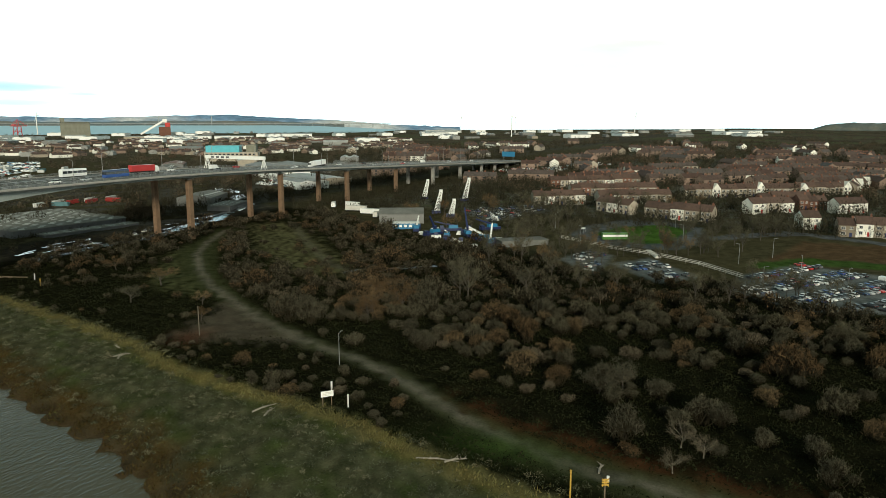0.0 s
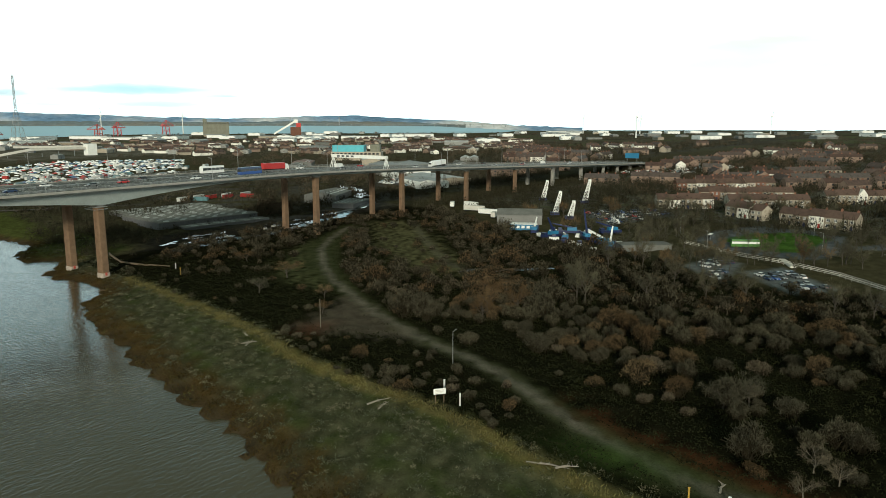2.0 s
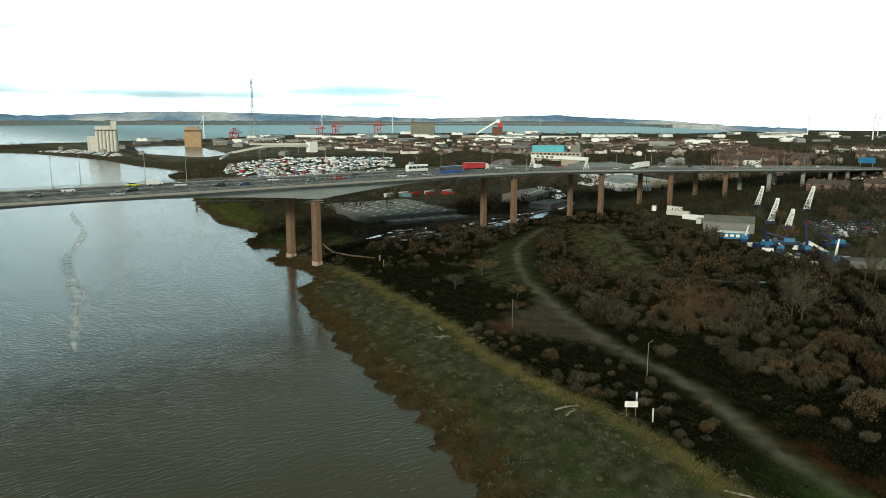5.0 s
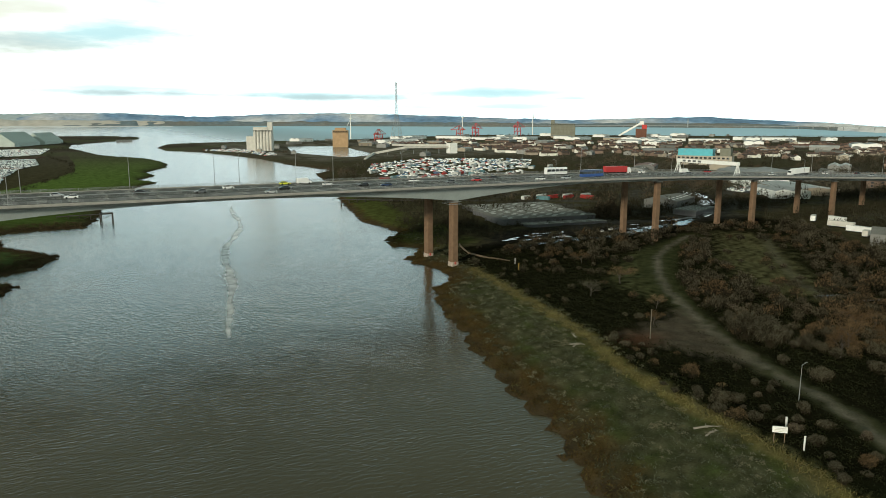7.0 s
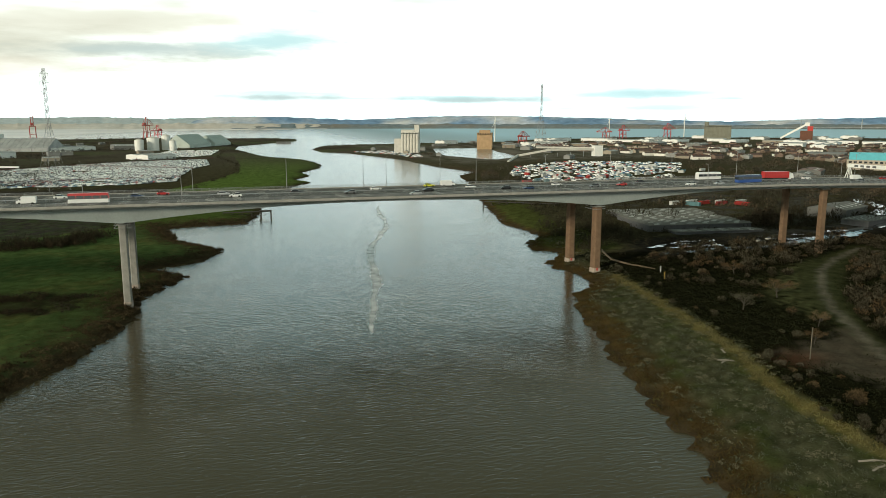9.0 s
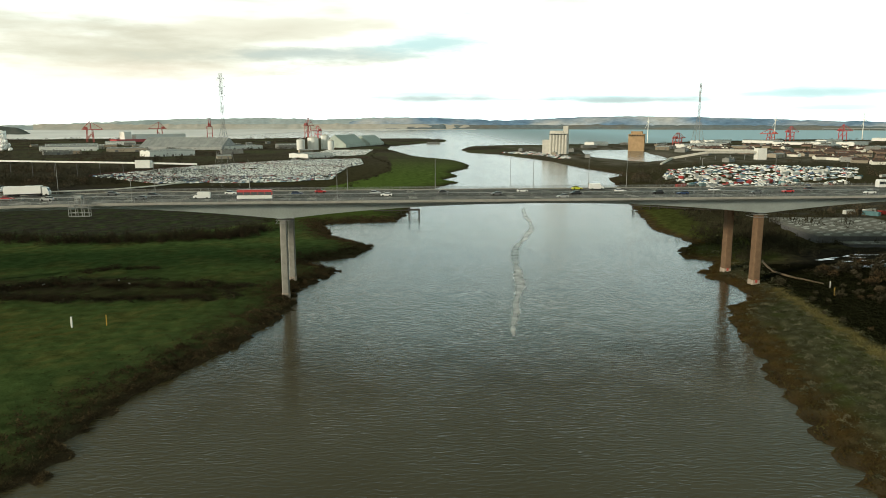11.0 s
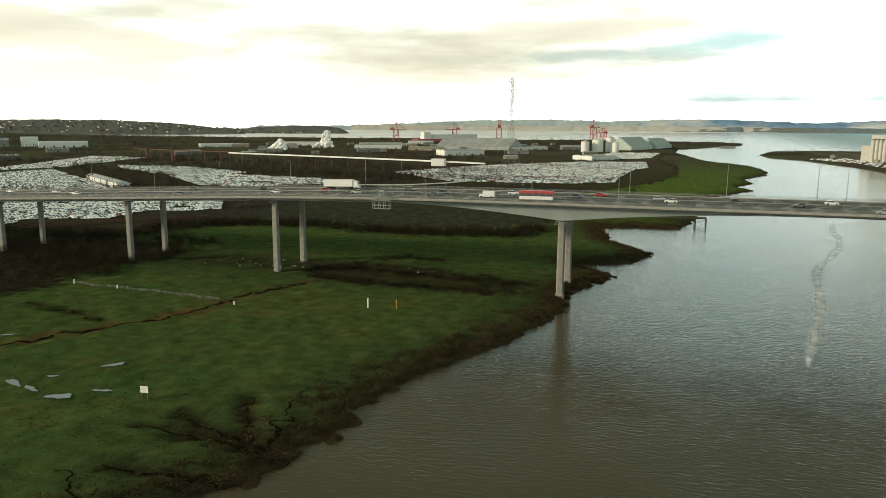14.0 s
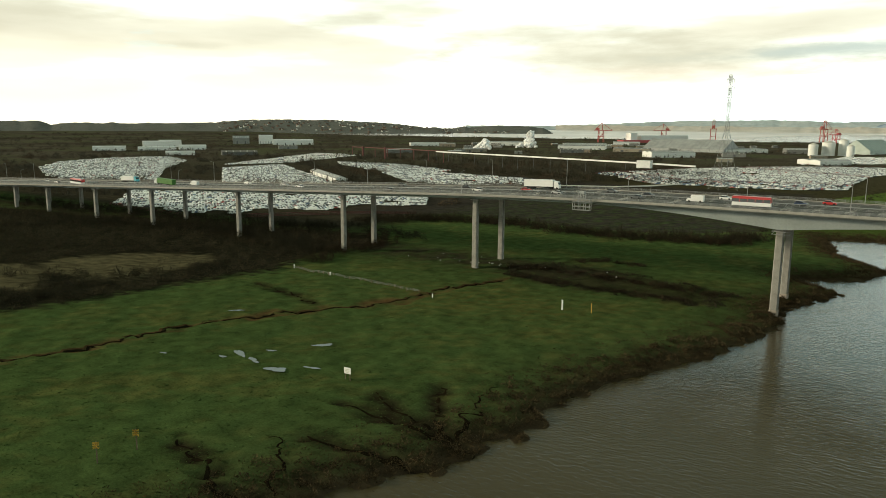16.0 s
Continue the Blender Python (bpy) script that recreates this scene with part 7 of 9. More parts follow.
far_t = [q for q in sp if math.hypot(q[0] + 55, q[1] + 252) >= 1300]
M["wood_rust"] = material("tawny_bare_woodland", (0.110, 0.082, 0.055), 0.95, 12.0, 0.4, island=0.4, second=(0.056, 0.046, 0.032), spec=0.0)


def wood(name, spots, mat, n, label, seed):
    """Leafless crowns: small sprays of twigs round uneven domes, on short stems."""
    r_ = np.random.RandomState(seed)
    S = np.array(spots, float)
    m = len(S)
    c, sc = np.repeat(S[:, :3], n, 0), np.repeat(S[:, [3, 3, 4]], n, 0)
    u = upper(r_, m * n, 0.05)
    f = r_.uniform(0.1, 1.0, (m * n, 1)) ** 0.4 * (1 + 0.25 * np.sin(u[:, :1] * 5 + c[:, :1]) * np.sin(u[:, 1:2] * 5 + c[:, 1:2]))
    V = [flakes(r_, c + u * sc * f, r_.uniform(0.14, 0.30, m * n) * sc[:, 0])]
    V.append(blades(r_, S[:, :3], S[:, :3] + np.stack([0 * S[:, 3], 0 * S[:, 3], S[:, 4] * 0.8], 1), 0.16 * S[:, 3]))
    return tagged(new(name, tri_mesh(name, np.concatenate(V), mat)), label, "trees", kind="stuff")


tawny = lambda q: rough(q[0], q[1], 210, 3) > 0.25
wood("woods", [q for q in near_t if not tawny(q)], M["wood_dark"], 84, "dark leafless trees between the yards and houses", 73)
wood("tawny_woods", [q for q in near_t if tawny(q)], M["wood_rust"], 84, "tawny leafless trees between the yards", 75)
wood("far_woods", [q for q in far_t if not tawny(q)], M["wood_dark"], 30, "dark leafless trees across the flat country", 74)
wood("far_tawny_woods", [q for q in far_t if tawny(q)], M["wood_rust"], 30, "tawny leafless woods across the flat country", 76)
street = []
for i in range(1700):
    az, rg = radians(r7.uniform(-97, -58)), math.exp(r7.uniform(math.log(420), math.log(1500)))
    x, y = -55 - math.sin(az) * rg, -252 + math.cos(az) * rg
    if abs(y - 16) > 32:
        street.append((x, y, ground_z(x, y) - 0.3, r7.uniform(2.0, 4.2), r7.uniform(5.0, 11.0)))
wood("street_trees", street, M["hedge"], 90, "dark leafless garden and street trees among the houses", 78)
wood("willow_thicket", [(236 + dx, 74 + dy, 3.0, 4.0, h_) for dx, dy, h_ in ((0, 0, 12), (-7, 3, 10), (6, -2, 11), (12, 2, 9), (-3, 7, 12), (4, 8, 11), (-12, 6, 7), (17, 6, 7))], M["wood_rust"], 700, "tall rust-brown willow thicket beside the creek", 77)


# ---- bridge furniture ----
def rail(y, z, w, name="rail"):
    s = Shape()
    st = list(range(-708, 709, 12))
    for a, c in zip(st, st[1:]):
        s.bar((a, y, deck_z(a) + z), (c, y, deck_z(c) + z), w)
    return s.ob(name, M["steel"], bridge)


for y in (NEAR + 0.15, FAR - 0.15):
    for z in (0.65, 0.95, 1.25):
        rail(y, z, 0.09)
    s = Shape()
    for x in range(-708, 709, 3):
        s.box(x - 0.06, x + 0.06, y - 0.06, y + 0.06, deck_z(x) + 0.354, deck_z(x) + 1.28)
    s.ob("parapet_post", M["steel"], bridge)["kind"] = "stuff"
for y in (15.2, 16.4):
    rail(y, 0.65, 0.16, "crash_barrier")
s = Shape()
for x in range(-708, 709, 4):
    s.box(x - 0.05, x + 0.05, 15.2, 16.4, deck_z(x), deck_z(x) + 0.62)
s.ob("barrier_post", M["steel"], bridge)["kind"] = "stuff"
for y in (-1.6, 13.9, 17.6, 33.2):
    s = Shape()
    for a in range(-708, 708, 12):
        s.loft([[(a, y - 0.1, deck_z(a) + 0.004), (a, y + 0.1, deck_z(a) + 0.004), (a, y + 0.1, deck_z(a) + 0.02), (a, y - 0.1, deck_z(a) + 0.02)], [(a + 12, y - 0.1, deck_z(a + 12) + 0.004), (a + 12, y + 0.1, deck_z(a + 12) + 0.004), (a + 12, y + 0.1, deck_z(a + 12) + 0.02), (a + 12, y - 0.1, deck_z(a + 12) + 0.02)]])
    s.ob("edge_line", M["line"], bridge)
s = Shape()
for y in (2.2, 6.1, 10.0, 21.5, 25.4, 29.3):
    for x in range(-700, 700, 9):
        s.box(x, x + 3, y - 0.08, y + 0.08, deck_z(x) - 0.02, deck_z(x + 1.5) + 0.03)
s.ob("lane_dash", M["line"], bridge)["kind"] = "stuff"
# drain stains and splice plates on the girder web
s = Shape()
for x in range(-690, 700, 14):
    if abs(x) > 12:
        s.box(x - 0.09, x + 0.09, -1.72, -1.5, deck_z(x) - 1.5, deck_z(x) - 0.55)
s.ob("web_stiffener", M["girder"], bridge)["kind"] = "stuff"
# service walkway under the far girder
for x in (-87, 87):
    s = Shape()
    for y in (-0.5, 6.5):
        s.bar((x - 2.6, y, girder_z(x) - 1.5), (x + 2.6, y, girder_z(x) - 1.5), 0.16)
        s.bar((x - 2.6, y, girder_z(x) - 0.6), (x + 2.6, y, girder_z(x) - 0.6), 0.1)
    for q in (-2.6, 2.6):
        s.bar((x + q, -0.5, girder_z(x) - 1.5), (x + q, 6.5, girder_z(x) - 1.5), 0.16)
        s.bar((x + q, -0.5, girder_z(x) - 0.6), (x + q, 6.5, girder_z(x) - 0.6), 0.1)
    s.ob("access_platform", M["steel"], bridge)


def lamp_post(h, label, reach):
    e = thing("lamp_post", 0, 0, 0, label, "lamp post", "bridge lamp posts")
    Shape().tube(0, 0, 0, h, 0.13, 0.07, 6).ob("column", M["pylon_steel"], e)
    Shape().bar((0, 0, h - 0.1), (0, reach, h + 0.35), 0.09).ob("bracket", M["pylon_steel"], e)
    Shape().box(-0.16, 0.16, reach - 0.2 if reach > 0 else reach - 0.5, reach + 0.5 if reach > 0 else reach + 0.2, h + 0.28, h + 0.45).ob("lantern", M["metal_wall"], e)
    return e


far_post, near_post = lamp_post(12.0, "tall thin grey lamp post on the bridge deck", -1.8), lamp_post(9.0, "thin grey lamp post at the bridge parapet", 1.5)
for k, x in enumerate((-640, -600, -560, -520, -480, -440, -400, -360, -320, -284, -248, -212, -176, -140, -104, -66, -31, -0.5, 9, 32, 48, 80, 112, 144, 180, 216, 252, 288, 326, 364, 402, 440, 478, 516, 554, 592)):
    m = pose(x, FAR - 0.9, deck_z(x))
    put(k == 0, far_post, m)
for k, x in enumerate((-620, -540, -460, -380, -300, -204, -136, -68, 66, 134, 202, 300, 380, 460, 540)):
    m = pose(x, NEAR + 0.75, deck_z(x))
    put(k == 0, near_post, m)

# sign gantry with lattice legs
gz = deck_z(248)
e = thing("sign_gantry", 248, 0, gz, "white motorway sign gantry on splayed lattice legs", "sign gantry")
Shape().box(-0.9, 0.9, NEAR + 0.6, FAR - 0.6, 5.4, 7.2).ob("beam", M["white"], e)
for y in (NEAR + 1.2, FAR - 1.2):
    s = Shape()
    for q in (-2.6, -0.9, 0.9, 2.6):
        s.bar((q, y, 0), (q * 0.2, y, 5.4), 0.28)
    s.bar((-1.6, y, 2.0), (1.6, y, 2.0), 0.18)
    s.ob("leg", M["white"], e)
for y in (20, 23.5, 27, 30.5):
    Shape().box(-1.05, -0.91, y - 1.0, y + 1.0, 5.8, 6.8).ob("signal_panel", M["slate"], e)

# travelling inspection cradle
e = thing("inspection_gantry", -152, NEAR - 1.0, deck_z(-152), "grey steel inspection cradle hung on the deck edge", "access gantry")
s = Shape()
for x in (-2.1, 2.1):
    s.bar((x, 0.2, -0.45), (x, 2.2, -0.45), 0.2)
for x in (-3.2, -1.0, 1.0, 3.2):
    for y in (-1.4, 0.4):
        s.bar((x, y, -3.6), (x, y, 3.2 if abs(x) < 2 else 0.4), 0.2)
for z in (-3.6, -2.4, -0.6, 0.4):
    for y in (-1.4, 0.4):
        s.bar((-3.2, y, z), (3.2, y, z), 0.16)
    for x in (-3.2, 3.2):
        s.bar((x, -1.4, z), (x, 0.4, z), 0.16)
s.ob("frame", M["steel"], e)
Shape().box(-3.2, 3.2, -1.4, 0.4, -3.75, -3.62).ob("platform", M["metal_wall"], e)
Shape().box(-1.0, 1.0, -1.35, 0.3, 2.4, 3.2).ob("winch_house", M["metal_roof"], e)


# ---- vehicles ----
PAINT = {"white": (0.75, 0.75, 0.74), "silver": (0.42, 0.43, 0.44), "black": (0.02, 0.02, 0.022), "grey": (0.12, 0.125, 0.13), "blue": (0.03, 0.08, 0.28), "red": (0.42, 0.03, 0.03), "yellow": (0.60, 0.62, 0.05), "dark_blue": (0.02, 0.04, 0.10)}
for k, c in PAINT.items():
    M["car_" + k] = material(k + "_car_paint", c, 0.28, 2.0, 0.06, spec=0.5)


def wheels(e, spots, r=0.33, w=0.22):
    for x, y in spots:
        s = Shape()
        n = 12
        ring = lambda yy, rr: [(x + rr * math.cos(2 * math.pi * i / n), yy, r + rr * math.sin(2 * math.pi * i / n)) for i in range(n)]
        s.loft([ring(y - w / 2, r), ring(y + w / 2, r)])
        s.ob("wheel", M["rubber"], e)


def car(colour, estate=False, group="cars on the bridge"):
    """A hatchback or saloon that points along +x."""
    e = thing("car", 0, 0, 0, ("estate " if estate else "") + colour.replace("_", " ") + " hatchback car standing on asphalt", "car", group)
    mat = M["car_" + colour]
    L, W = 2.15, 0.88
    prof = [(-L, 0.45, 0.80), (-L + 0.12, 0.24, 0.92), (-1.2, 0.2, 0.95), (0.75, 0.2, 0.95), (1.7, 0.22, 0.80), (L - 0.05, 0.28, 0.66), (L, 0.42, 0.55)]
    ring = lambda x, z0, z1: [(x, -W + 0.05, z0), (x, W - 0.05, z0), (x, W, (z0 + z1) / 2), (x, W - 0.08, z1), (x, -W + 0.08, z1), (x, -W, (z0 + z1) / 2)]
    Shape().loft([ring(*p) for p in prof]).ob("body", mat, e)
    back = -2.0 if estate else -1.75
    lo, hi = [(back, 0.93), (0.95, 0.93)], [(back + 0.35, 1.42), (0.15, 1.42)]
    sq = lambda x0, x1, w, z: [(x0, -w, z), (x1, -w, z), (x1, w, z), (x0, w, z)]
    Shape().loft([sq(lo[0][0], lo[1][0], W - 0.1, 0.93), sq(hi[0][0], hi[1][0], W - 0.26, 1.40)]).ob("glazing", M["glass_dark"], e)
    Shape().loft([sq(hi[0][0] - 0.03, hi[1][0] + 0.03, W - 0.24, 1.404), sq(hi[0][0] + 0.1, hi[1][0] - 0.1, W - 0.32, 1.47)]).ob("roof", mat, e)
    wheels(e, [(-1.3, -W + 0.08), (-1.3, W - 0.08), (1.35, -W + 0.08), (1.35, W - 0.08)])
    for y in (-0.6, 0.6):
        Shape().box(L - 0.1, L + 0.02, y - 0.17, y + 0.17, 0.52, 0.64).ob("headlight", M["white"], e)
        Shape().box(-L - 0.02, -L + 0.1, y - 0.14, y + 0.14, 0.68, 0.82).ob("tail_light", M["red_paint"], e)
    return e


def van(colour="white"):
    e = thing("van", 0, 0, 0, colour + " panel van on the bridge carriageway", "van", "vans on the bridge")
    s = Shape()
    ring = lambda x, z0, z1, w: [(x, -w, z0), (x, w, z0), (x, w, z1 - 0.15), (x, w - 0.15, z1), (x, -w + 0.15, z1), (x, -w, z1 - 0.15)]
    s.loft([ring(-2.9, 0.4, 2.45, 0.98), ring(1.3, 0.35, 2.5, 1.0), ring(2.05, 0.35, 1.5, 0.98), ring(2.9, 0.4, 1.05, 0.9)])
    s.ob("body", M["car_" + colour], e)
    Shape().loft([[(1.42, -0.99, 1.42), (2.04, -0.99, 1.42), (1.42, -0.99, 2.1)], [(1.42, 1.0, 1.42), (2.04, 1.0, 1.42), (1.42, 1.0, 2.1)]]).ob("cab_windows", M["glass_dark"], e)
    wheels(e, [(-1.9, -0.9), (-1.9, 0.9), (1.9, -0.9), (1.9, 0.9)], 0.36)
    return e


def lorry(trailer, cab, label):
    """An articulated lorry that points along +x."""
    e = thing("lorry", 0, 0, 0, label, "lorry", "lorries on the bridge")
    Shape().box(-8.2, 5.2, -1.25, 1.25, 1.15, 4.0).ob("trailer", trailer, e)
    s = Shape()
    ring = lambda x, z0, z1, w: [(x, -w, z0), (x, w, z0), (x, w, z1 - 0.2), (x, w - 0.2, z1), (x, -w + 0.2, z1), (x, -w, z1 - 0.2)]
    s.loft([ring(5.7, 0.6, 3.6, 1.2), ring(7.3, 0.5, 3.3, 1.2), ring(7.9, 0.5, 1.9, 1.18)])
    s.ob("cab", cab, e)
    Shape().loft([[(7.42, -1.05, 2.1), (7.42, 1.05, 2.1), (7.42, 1.05, 3.0), (7.42, -1.05, 3.0)], [(7.88, -1.05, 2.05), (7.88, 1.05, 2.05), (7.50, 1.05, 3.0), (7.50, -1.05, 3.0)]]).ob("windscreen", M["glass_dark"], e)
    Shape().box(-8.0, 6.6, -0.5, 0.5, 0.7, 1.14).ob("chassis", M["rubber"], e)
    wheels(e, [(x, y) for x in (-6.6, -5.3, -4.0, 4.2, 7.0) for y in (-1.05, 1.05)], 0.5, 0.35)
    return e


def coach(body, skirt, label, name="coach", double=False):
    """A coach or bus that points along +x."""
    e = thing(name, 0, 0, 0, label, "coach", "buses and coaches")
    h = 3.5
    Shape().box(-6, 6, -1.25, 1.25, 0.35, 1.6).ob("lower_body", skirt, e)
    Shape().box(-6, 6, -1.22, 1.22, 1.604, 2.7, inset=0.04).ob("window_band", M["glass_dark"], e)
    Shape().box(-6, 6, -1.24, 1.24, 2.704, h, inset=0.12).ob("roof", body, e)
    s = Shape()
    for x in (-5.96, -3.6, -1.2, 1.2, 3.6):
        s.box(x - 0.06, x + 0.06, -1.25, 1.25, 1.604, 2.7)
    s.ob("pillar", body, e)
    wheels(e, [(x, y) for x in (-4.0, -2.7, 4.0) for y in (-1.08, 1.08)], 0.5, 0.3)
    return e


MODELS = {k: car(k) for k in ("white", "silver", "black", "grey", "blue", "red", "yellow")}
MODELS["estate"] = car("dark_blue", True)
MODELS["van"] = van()
MODELS["lorry_white"] = lorry(M["car_white"], M["car_white"], "white articulated lorry with a long box trailer")
MODELS["lorry_red"] = lorry(M["car_red"], M["car_white"], "articulated lorry with a red curtain-sided trailer")
MODELS["lorry_teal"] = lorry(M["car_white"], M["cyan_paint"], "white box trailer behind a turquoise tractor unit")
MODELS["tanker"] = lorry(M["green_paint"], M["car_white"], "articulated lorry with a green trailer")
MODELS["coach_red"] = coach(M["car_red"], M["car_white"], "red and white long-distance coach")
MODELS["coach_blue"] = coach(M["car_dark_blue"], M["car_blue"], "dark blue long-distance coach with black windows")
MODELS["bus_white"] = coach(M["car_white"], M["car_white"], "plain white single-deck coach on the bridge")
seen_models = set()


def drive(kind, x, y, turn, z=None):
    m = pose(x, y, deck_z(x) + 0.02 if z is None else z, 0, math.degrees(math.atan((deck_z(x - 2) - deck_z(x + 2)) / 4)) if z is None else 0, turn)
    o = put(kind not in seen_models, MODELS[kind], m)
    seen_models.add(kind)
    return o


# eastbound (+x) on the far carriageway, westbound on the near one
ON_BRIDGE = [("van", -116, 8), ("coach_red", -97, 4.1), ("silver", -55, 19.6), ("white", -51, 11.9), ("black", -29, 19.6), ("grey", -10, 11.9), ("silver", 12, 0.3), ("yellow", 26, 31.2), ("white", 40, 19.6), ("black", 52, 11.9), ("estate", 60, 8.0), ("white", 78, 19.6), ("grey", 89, 8.0), ("red", 104, 11.9), ("black", 118, 19.6), ("white", 132, 4.1), ("coach_blue", 164, 8.0), ("lorry_red", 190, 19.6), ("bus_white", 158, 27.3), ("grey", -259, 31.2), ("black", -218, 23.4), ("white", -206, 11.9), ("lorry_white", -185, 31.2), ("red", -187, 19.6), ("silver", -170, 11.9), ("grey", -153, 27.3), ("grey", -137, 8.0), ("black", -136, 19.6), ("white", -109, 23.4), ("estate", -84, 19.6), ("van", 34, 31.2), ("lorry_teal", -470, 27.3), ("coach_red", -490, 4.1), ("tanker", -409, 8.0), ("van", -388, 11.9), ("white", -308, 11.9), ("grey", -247, 4.1), ("silver", -330, 23.4), ("white", -362, 27.3), ("grey", 226, 8.0), ("silver", 146, 4.1), ("white", 210, 23.4), ("van", 236, 19.6), ("red", 262, 27.3), ("white", 290, 8.0), ("lorry_white", 318, 11.9), ("grey", 331, 23.4), ("white", 366, 27.3), ("silver", 382, 8.0), ("black", 405, 31.2), ("red", 430, 11.9), ("white", 460, 27.3), ("van", 480, 19.6), ("silver", 505, 8.0), ("white", 540, 23.4), ("grey", 575, 11.9), ("white", 600, 27.3), ("black", 20, 11.9), ("white", -430, 19.6), ("grey", -520, 8.0), ("silver", -560, 23.4), ("red", -76, 27.3), ("white", 2, 23.4)]
for kind, x, y in ON_BRIDGE:
    drive(kind, x, y, 0 if y > 16 else 180)

# the visitors' car parks on the eastern shore
r8 = np.random.RandomState(81)


def parked(poly, heading, pitch, aisle, group, fill=0.85, limit=400):
    c, s = math.cos(radians(heading)), math.sin(radians(heading))
    px, py = np.array(poly, float).T
    u, v = px * c + py * s, -px * s + py * c
    n = 0
    vv, k = v.min() + 2.5, 0
    while vv < v.max():
        for uu in np.arange(u.min(), u.max(), pitch):
            x, y = uu * c - vv * s, uu * s + vv * c
            if n < limit and inside(poly, np.array([x]), np.array([y]))[0] and r8.rand() < fill:
                kind = str(r8.choice(["white", "silver", "black", "grey", "blue", "red", "estate", "white", "grey", "van"], p=[0.17, 0.17, 0.15, 0.14, 0.10, 0.06, 0.08, 0.05, 0.06, 0.02]))
                o = drive(kind, x, y, heading + 90 + (180 if r8.rand() < 0.5 else 0) + r8.uniform(-3, 3), ground_z(x, y) + 0.03)
                o["group"] = group
                n += 1
        vv += 5.2 if k % 2 == 0 else 5.2 + aisle
        k += 1


parked([(201, -242), (226, -246), (252, -263), (238, -292), (191, -288), (183, -260)], -38, 2.7, 6, "cars in the large car park", 0.85, 120)
parked([(224, -176), (246, -180), (240, -188), (206, -190)], -25, 2.7, 5, "cars in the small car park", 0.8, 26)
parked([(226, -197), (240, -206), (216, -226), (204, -216)], -45, 2.7, 5, "cars under the trees", 0.8, 30)
parked([(330, -86), (372, -110), (350, -128), (300, -112)], -35, 2.7, 5, "cars in the depot yard", 0.9, 62)


# ---- the new-car compounds: past counting ----
def lot_mesh(name, poly, heading, label, seed, pitch=2.15, deep=4.8, aisle=6.0, every=5, fill=0.97, dark=0.25, slope=None):
    """Rows of closely parked cars, one object: each car one closed shell with a dark band of windows."""
    rr = np.random.RandomState(seed)
    c, s = math.cos(radians(heading)), math.sin(radians(heading))
    px, py = np.array(poly, float).T
    u, v = px * c + py * s, -px * s + py * c
    U, Vv, k, vv = [], [], 0, v.min()
    while vv < v.max():
        uu = np.arange(u.min(), u.max(), pitch)
        U.append(uu), Vv.append(np.full(len(uu), vv))
        k += 1
        vv += deep + (aisle if k % every == 0 else 0)
    U, Vv = np.concatenate(U), np.concatenate(Vv)
    X, Y = U * c - Vv * s, U * s + Vv * c
    ok = inside(poly, X, Y) & (rr.rand(len(X)) < fill) & (rough(X, Y, 70, 3) > -1.25)
    X, Y = X[ok], Y[ok]
    Z = lay(X, Y)[0]
    n = len(X)
    ring = lambda x0, x1, w, z: [(x0, -w, z), (x1, -w, z), (x1, w, z), (x0, w, z)]
    base = np.array(ring(-2.1, 2.1, 0.85, 0.25) + ring(-2.15, 2.05, 0.9, 0.85) + ring(-1.9, 0.9, 0.8, 0.95) + ring(-1.5, 0.15, 0.65, 1.45))
    faces = [(4 * r + i, 4 * r + (i + 1) % 4, 4 * r + 4 + (i + 1) % 4, 4 * r + 4 + i) for r in range(3) for i in range(4)] + [(12, 13, 14, 15)]
    mi = [0] * 8 + [0, 1, 0, 0] + [0]
    ang = np.radians(heading + 90) + (rr.rand(n) < 0.5) * math.pi
    size = rr.choice([1.0, 1.0, 1.0, 1.12], n)
    ca_, sa_ = np.cos(ang)[:, None], np.sin(ang)[:, None]
    bx, by, bz = base[None, :, 0] * size[:, None], base[None, :, 1], base[None, :, 2] * size[:, None]
    V = np.stack([X[:, None] + bx * ca_ - by * sa_, Y[:, None] + bx * sa_ + by * ca_, Z[:, None] + bz], -1).reshape(-1, 3)
    F = (np.array(faces)[None] + 16 * np.arange(n)[:, None, None]).reshape(-1, 4)
    me = bpy.data.meshes.new(name)
    me.vertices.add(len(V))
    me.vertices.foreach_set("co", V.astype(np.float32).ravel())
    me.loops.add(F.size)
    me.loops.foreach_set("vertex_index", F.astype(np.int32).ravel())
    me.polygons.add(len(F))
    me.polygons.foreach_set("loop_start", np.arange(0, F.size, 4, dtype=np.int32))
    me.materials.append(M["fleet"] if dark < 0.3 else M["fleet_mixed"])
    me.materials.append(M["glass_dark"])
    me.polygons.foreach_set("material_index", np.tile(mi, n).astype(np.int32))
    me.update()
    return tagged(new(name, me), label, "parked cars", kind="stuff")


def fleet(name, stops):
    m = bpy.data.materials.new(name)
    m.use_nodes = True
    n, l = m.node_tree.nodes, m.node_tree.links
    g_ = n.new("ShaderNodeNewGeometry")
    r_ = n.new("ShaderNodeValToRGB")
    r_.color_ramp.interpolation = "CONSTANT"
    el = r_.color_ramp.elements
    while len(el) < len(stops):
        el.new(0.5)
    for e_, (p_, c_) in zip(el, stops):
        e_.position, e_.color = p_, (*c_, 1)
    l.new(g_.outputs["Random Per Island"], r_.inputs["Fac"])
    l.new(r_.outputs["Color"], n["Principled BSDF"].inputs["Base Color"])
    n["Principled BSDF"].inputs["Roughness"].default_value = 0.3
    return m


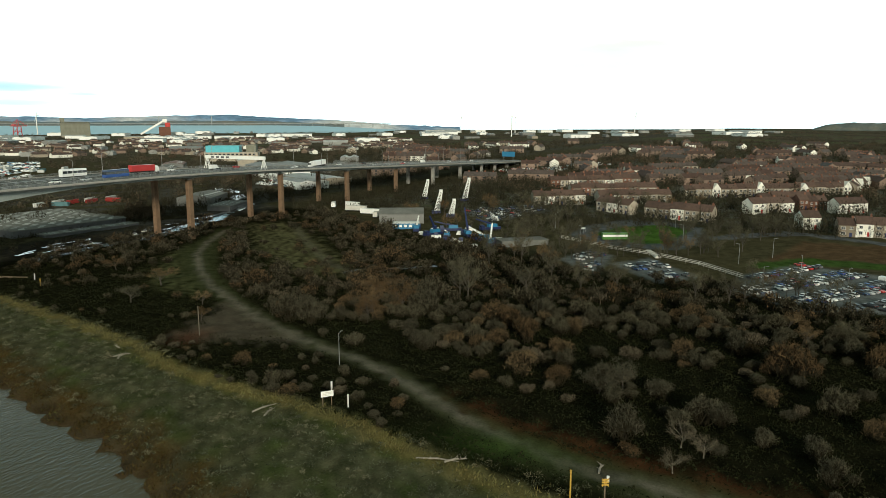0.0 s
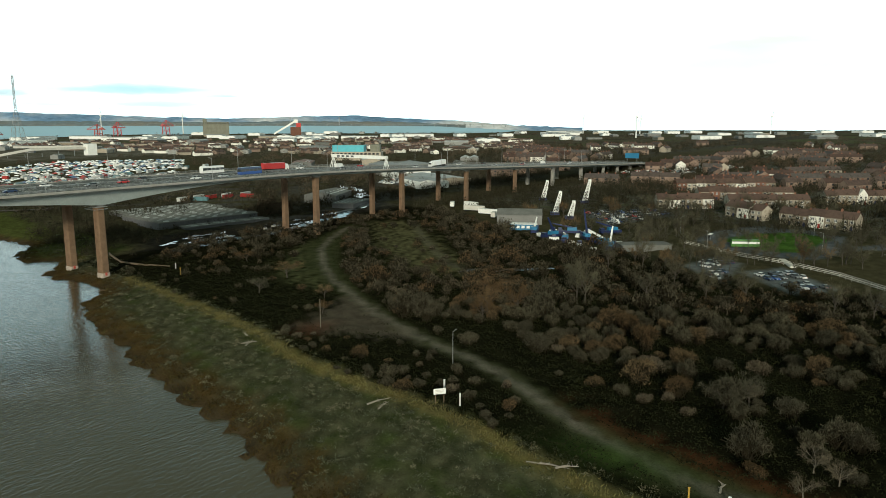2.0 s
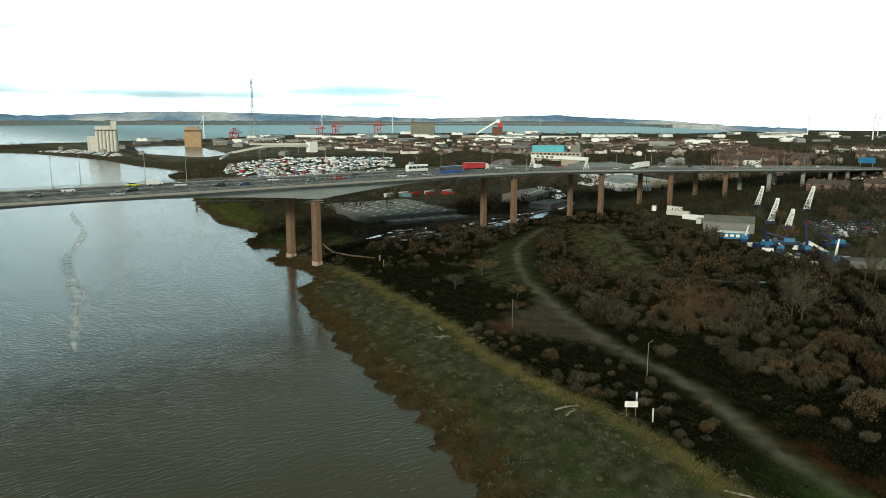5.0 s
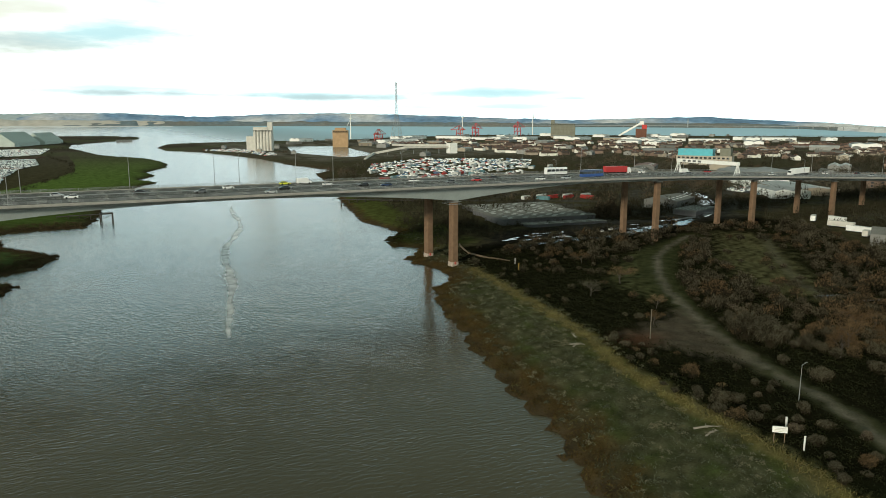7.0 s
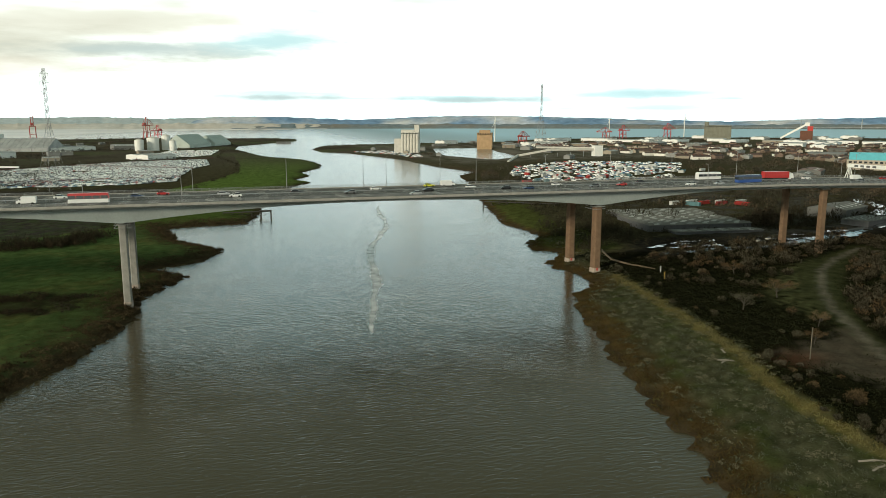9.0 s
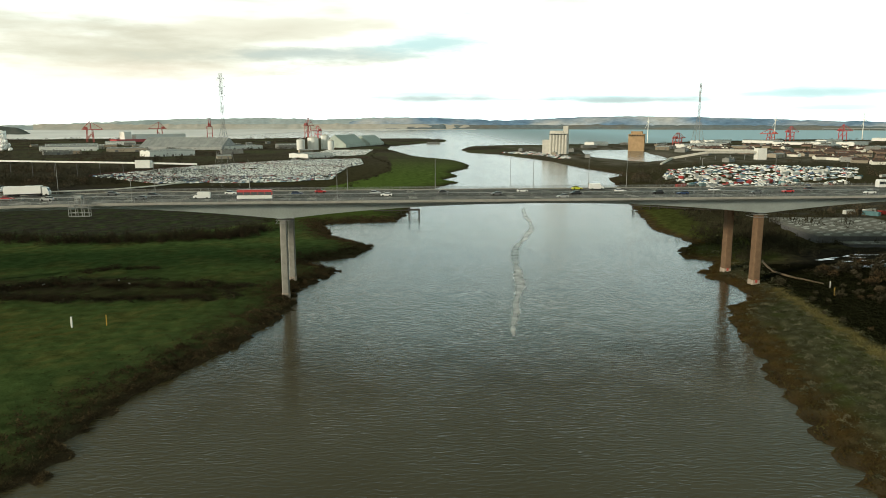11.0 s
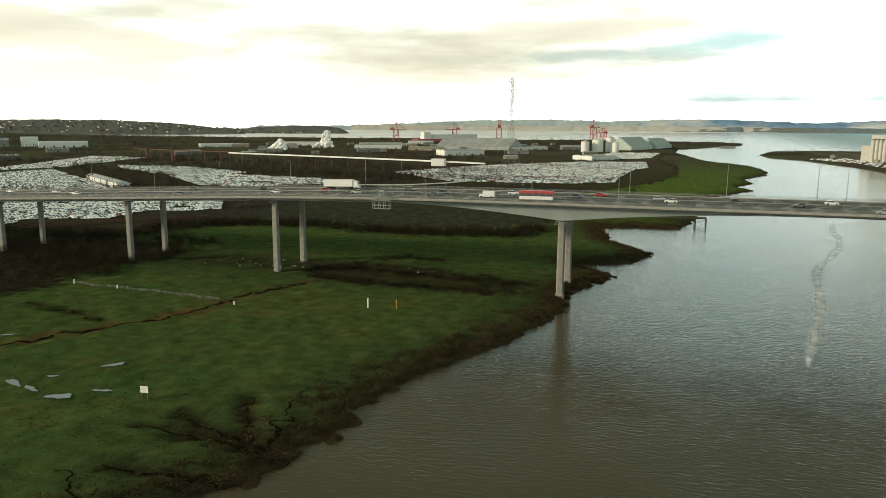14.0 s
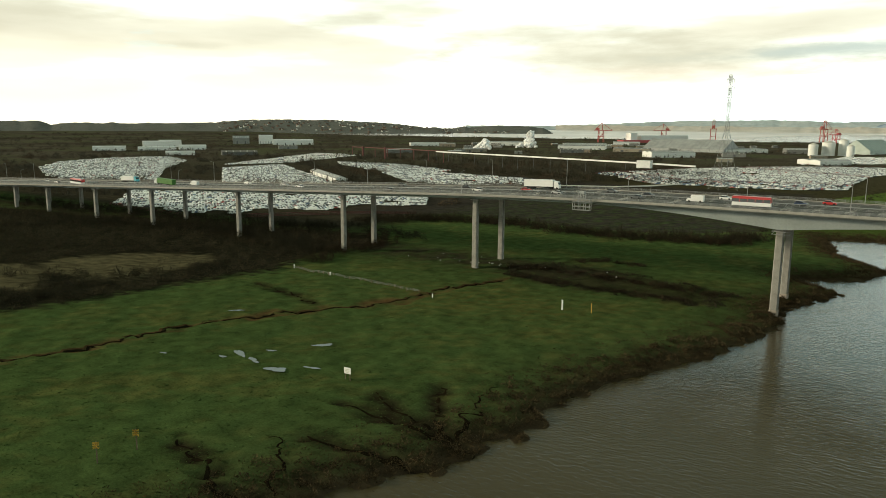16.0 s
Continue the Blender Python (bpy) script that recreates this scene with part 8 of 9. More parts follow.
M["fleet"] = fleet("new_car_paints", [(0.0, (0.90, 0.90, 0.88)), (0.74, (0.66, 0.67, 0.68)), (0.83, (0.16, 0.17, 0.18)), (0.89, (0.03, 0.03, 0.033)), (0.94, (0.10, 0.16, 0.26)), (0.975, (0.35, 0.05, 0.04))])
M["fleet_mixed"] = fleet("mixed_car_paints", [(0.0, (0.88, 0.88, 0.86)), (0.52, (0.42, 0.44, 0.46)), (0.60, (0.20, 0.30, 0.36)), (0.76, (0.03, 0.03, 0.033)), (0.84, (0.08, 0.14, 0.26)), (0.92, (0.40, 0.05, 0.04))])
lot_mesh("car_compound", LOTS["A"], 28, "packed rows of new white and grey cars beneath the viaduct", 1)
lot_mesh("car_compound", LOTS["B"], 36, "dense rows of new cars on a storage compound", 2)
lot_mesh("car_compound", LOTS["B2"], 60, "far rows of new cars beside the sheds", 3)
lot_mesh("car_compound", LOTS["C"], 50, "wide field of white vans and new cars", 4)
lot_mesh("car_compound", LOTS["D"], 20, "rows of parked cars under the trees", 5)
lot_mesh("car_compound", LOTS["D2"], 24, "rows of new cars behind the motorway bridge", 6, aisle=8.0, every=3)
lot_mesh("car_compound", LOTS["E"], -31, "front rows of dark blue and grey new cars", 7, every=6, dark=0.5)
lot_mesh("car_compound", LOTS["E2"], -31, "broad compound of gleaming white new cars", 12, every=6, dark=0.2)
lot_mesh("car_compound", LOTS["E3"], -31, "rear compound of white new cars", 13, every=6, dark=0.2)
lot_mesh("car_compound", LOTS["F"], 60, "far rows of new cars near the point", 8, every=4)
lot_mesh("car_compound", [(196, 1180), (262, 1190), (284, 1010), (264, 900), (244, 905), (246, 1010)], 70, "rows of vehicles along the dock shore", 14, fill=0.45, dark=0.5)
lot_mesh("car_compound", LOTS["G"], 30, "crowded yard of parked cars and vans", 9, fill=0.22, dark=0.5)
lot_mesh("car_compound", [(395, 95), (420, 88), (455, 120), (430, 150), (400, 130)], 30, "parked cars beside the warehouses", 10, fill=0.8, dark=0.5)
lot_mesh("car_compound", [(560, -40), (700, -90), (730, -40), (600, 0)], 30, "cars parked below the motorway embankment", 11, fill=0.4, dark=0.5)
# red barriers that fence the compounds
for k, line in enumerate(([(-524, 46), (-470, 40), (-421, 36)], [(-397, 56), (-360, 100), (-320, 130)], [(-368, 572), (-352, 616), (-254, 526), (-98, 566)], [(-346, 640), (-250, 816), (-66, 985)], [(-250, 815), (-90, 706)], [(-366, 590), (-300, 750)])):
    e = thing("barrier_fence", 0, 0, 0, "red and grey mesh barrier fence round the compound", "fence", "compound fences")
    for (x0, y0), (x1, y1) in zip(line, line[1:]):
        za, zb = ground_z(x0, y0), ground_z(x1, y1)
        s = Shape()
        for z in (0.3, 1.1, 1.9):
            s.bar((x0, y0, za + z), (x1, y1, zb + z), 0.35)
        n_ = int(math.hypot(x1 - x0, y1 - y0) / 6)
        for i in range(n_ + 1):
            f = i / n_
            s.bar((x0 + (x1 - x0) * f, y0 + (y1 - y0) * f, za + (zb - za) * f - 0.2), (x0 + (x1 - x0) * f, y0 + (y1 - y0) * f, za + (zb - za) * f + 2.1), 0.15)
        s.ob("fence_panel", M["dull_red"], e)


# ---- works, yards and small things on the eastern shore ----
def mobile_crane(x, y, turn, boom, angle, label, mast=True):
    e = thing("mobile_crane", x, y, ground_z(x, y), label, "crane", "cranes in the yard")
    Shape().box(-5.5, 5.5, -1.4, 1.4, 0.9, 2.1).ob("carrier", M["navy_paint"], e)
    Shape().box(3.6, 5.6, -1.3, 1.3, 2.11, 3.3, inset=0.1).ob("cab", M["navy_paint"], e)
    Shape().box(3.9, 5.62, -1.1, 1.1, 2.6, 3.1).ob("cab_window", M["glass_dark"], e)
    Shape().box(-3.6, 1.2, -1.3, 1.3, 2.11, 3.6, inset=0.08).ob("superstructure", M["blue_paint"], e)
    wheels(e, [(q, w) for q in (-4.3, -2.7, 1.2, 2.6, 4.2) for w in (-1.25, 1.25)], 0.6, 0.4)
    a = radians(angle)
    top = Vector((-1.5 + math.cos(a) * boom, 0, 3.4 + math.sin(a) * boom))
    Shape().bar((-1.5, 0, 3.4), top, 0.9, w1=0.55).ob("boom", M["white"] if mast else M["navy_paint"], e)
    e.rotation_euler = (0, 0, radians(turn))
    return e


mobile_crane(262, -88, 20, 9, 25, "blue mobile crane with a lowered white boom")
mobile_crane(252, -102, 160, 8, 60, "blue mobile crane with its boom half raised", False)
mobile_crane(246, -112, 200, 10, 15, "navy mobile crane parked with its boom down")
mobile_crane(256, -118, 40, 12, 62, "navy mobile crane with a raised dark boom", False)
mobile_crane(250, -128, 80, 9, 20, "blue and white crane parked in the yard")
mobile_crane(242, -136, 10, 8, 58, "blue crane with a short raised white boom")
mobile_crane(268, -104, 120, 10, 12, "navy mobile crane parked beside the shed", False)
mobile_crane(276, -122, 140, 10, 18, "blue crane at the edge of the yard", False)


def lattice_mast(x, y, h, lean):
    """A leaning white tower-crane section, wider at its foot."""
    e = thing("lattice_jib", x, y, ground_z(x, y), "white lattice crane jib standing on end", "crane jib", "standing jibs")
    s = Shape()
    corner = lambda f, k: (lean * f * h + (1.5 - 0.8 * f) * (1 if k in (0, 1) else -1), (1.5 - 0.8 * f) * (1 if k in (1, 2) else -1), f * h)
    lv = [i / 7 for i in range(8)]
    for a, c in zip(lv, lv[1:]):
        for k in range(4):
            s.bar(corner(a, k), corner(c, k), 0.42)
            s.bar(corner(a, k), corner(c, (k + 1) % 4), 0.26)
            s.bar(corner(c, k), corner(c, (k + 1) % 4), 0.26)
    s.ob("lattice", M["white"], e)
    Shape().box(lean * h - 0.9, lean * h + 0.9, -0.9, 0.9, h, h + 1.2).ob("head", M["white"], e)
    Shape().box(-2.6, 2.6, -2.2, 2.2, -0.3, 1.6).ob("base", M["navy_paint"], e)
    e.rotation_euler = (0, 0, radians(-60))


for x, y, h in ((372, -36, 12), (319, -71, 12.5), (311, -84, 9), (371, -66, 14)):
    lattice_mast(x, y, h, 0.22)

depot = shed("weathered workshop with a blue-fronted office", 24, 17, 5.0, 7.4, M["metal_wall"], M["asbestos"], 1, "workshop", "crane depot")
depot.matrix_basis = pose(286, -66, ground_z(286, -66), 0, 0, 118)
office = thing("site_office", 268, -78, ground_z(268, -78), "blue and white flat-roofed site office", "office")
Shape().box(-7, 7, -2.5, 2.5, -0.5, 3.0).ob("cabin", M["blue_paint"], office)
Shape().box(-7.2, 7.2, -2.7, 2.7, 3.004, 3.3).ob("roof", M["white"], office)
for q in range(5):
    Shape().box(-6 + q * 2.6, -4.4 + q * 2.6, -2.56, -2.45, 1.0, 2.3).ob("window", M["white"], office)
office.rotation_euler = (0, 0, radians(-62))
r9 = np.random.RandomState(91)
for k, (x, y, t_, w) in enumerate(((312, -4, 30, 7), (306, -24, 100, 13), (300, -38, 95, 13), (292, -46, 20, 6), (318, -14, 80, 10))):
    e = thing("box_trailer", x, y, ground_z(x, y), "white box trailer parked in the depot" if k != 3 else "white box van body in the depot", "trailer", "parked trailers")
    Shape().box(-w / 2, w / 2, -1.25, 1.25, 1.0, 3.7).ob("box", M["silo_conc"] if k % 2 else M["white"], e)
    Shape().box(-w / 2 + 0.2, w / 2 - 0.2, -0.5, 0.5, 0.6, 0.99).ob("chassis", M["rubber"], e)
    wheels(e, [(-w / 2 + 1.4, -1.0), (-w / 2 + 1.4, 1.0), (w / 2 - 1.4, -1.0), (w / 2 - 1.4, 1.0)], 0.48, 0.3)
    e.rotation_euler = (0, 0, radians(t_))
for k, (x, y) in enumerate(((256, -94), (247, -106), (262, -112), (240, -122), (252, -136), (258, -100), (244, -116), (266, -96), (236, -130), (272, -112))):
    e = thing("machine", x, y, ground_z(x, y), "white and blue plant machine in the crane yard" if k % 2 else "white counterweight stack in the crane yard", "machinery", "yard plant")
    if k % 2:
        Shape().box(-2.4, 2.4, -1.2, 1.2, 0.3, 1.6, inset=0.1).ob("body", M["white"], e)
        Shape().box(-0.8, 1.2, -1.0, 1.0, 1.62, 2.9, inset=0.15).ob("cab", M["navy_paint"], e)
        wheels(e, [(-1.5, -1.1), (-1.5, 1.1), (1.5, -1.1), (1.5, 1.1)], 0.5, 0.35)
    else:
        for q in range(3):
            Shape().box(-2.2 + 0.2 * q, 2.0 - 0.3 * q, -1.1, 1.1, 0.6 * q - 0.1, 0.6 * q + 0.49).ob("slab", M["white"], e)
    e.rotation_euler = (0, 0, radians(r9.uniform(0, 360)))
slab = thing("concrete_shed", 250, -148, ground_z(250, -148), "low grey flat-roofed concrete shed", "shed")
Shape().box(-11, 11, -4.5, 4.5, -1, 2.3).ob("wall", M["asbestos"], slab)
Shape().box(-11.3, 11.3, -4.8, 4.8, 2.304, 2.6).ob("roof", M["asbestos"], slab)
slab.rotation_euler = (0, 0, radians(-50))

bus = coach(M["green_paint"], M["green_paint"], "green and white single-deck bus on the turning circle", "bus")
bus.matrix_basis = pose(278, -184, ground_z(278, -184), 0, 0, -62)
Shape().box(-5.9, 5.9, -1.28, -1.24, 1.62, 2.6).ob("side_panel", M["white"], bus)
shelter = thing("bus_shelter", 290, -166, ground_z(290, -166), "small white glazed bus shelter beside the road", "shelter")
Shape().box(-2, 2, -0.8, 0.8, 2.3, 2.5).ob("roof", M["white"], shelter)
for x in (-1.9, 1.9):
    for y in (-0.7, 0.7):
        Shape().box(x - 0.06, x + 0.06, y - 0.06, y + 0.06, -0.1, 2.3).ob("post", M["steel"], shelter)
Shape().box(-1.84, 1.84, 0.66, 0.72, 0.3, 2.1).ob("pane", M["glass_dark"], shelter)

# footpath rails and lamp columns
e = thing("path_railing", 0, 0, 0, "long pale railing along the footpath bank", "railing")
line = [(270, -160), (256, -185), (249, -205), (236, -226), (220, -243)]
for (x0, y0), (x1, y1) in zip(line, line[1:]):
    for off in (0, 3.0):
        s = Shape()
        for z in (0.55, 1.1):
            s.bar((x0 + off, y0, ground_z(x0 + off, y0) + z), (x1 + off, y1, ground_z(x1 + off, y1) + z), 0.14)
        n_ = 8
        for i in range(n_):
            f = i / n_
            a, b_ = x0 + off + (x1 - x0) * f, y0 + (y1 - y0) * f
            s.bar((a, b_, ground_z(a, b_) - 0.1), (a, b_, ground_z(a, b_) + 1.1), 0.1)
        s.ob("railing_panel", M["silo_conc"], e)
steps = thing("foot_ramp", 252, -206, ground_z(252, -206), "pale concrete ramp down to the car park", "ramp")
Shape().box(-8, 8, -1.3, 1.3, -0.4, 0.5, inset=0.2).ob("slab", M["silo_conc"], steps)
steps.rotation_euler = (0, 0, radians(25))
column = thing("lamp_column", 0, 0, 0, "slim grey street lamp column", "street lamp", "street lamps")
Shape().tube(0, 0, -0.2, 8.0, 0.1, 0.06, 6).ob("column", M["steel"], column)
Shape().bar((0, 0, 7.9), (1.2, 0, 8.2), 0.08).ob("bracket", M["steel"], column)
Shape().box(0.9, 1.6, -0.12, 0.12, 8.15, 8.3).ob("lantern", M["metal_wall"], column)
for k, (x, y) in enumerate(((78, -163), (262, -172), (284, -214), (246, -240), (232, -262), (214, -276), (206, -250), (262, -252), (296, -150), (318, -206))):
    put(k == 0, column, pose(x, y, ground_z(x, y), 0, 0, 40 * k))


# ---- river bank marks ----
def sign_board(x, y, turn, w, h, lift, label):
    e = thing("notice_board", x, y, ground_z(x, y), label, "sign", "river notice boards")
    for q in (-w * 0.35, w * 0.35):
        Shape().box(q - 0.07, q + 0.07, -0.07, 0.07, -0.3, lift + h * 0.5).ob("post", M["timber"], e)
    Shape().box(-w / 2, w / 2, -0.13, -0.075, lift, lift + h).ob("board", M["white"], e)
    for k in range(3):
        Shape().box(-w * 0.36, w * (0.36 - 0.1 * k), -0.142, -0.132, lift + h * (0.66 - 0.24 * k), lift + h * (0.76 - 0.24 * k)).ob("lettering_bar", M["silo_conc"], e)
    e.rotation_euler = (0, 0, radians(turn))


sign_board(57, -174, -40, 2.6, 1.2, 1.9, "white river notice board on timber posts in scrub")
sign_board(-159, -128, 4, 1.9, 1.5, 1.5, "white river notice board standing on the marsh")
M["beacon_yellow"] = material("faded_yellow_paint", (0.45, 0.28, 0.05), 0.8, 1.0, 0.25)


def beacon(x, y, h, turn, label):
    """A post with a lattice topmark of crossed slats."""
    e = thing("beacon", x, y, ground_z(x, y), label, "beacon", "navigation beacons")
    Shape().box(-0.09, 0.09, -0.09, 0.09, -0.4, h).ob("post", M["timber"], e)
    for k in range(3):
        Shape().box(-0.55, 0.55, -0.15, -0.1, h - 0.35 - 0.42 * k, h - 0.08 - 0.42 * k).ob("slat", M["beacon_yellow"], e)
    for q in (-1, 1):
        Shape().bar((q * 0.5, -0.2, h - 1.3), (-q * 0.5, -0.2, h), 0.1).ob("cross_slat", M["beacon_yellow"], e)
    e.rotation_euler = (0, 0, radians(turn))


beacon(44, -233, 4.2, -60, "orange-yellow slatted beacon beside the track")
beacon(-167, -177, 4.0, 40, "faded yellow slatted beacon on the marsh")
beacon(-168, -184, 4.0, 40, "faded yellow slatted beacon leaning on the marsh")


def post(x, y, h, mat, label, w=0.16):
    e = thing("post", x, y, ground_z(x, y), label, "post", "bank posts")
    Shape().box(-w / 2, w / 2, -w / 2, w / 2, -0.4, h).ob("shaft", mat, e)
    Shape().box(-w / 2 - 0.04, w / 2 + 0.04, -w / 2 - 0.04, w / 2 + 0.04, h, h + 0.12).ob("cap", mat, e)


post(43, -228, 4.4, M["beacon_yellow"], "tall yellow timber post beside the track", 0.2)
post(51, -232, 1.0, M["white"], "short white marker post", 0.35)
post(58.5, -178, 2.6, M["white"], "white marker post beside the notice board", 0.22)
post(63, -171, 2.4, M["white"], "white stub post in the brambles", 0.28)
post(82, -116, 8.0, M["bark_silver"], "tall grey timber pole beside the track", 0.16)
post(-143, -42, 3.0, M["white"], "white timber post on the marsh", 0.4)
post(-134, -40, 3.0, M["beacon_yellow"], "tawny timber post on the marsh", 0.22)
post(108, -13, 2.2, M["white"], "white post near the bridge pier", 0.2)
post(103, -23, 2.6, M["beacon_yellow"], "yellow post near the bridge pier", 0.22)
post(-186, -52, 1.2, M["white"], "short white post by the marsh fence", 0.3)
post(-239, -44, 1.2, M["white"], "short white post along the marsh fence", 0.3)
post(-260, -42, 1.4, M["white"], "white post at the end of the marsh fence", 0.35)

e = thing("marsh_fence", 0, 0, 0, "low post and wire fence across the marsh", "fence")
for i in range(24):
    f = i / 23
    x, y = -260 + 65 * f, -42 - 5 * f
    Shape().box(x - 0.08, x + 0.08, y - 0.08, y + 0.08, ground_z(x, y) - 0.3, ground_z(x, y) + 1.1).ob("fence_post", M["timber"], e)
for z in (0.4, 0.7, 1.0):
    s = Shape()
    for i in range(23):
        a, c = i / 23, (i + 1) / 23
        s.bar((-260 + 65 * a, -42 - 5 * a, ground_z(-260 + 65 * a, -42 - 5 * a) + z), (-260 + 65 * c, -42 - 5 * c, ground_z(-260 + 65 * c, -42 - 5 * c) + z), 0.045)
    s.ob("wire", M["steel"], e)["kind"] = "stuff"

# driftwood
for k, (x, y, L, t_) in enumerate(((51, -163, 5.5, -20), (50, -165, 4.0, 10), (46, -204, 7.5, -75), (47, -207, 4.0, -50), (62, -110, 4.0, -30), (61, -111, 3.0, 20), (66, -104, 2.5, 70), (55, -230, 3.0, 0))):
    e = thing("driftwood", x, y, ground_z(x, y) + 0.12, "bleached driftwood branch on the foreshore", "driftwood", "driftwood")
    s = Shape()
    s.bar((-L / 2, 0, 0), (0, 0.25, 0.18), 0.30, w1=0.24, sides=6)
    s.bar((0, 0.25, 0.18), (L / 2, -0.1, 0.1), 0.24, w1=0.08, sides=6)
    s.ob("stem", M["bark_pale"], e)
    for q in range(5):
        a = Vector((L * (-0.2 + 0.15 * q), 0.1, 0.15))
        Shape().bar(a, a + Vector((r9.uniform(-0.2, 0.9), r9.uniform(-1.1, 1.1), r9.uniform(0.0, 0.6))), 0.1, w1=0.03).ob("twig", M["bark_pale"], e)
    e.rotation_euler = (0, 0, radians(t_))


# ---- standing water ----
# the sky's reflection in the pools is put into this pale colour
M["puddle"] = material("still_water_sky_tone", (0.20, 0.22, 0.23), 0.04, 3.0, 0.1, spec=1.0)


def puddle(x, y, a, b_, turn, label, group="puddles"):
    rr = np.random.RandomState(int(abs(x * 13 + y * 7)) % 9999)
    n_ = 26
    ph = rr.rand(4) * 6.28
    wob = lambda t: 1 + 0.22 * math.sin(2 * t + ph[0]) + 0.16 * math.sin(3 * t + ph[1]) + 0.12 * math.sin(5 * t + ph[2])
    c, s_ = math.cos(radians(turn)), math.sin(radians(turn))
    pts = []
    for f in (0.0, 0.5, 1.0):
        for i in range(n_):
            t = 2 * math.pi * i / n_
            u, v = a * f * wob(t) * math.cos(t), b_ * f * wob(t) * math.sin(t)
            pts.append((x + u * c - v * s_, y + u * s_ + v * c))
    P2 = np.array(pts)
    z = lay(P2[:, 0], P2[:, 1])[0]
    level = float(z[n_:].max()) + 0.03
    V = [(p[0], p[1], level) for p in pts]
    F = [(k * n_ + i, k * n_ + (i + 1) % n_, (k + 1) * n_ + (i + 1) % n_, (k + 1) * n_ + i) for k in (0, 1) for i in range(n_)]
    tagged(mesh_ob("puddle", V, F, M["puddle"]), label, "puddle", group)


for x, y, a, b_, t_ in ((-194, -129, 3.4, 0.9, -30), (-187, -131, 2.6, 0.7, -15), (-177, -133, 2.4, 1.6, 10), (-181, -112, 2.2, 1.2, 40), (-171, -127, 2.0, 0.6, 10), (-189, -123, 1.2, 0.6, 30), (-196, -133, 1.5, 0.5, 0), (-210, -140, 1.2, 0.4, 20), (-228, -100, 2.0, 0.6, 40)):
    puddle(x, y, a, b_, t_, "shallow rain pool on the marsh turf")
for x, y, a, b_, t_ in ((183, -124, 7, 2.2, -40), (176, -118, 4, 1.2, -30), (190, -131, 4, 1.0, -50), (170, -108, 5, 0.8, -20)):
    puddle(x, y, a, b_, t_, "pale rain pool in the clearing")
# a long smooth slick down the river, its sky reflection painted near white
slick = [(55, 266), (43, 205), (36, 165), (26, 125), (14, 90), (4, 50), (-1, 15), (-7, -20), (-14, -52)]
M["slick"] = material("sky_pale_slick", (0.95, 0.96, 0.95), 0.5, 6.0, 0.05, spec=0.8)
fn, fl_ = M["slick"].node_tree.nodes, M["slick"].node_tree.links
film_pos, film_noise, film_gate = fn.new("ShaderNodeNewGeometry"), fn.new("ShaderNodeTexNoise"), fn.new("ShaderNodeMapRange")
film_noise.inputs["Scale"].default_value, film_noise.inputs["Detail"].default_value = 0.14, 4.0
film_gate.inputs["From Min"].default_value, film_gate.inputs["From Max"].default_value = 0.30, 0.66
film_gate.inputs["To Min"].default_value, film_gate.inputs["To Max"].default_value = 0.18, 0.62
film_edge, film_both = fn.new("ShaderNodeAttribute"), fn.new("ShaderNodeMath")
film_edge.attribute_name, film_both.operation = "film", "MULTIPLY"
fl_.new(film_pos.outputs["Position"], film_noise.inputs["Vector"])
fl_.new(film_noise.outputs["Fac"], film_gate.inputs["Value"])
fl_.new(film_gate.outputs[0], film_both.inputs[0])
fl_.new(film_edge.outputs["Fac"], film_both.inputs[1])
fl_.new(film_both.outputs[0], fn["Principled BSDF"].inputs["Alpha"])
line_ = np.array(slick, float)
t_ = np.linspace(0, len(slick) - 1.001, 160)
k_ = t_.astype(int)
p_ = line_[k_] + (line_[k_ + 1] - line_[k_]) * (t_ - k_)[:, None]
p_[:, 0] += 1.6 * np.sin(p_[:, 1] * 0.045) + 0.3 * np.sin(p_[:, 1] * 0.17)
wid = (0.7 + 0.9 * np.abs(np.sin(t_ * 1.9))) * np.interp(t_, [0, 1, 6, 8], [0.7, 1.1, 1.5, 0.4])
V = np.stack([np.stack([p_[:, 0] + q * wid, p_[:, 1], np.full(len(t_), 0.03)], 1) for q in (-1.6, -0.4, 0.4, 1.6)], 1).reshape(-1, 3)
F = [(4 * i + j, 4 * i + j + 1, 4 * i + j + 5, 4 * i + j + 4) for i in range(len(t_) - 1) for j in range(3)]
foam = mesh_ob("foam_slick", V, F, M["slick"], smooth=True)
thin = foam.data.color_attributes.new("film", "FLOAT_COLOR", "POINT")
thin.data.foreach_set("color", np.repeat(np.tile((0.0, 1.0, 1.0, 0.0), len(t_)), 4).astype(np.float32))
tagged(foam, "pale smooth slick drawn out along the river", "foam", kind="structure")
for k in range(34):
    f = r9.rand()
    x, y = 128 + 115 * f + r9.uniform(-4, 4), 36 + 6 * f + r9.uniform(-7, 9)
    puddle(x, y, r9.uniform(1.5, 5.5), r9.uniform(0.5, 1.3), r9.uniform(-10, 40), "bright water lying on the muddy creek bed", "creek pools")
for x, y, a, b_, t_ in ((262, 46, 16, 3, 8), (296, 52, 16, 4, 30), (330, 86, 22, 5, 45), (358, 122, 20, 6, 60)):
    puddle(x, y, a, b_, t_, "pale water in the head of the creek", "creek pools")
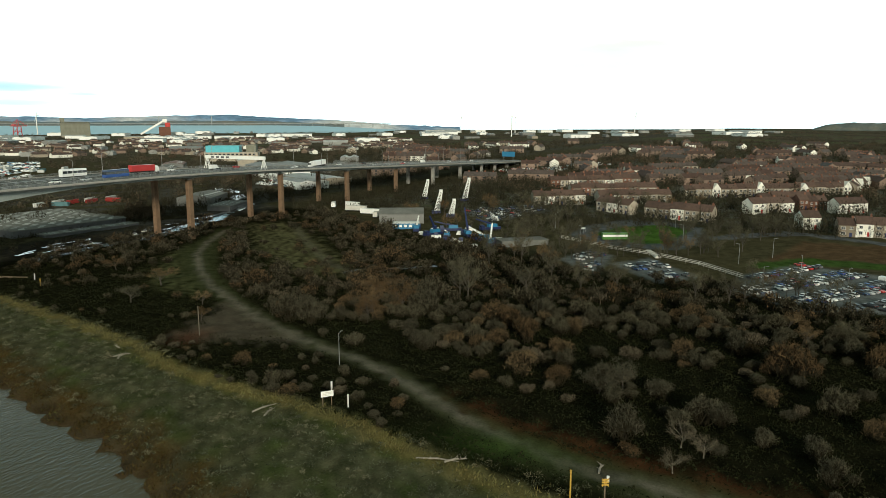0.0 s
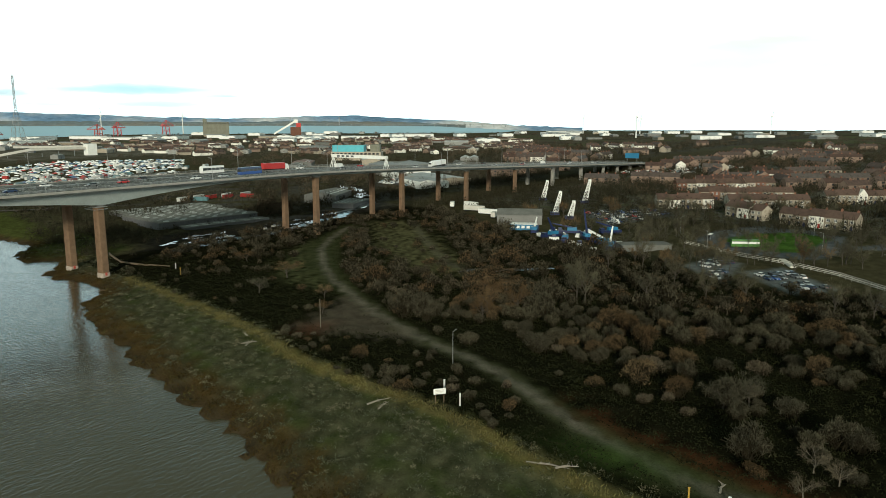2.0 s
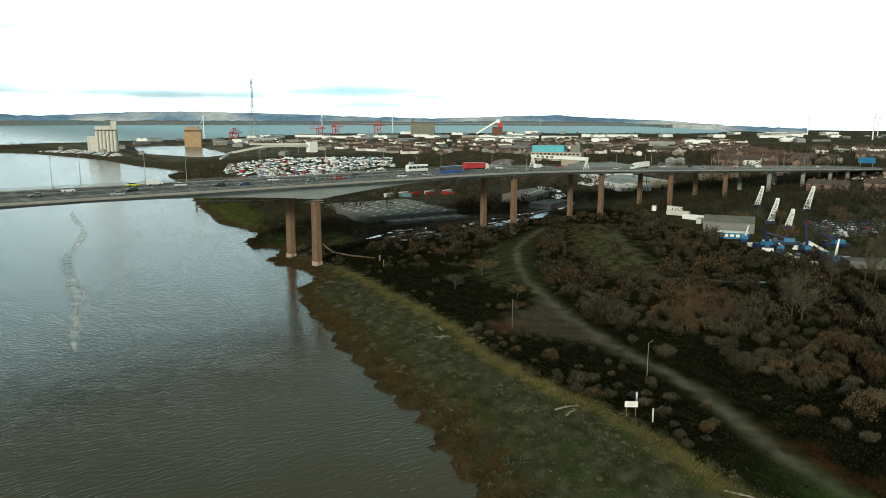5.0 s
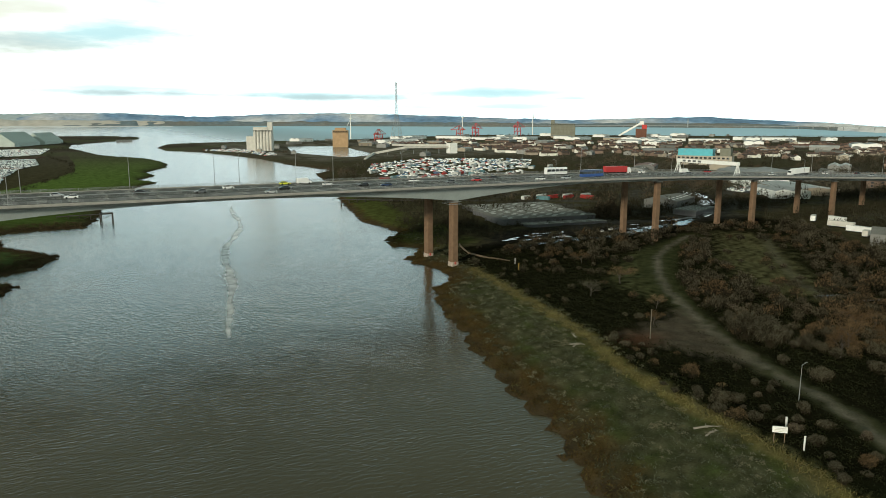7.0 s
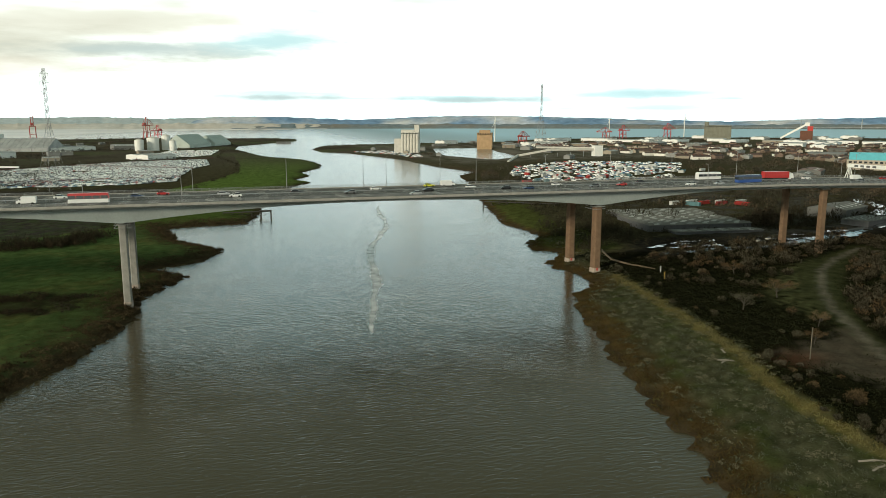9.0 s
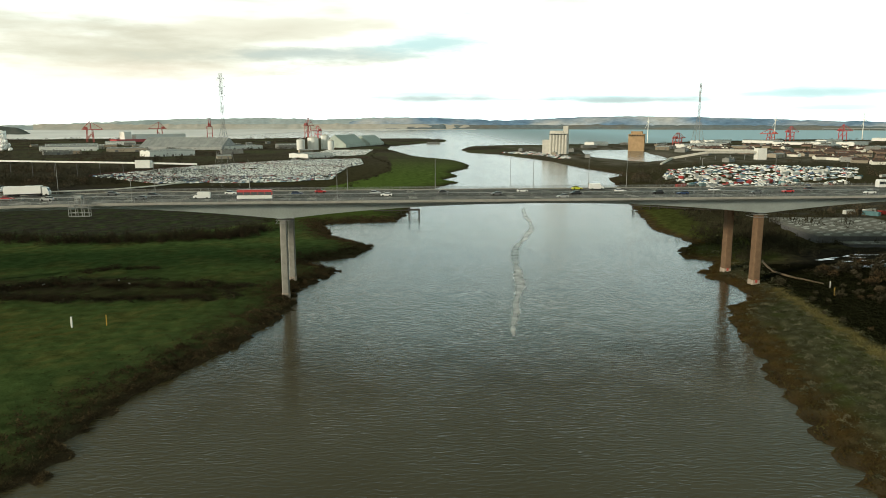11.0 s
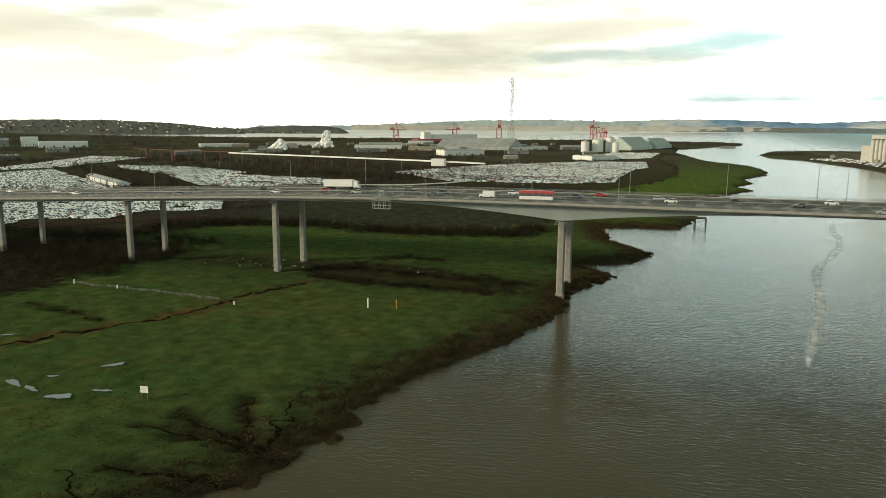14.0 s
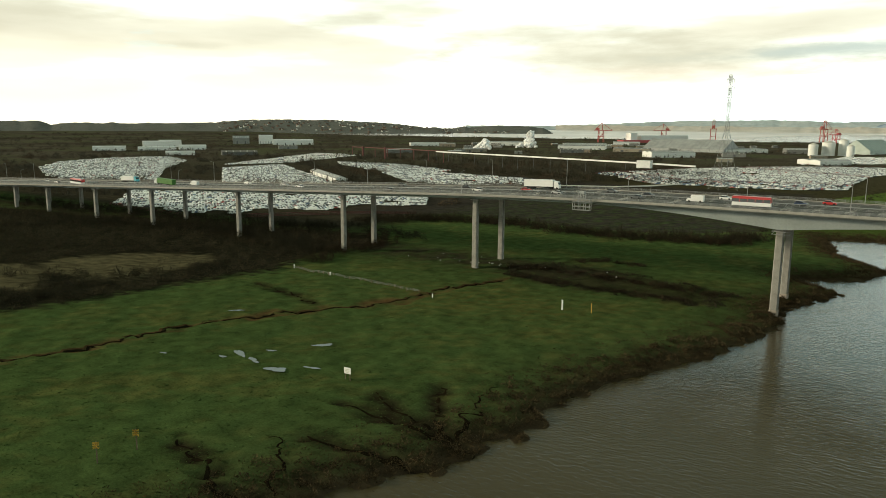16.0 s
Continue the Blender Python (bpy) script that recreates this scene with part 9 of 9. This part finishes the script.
for k, (x, y, t_) in enumerate(((168, 33, 20), (196, 36, 30), (206, 40, 15))):
    e = thing("boat", x, y, ground_z(x, y) + 0.1, "small white boat lying on the creek mud", "boat", "boats in the creek")
    hull = lambda f, w, z: [(-3 * f, -w, z), (1.6 * f, -w, z), (3.2 * f, 0, z), (1.6 * f, w, z), (-3 * f, w, z)]
    Shape().loft([hull(0.6, 0.4, 0.0), hull(0.75, 0.8, 0.6)]).ob("hull", M["silo_conc"], e)
    Shape().box(-0.8, 0.8, -0.5, 0.5, 0.61, 1.2, inset=0.12).ob("cabin", M["slate"], e)
    e.rotation_euler = (0, 0, radians(t_))

M["tarred"] = material("tarred_dark_timber", (0.045, 0.038, 0.030), 0.9, 0.8, 0.3, bump=0.3)
# timber jetties
for line, label in (([(-56, 226), (-26, 227)], "dark timber jetty on piles below the bridge"), ([(127, 240), (176, 206)], "dark timber jetty along the eastern bank")):
    (x0, y0), (x1, y1) = line
    L = math.hypot(x1 - x0, y1 - y0)
    e = thing("jetty", x0, y0, 0, label, "jetty", "timber jetties")
    Shape().box(0, L, -1.5, 1.5, 3.6, 4.0).ob("deck", M["tarred"], e)
    for i in range(int(L / 6) + 1):
        for q in (-1.2, 1.2):
            Shape().box(i * 6 - 0.2, i * 6 + 0.2, q - 0.2, q + 0.2, -2, 3.6).ob("jetty_post", M["tarred"], e)
    for i in range(int(L / 6)):
        Shape().bar((i * 6, -1.2, 0.8), (i * 6 + 6, -1.2, 3.2), 0.22).ob("brace", M["tarred"], e)
    Shape().box(L - 7, L, -2.5, 2.5, 4.004, 4.4).ob("head", M["tarred"], e)
    for q in (-7, 0):
        Shape().box(L + q - 0.3, L + q + 0.3, -3.2, -2.6, -2, 4.8).ob("dolphin", M["tarred"], e)
    e.rotation_euler = (0, 0, math.atan2(y1 - y0, x1 - x0))

e = thing("creek_wall", 0, 0, 0, "low weathered timber revetment at the creek mouth", "wall")
wl_ = [(112, 40), (109, 34), (103, 16), (105, 2), (110, -6)]
for (x0, y0), (x1, y1) in zip(wl_, wl_[1:]):
    Shape().bar((x0, y0, ground_z(x0, y0) + 0.3), (x1, y1, ground_z(x1, y1) + 0.1), 0.6).ob("wall_length", M["timber"], e)
# rubble and litter under the western spans
for k in range(26):
    x, y = -200 + r9.normal() * 30, 15 + r9.normal() * 5
    e = thing("rubble_block", x, y, ground_z(x, y), "pale rubble block on bare ground", "rubble", "rubble below the viaduct")
    w = r9.uniform(0.2, 0.5)
    Shape().box(-w, w, -w * 0.6, w * 0.6, -0.2, w * 0.7, inset=0.08).ob("stone", M["silo_conc"], e)
    e.rotation_euler = (0, 0, r9.uniform(0, 6))

# office with a bright blue upper storey, and the church-like tower block behind the town
e = thing("office_building", 640, 366, ground_z(640, 366), "white office block with a bright blue upper storey", "office building")
Shape().box(-32, 32, -10, 10, -2, 11).ob("wall", M["render_cream"], e)
Shape().box(-30, 10, -9.5, 9.5, 11.05, 19).ob("upper_storey", M["cyan_paint"], e)
Shape().box(18, 30, -8, 8, 11.05, 20).ob("stair_tower", M["grey_silo"], e)
for z in (3, 7.5):
    for q in range(12):
        Shape().box(-30 + q * 5.1, -27 + q * 5.1, -10.1, -9.95, z, z + 2).ob("window", M["glass_dark"], e)
e.rotation_euler = (0, 0, radians(-58))
e = thing("road_sign", 640, NEAR - 1, deck_z(640) - 1, "large blue motorway direction sign", "sign")
Shape().box(-0.15, 0.15, 2, 16, 6, 11).ob("panel", M["blue_paint"], e)
for q in (4, 14):
    Shape().box(0.16, 0.5, q - 0.2, q + 0.2, 0, 10.5).ob("post", M["steel"], e)

# service road that climbs behind the compounds
e = thing("access_ramp", 0, 0, 0, "pale concrete access road curving behind the bridge", "road")
line = [(-356, 380), (-320, 392), (-286, 410), (-262, 436), (-246, 470), (-220, 500)]
for (x0, y0), (x1, y1) in zip(line, line[1:]):
    s = Shape()
    d_ = Vector((x1 - x0, y1 - y0, 0)).normalized()
    n_ = Vector((-d_.y, d_.x, 0)) * 3.2
    za, zb = ground_z(x0, y0) + 0.25, ground_z(x1, y1) + 0.25
    v = [Vector((x0, y0, za)) - n_, Vector((x1, y1, zb)) - n_, Vector((x1, y1, zb)) + n_, Vector((x0, y0, za)) + n_]
    s.add(v + [p + Vector((0, 0, 0.6)) for p in v], [(0, 1, 2, 3), (4, 5, 6, 7), (0, 1, 5, 4), (1, 2, 6, 5), (2, 3, 7, 6), (3, 0, 4, 7)])
    s.ob("road_slab", M["silo_conc"], e)
long_shed = shed("long narrow white-roofed shed among the compounds", 130, 12, 4, 6, M["white"], M["metal_roof"], 1, "long_shed", "compound sheds")
long_shed.matrix_basis = pose(-575, 330, ground_z(-575, 330), 0, 0, -36)


# shipping containers and box bodies in the yards beyond the bridge
M["box_white"] = material("white_box_body", (0.48, 0.48, 0.46), 0.6, 2.0, 0.15, per_object=0.15)
M["box_red"] = material("red_container_paint", (0.30, 0.03, 0.025), 0.6, 2.0, 0.2, per_object=0.25)
M["box_teal"] = material("faded_blue_green_container", (0.10, 0.20, 0.22), 0.6, 2.0, 0.2, per_object=0.3)
BOXES = {}
for key, label in (("box_white", "white shipping container in the yard"), ("box_red", "red shipping container in the yard"), ("box_teal", "faded blue-green shipping container")):
    e = thing("container", 0, 0, -30, label, "container", "yard containers")
    rim = [(-3.0 + 0.25 * q, -1.2 - 0.05 * (q % 2)) for q in range(25)] + [(3.0 - 0.25 * q, 1.2 + 0.05 * (q % 2)) for q in range(25)]
    Shape().loft([[(px_, py_, z_) for px_, py_ in rim] for z_ in (0.0, 2.6)]).ob("body", M[key], e)
    for yy in (-0.6, 0.6):
        Shape().box(3.004, 3.06, yy - 0.56, yy + 0.56, 0.15, 2.45).ob("door", M[key], e)
    BOXES[key] = [e, False]


def container(key, x, y, turn, stretch=1.0):
    m = pose(x, y, ground_z(x, y), 0, 0, turn) @ Matrix.Diagonal((stretch, 1, 1, 1))
    e, used = BOXES[key]
    if not used:
        e.matrix_basis, BOXES[key][1] = m, True
    else:
        copy_thing(e, Matrix.Identity(4)).matrix_basis = m


for x, y, t_, key in ((268, 174, 20, "box_red"), (276, 166, 20, "box_red"), (285, 156, 100, "box_red"), (280, 172, 20, "box_white"), (262, 180, 20, "box_white"), (292, 166, 20, "box_white"), (256, 170, 110, "box_teal"), (250, 182, 20, "box_white")):
    container(key, x, y, t_, 1.8)
X, Y = scatter(r9, [(215, 340), (225, 430), (290, 570), (450, 520), (480, 440), (380, 360), (290, 330)], 110)
for x, y in zip(X, Y):
    container(str(r9.choice(["box_white", "box_red", "box_teal"], p=[0.66, 0.12, 0.22])), x, y, r9.choice([28, 28, 118]) + r9.uniform(-4, 4), r9.choice([1.0, 1.0, 2.0]))
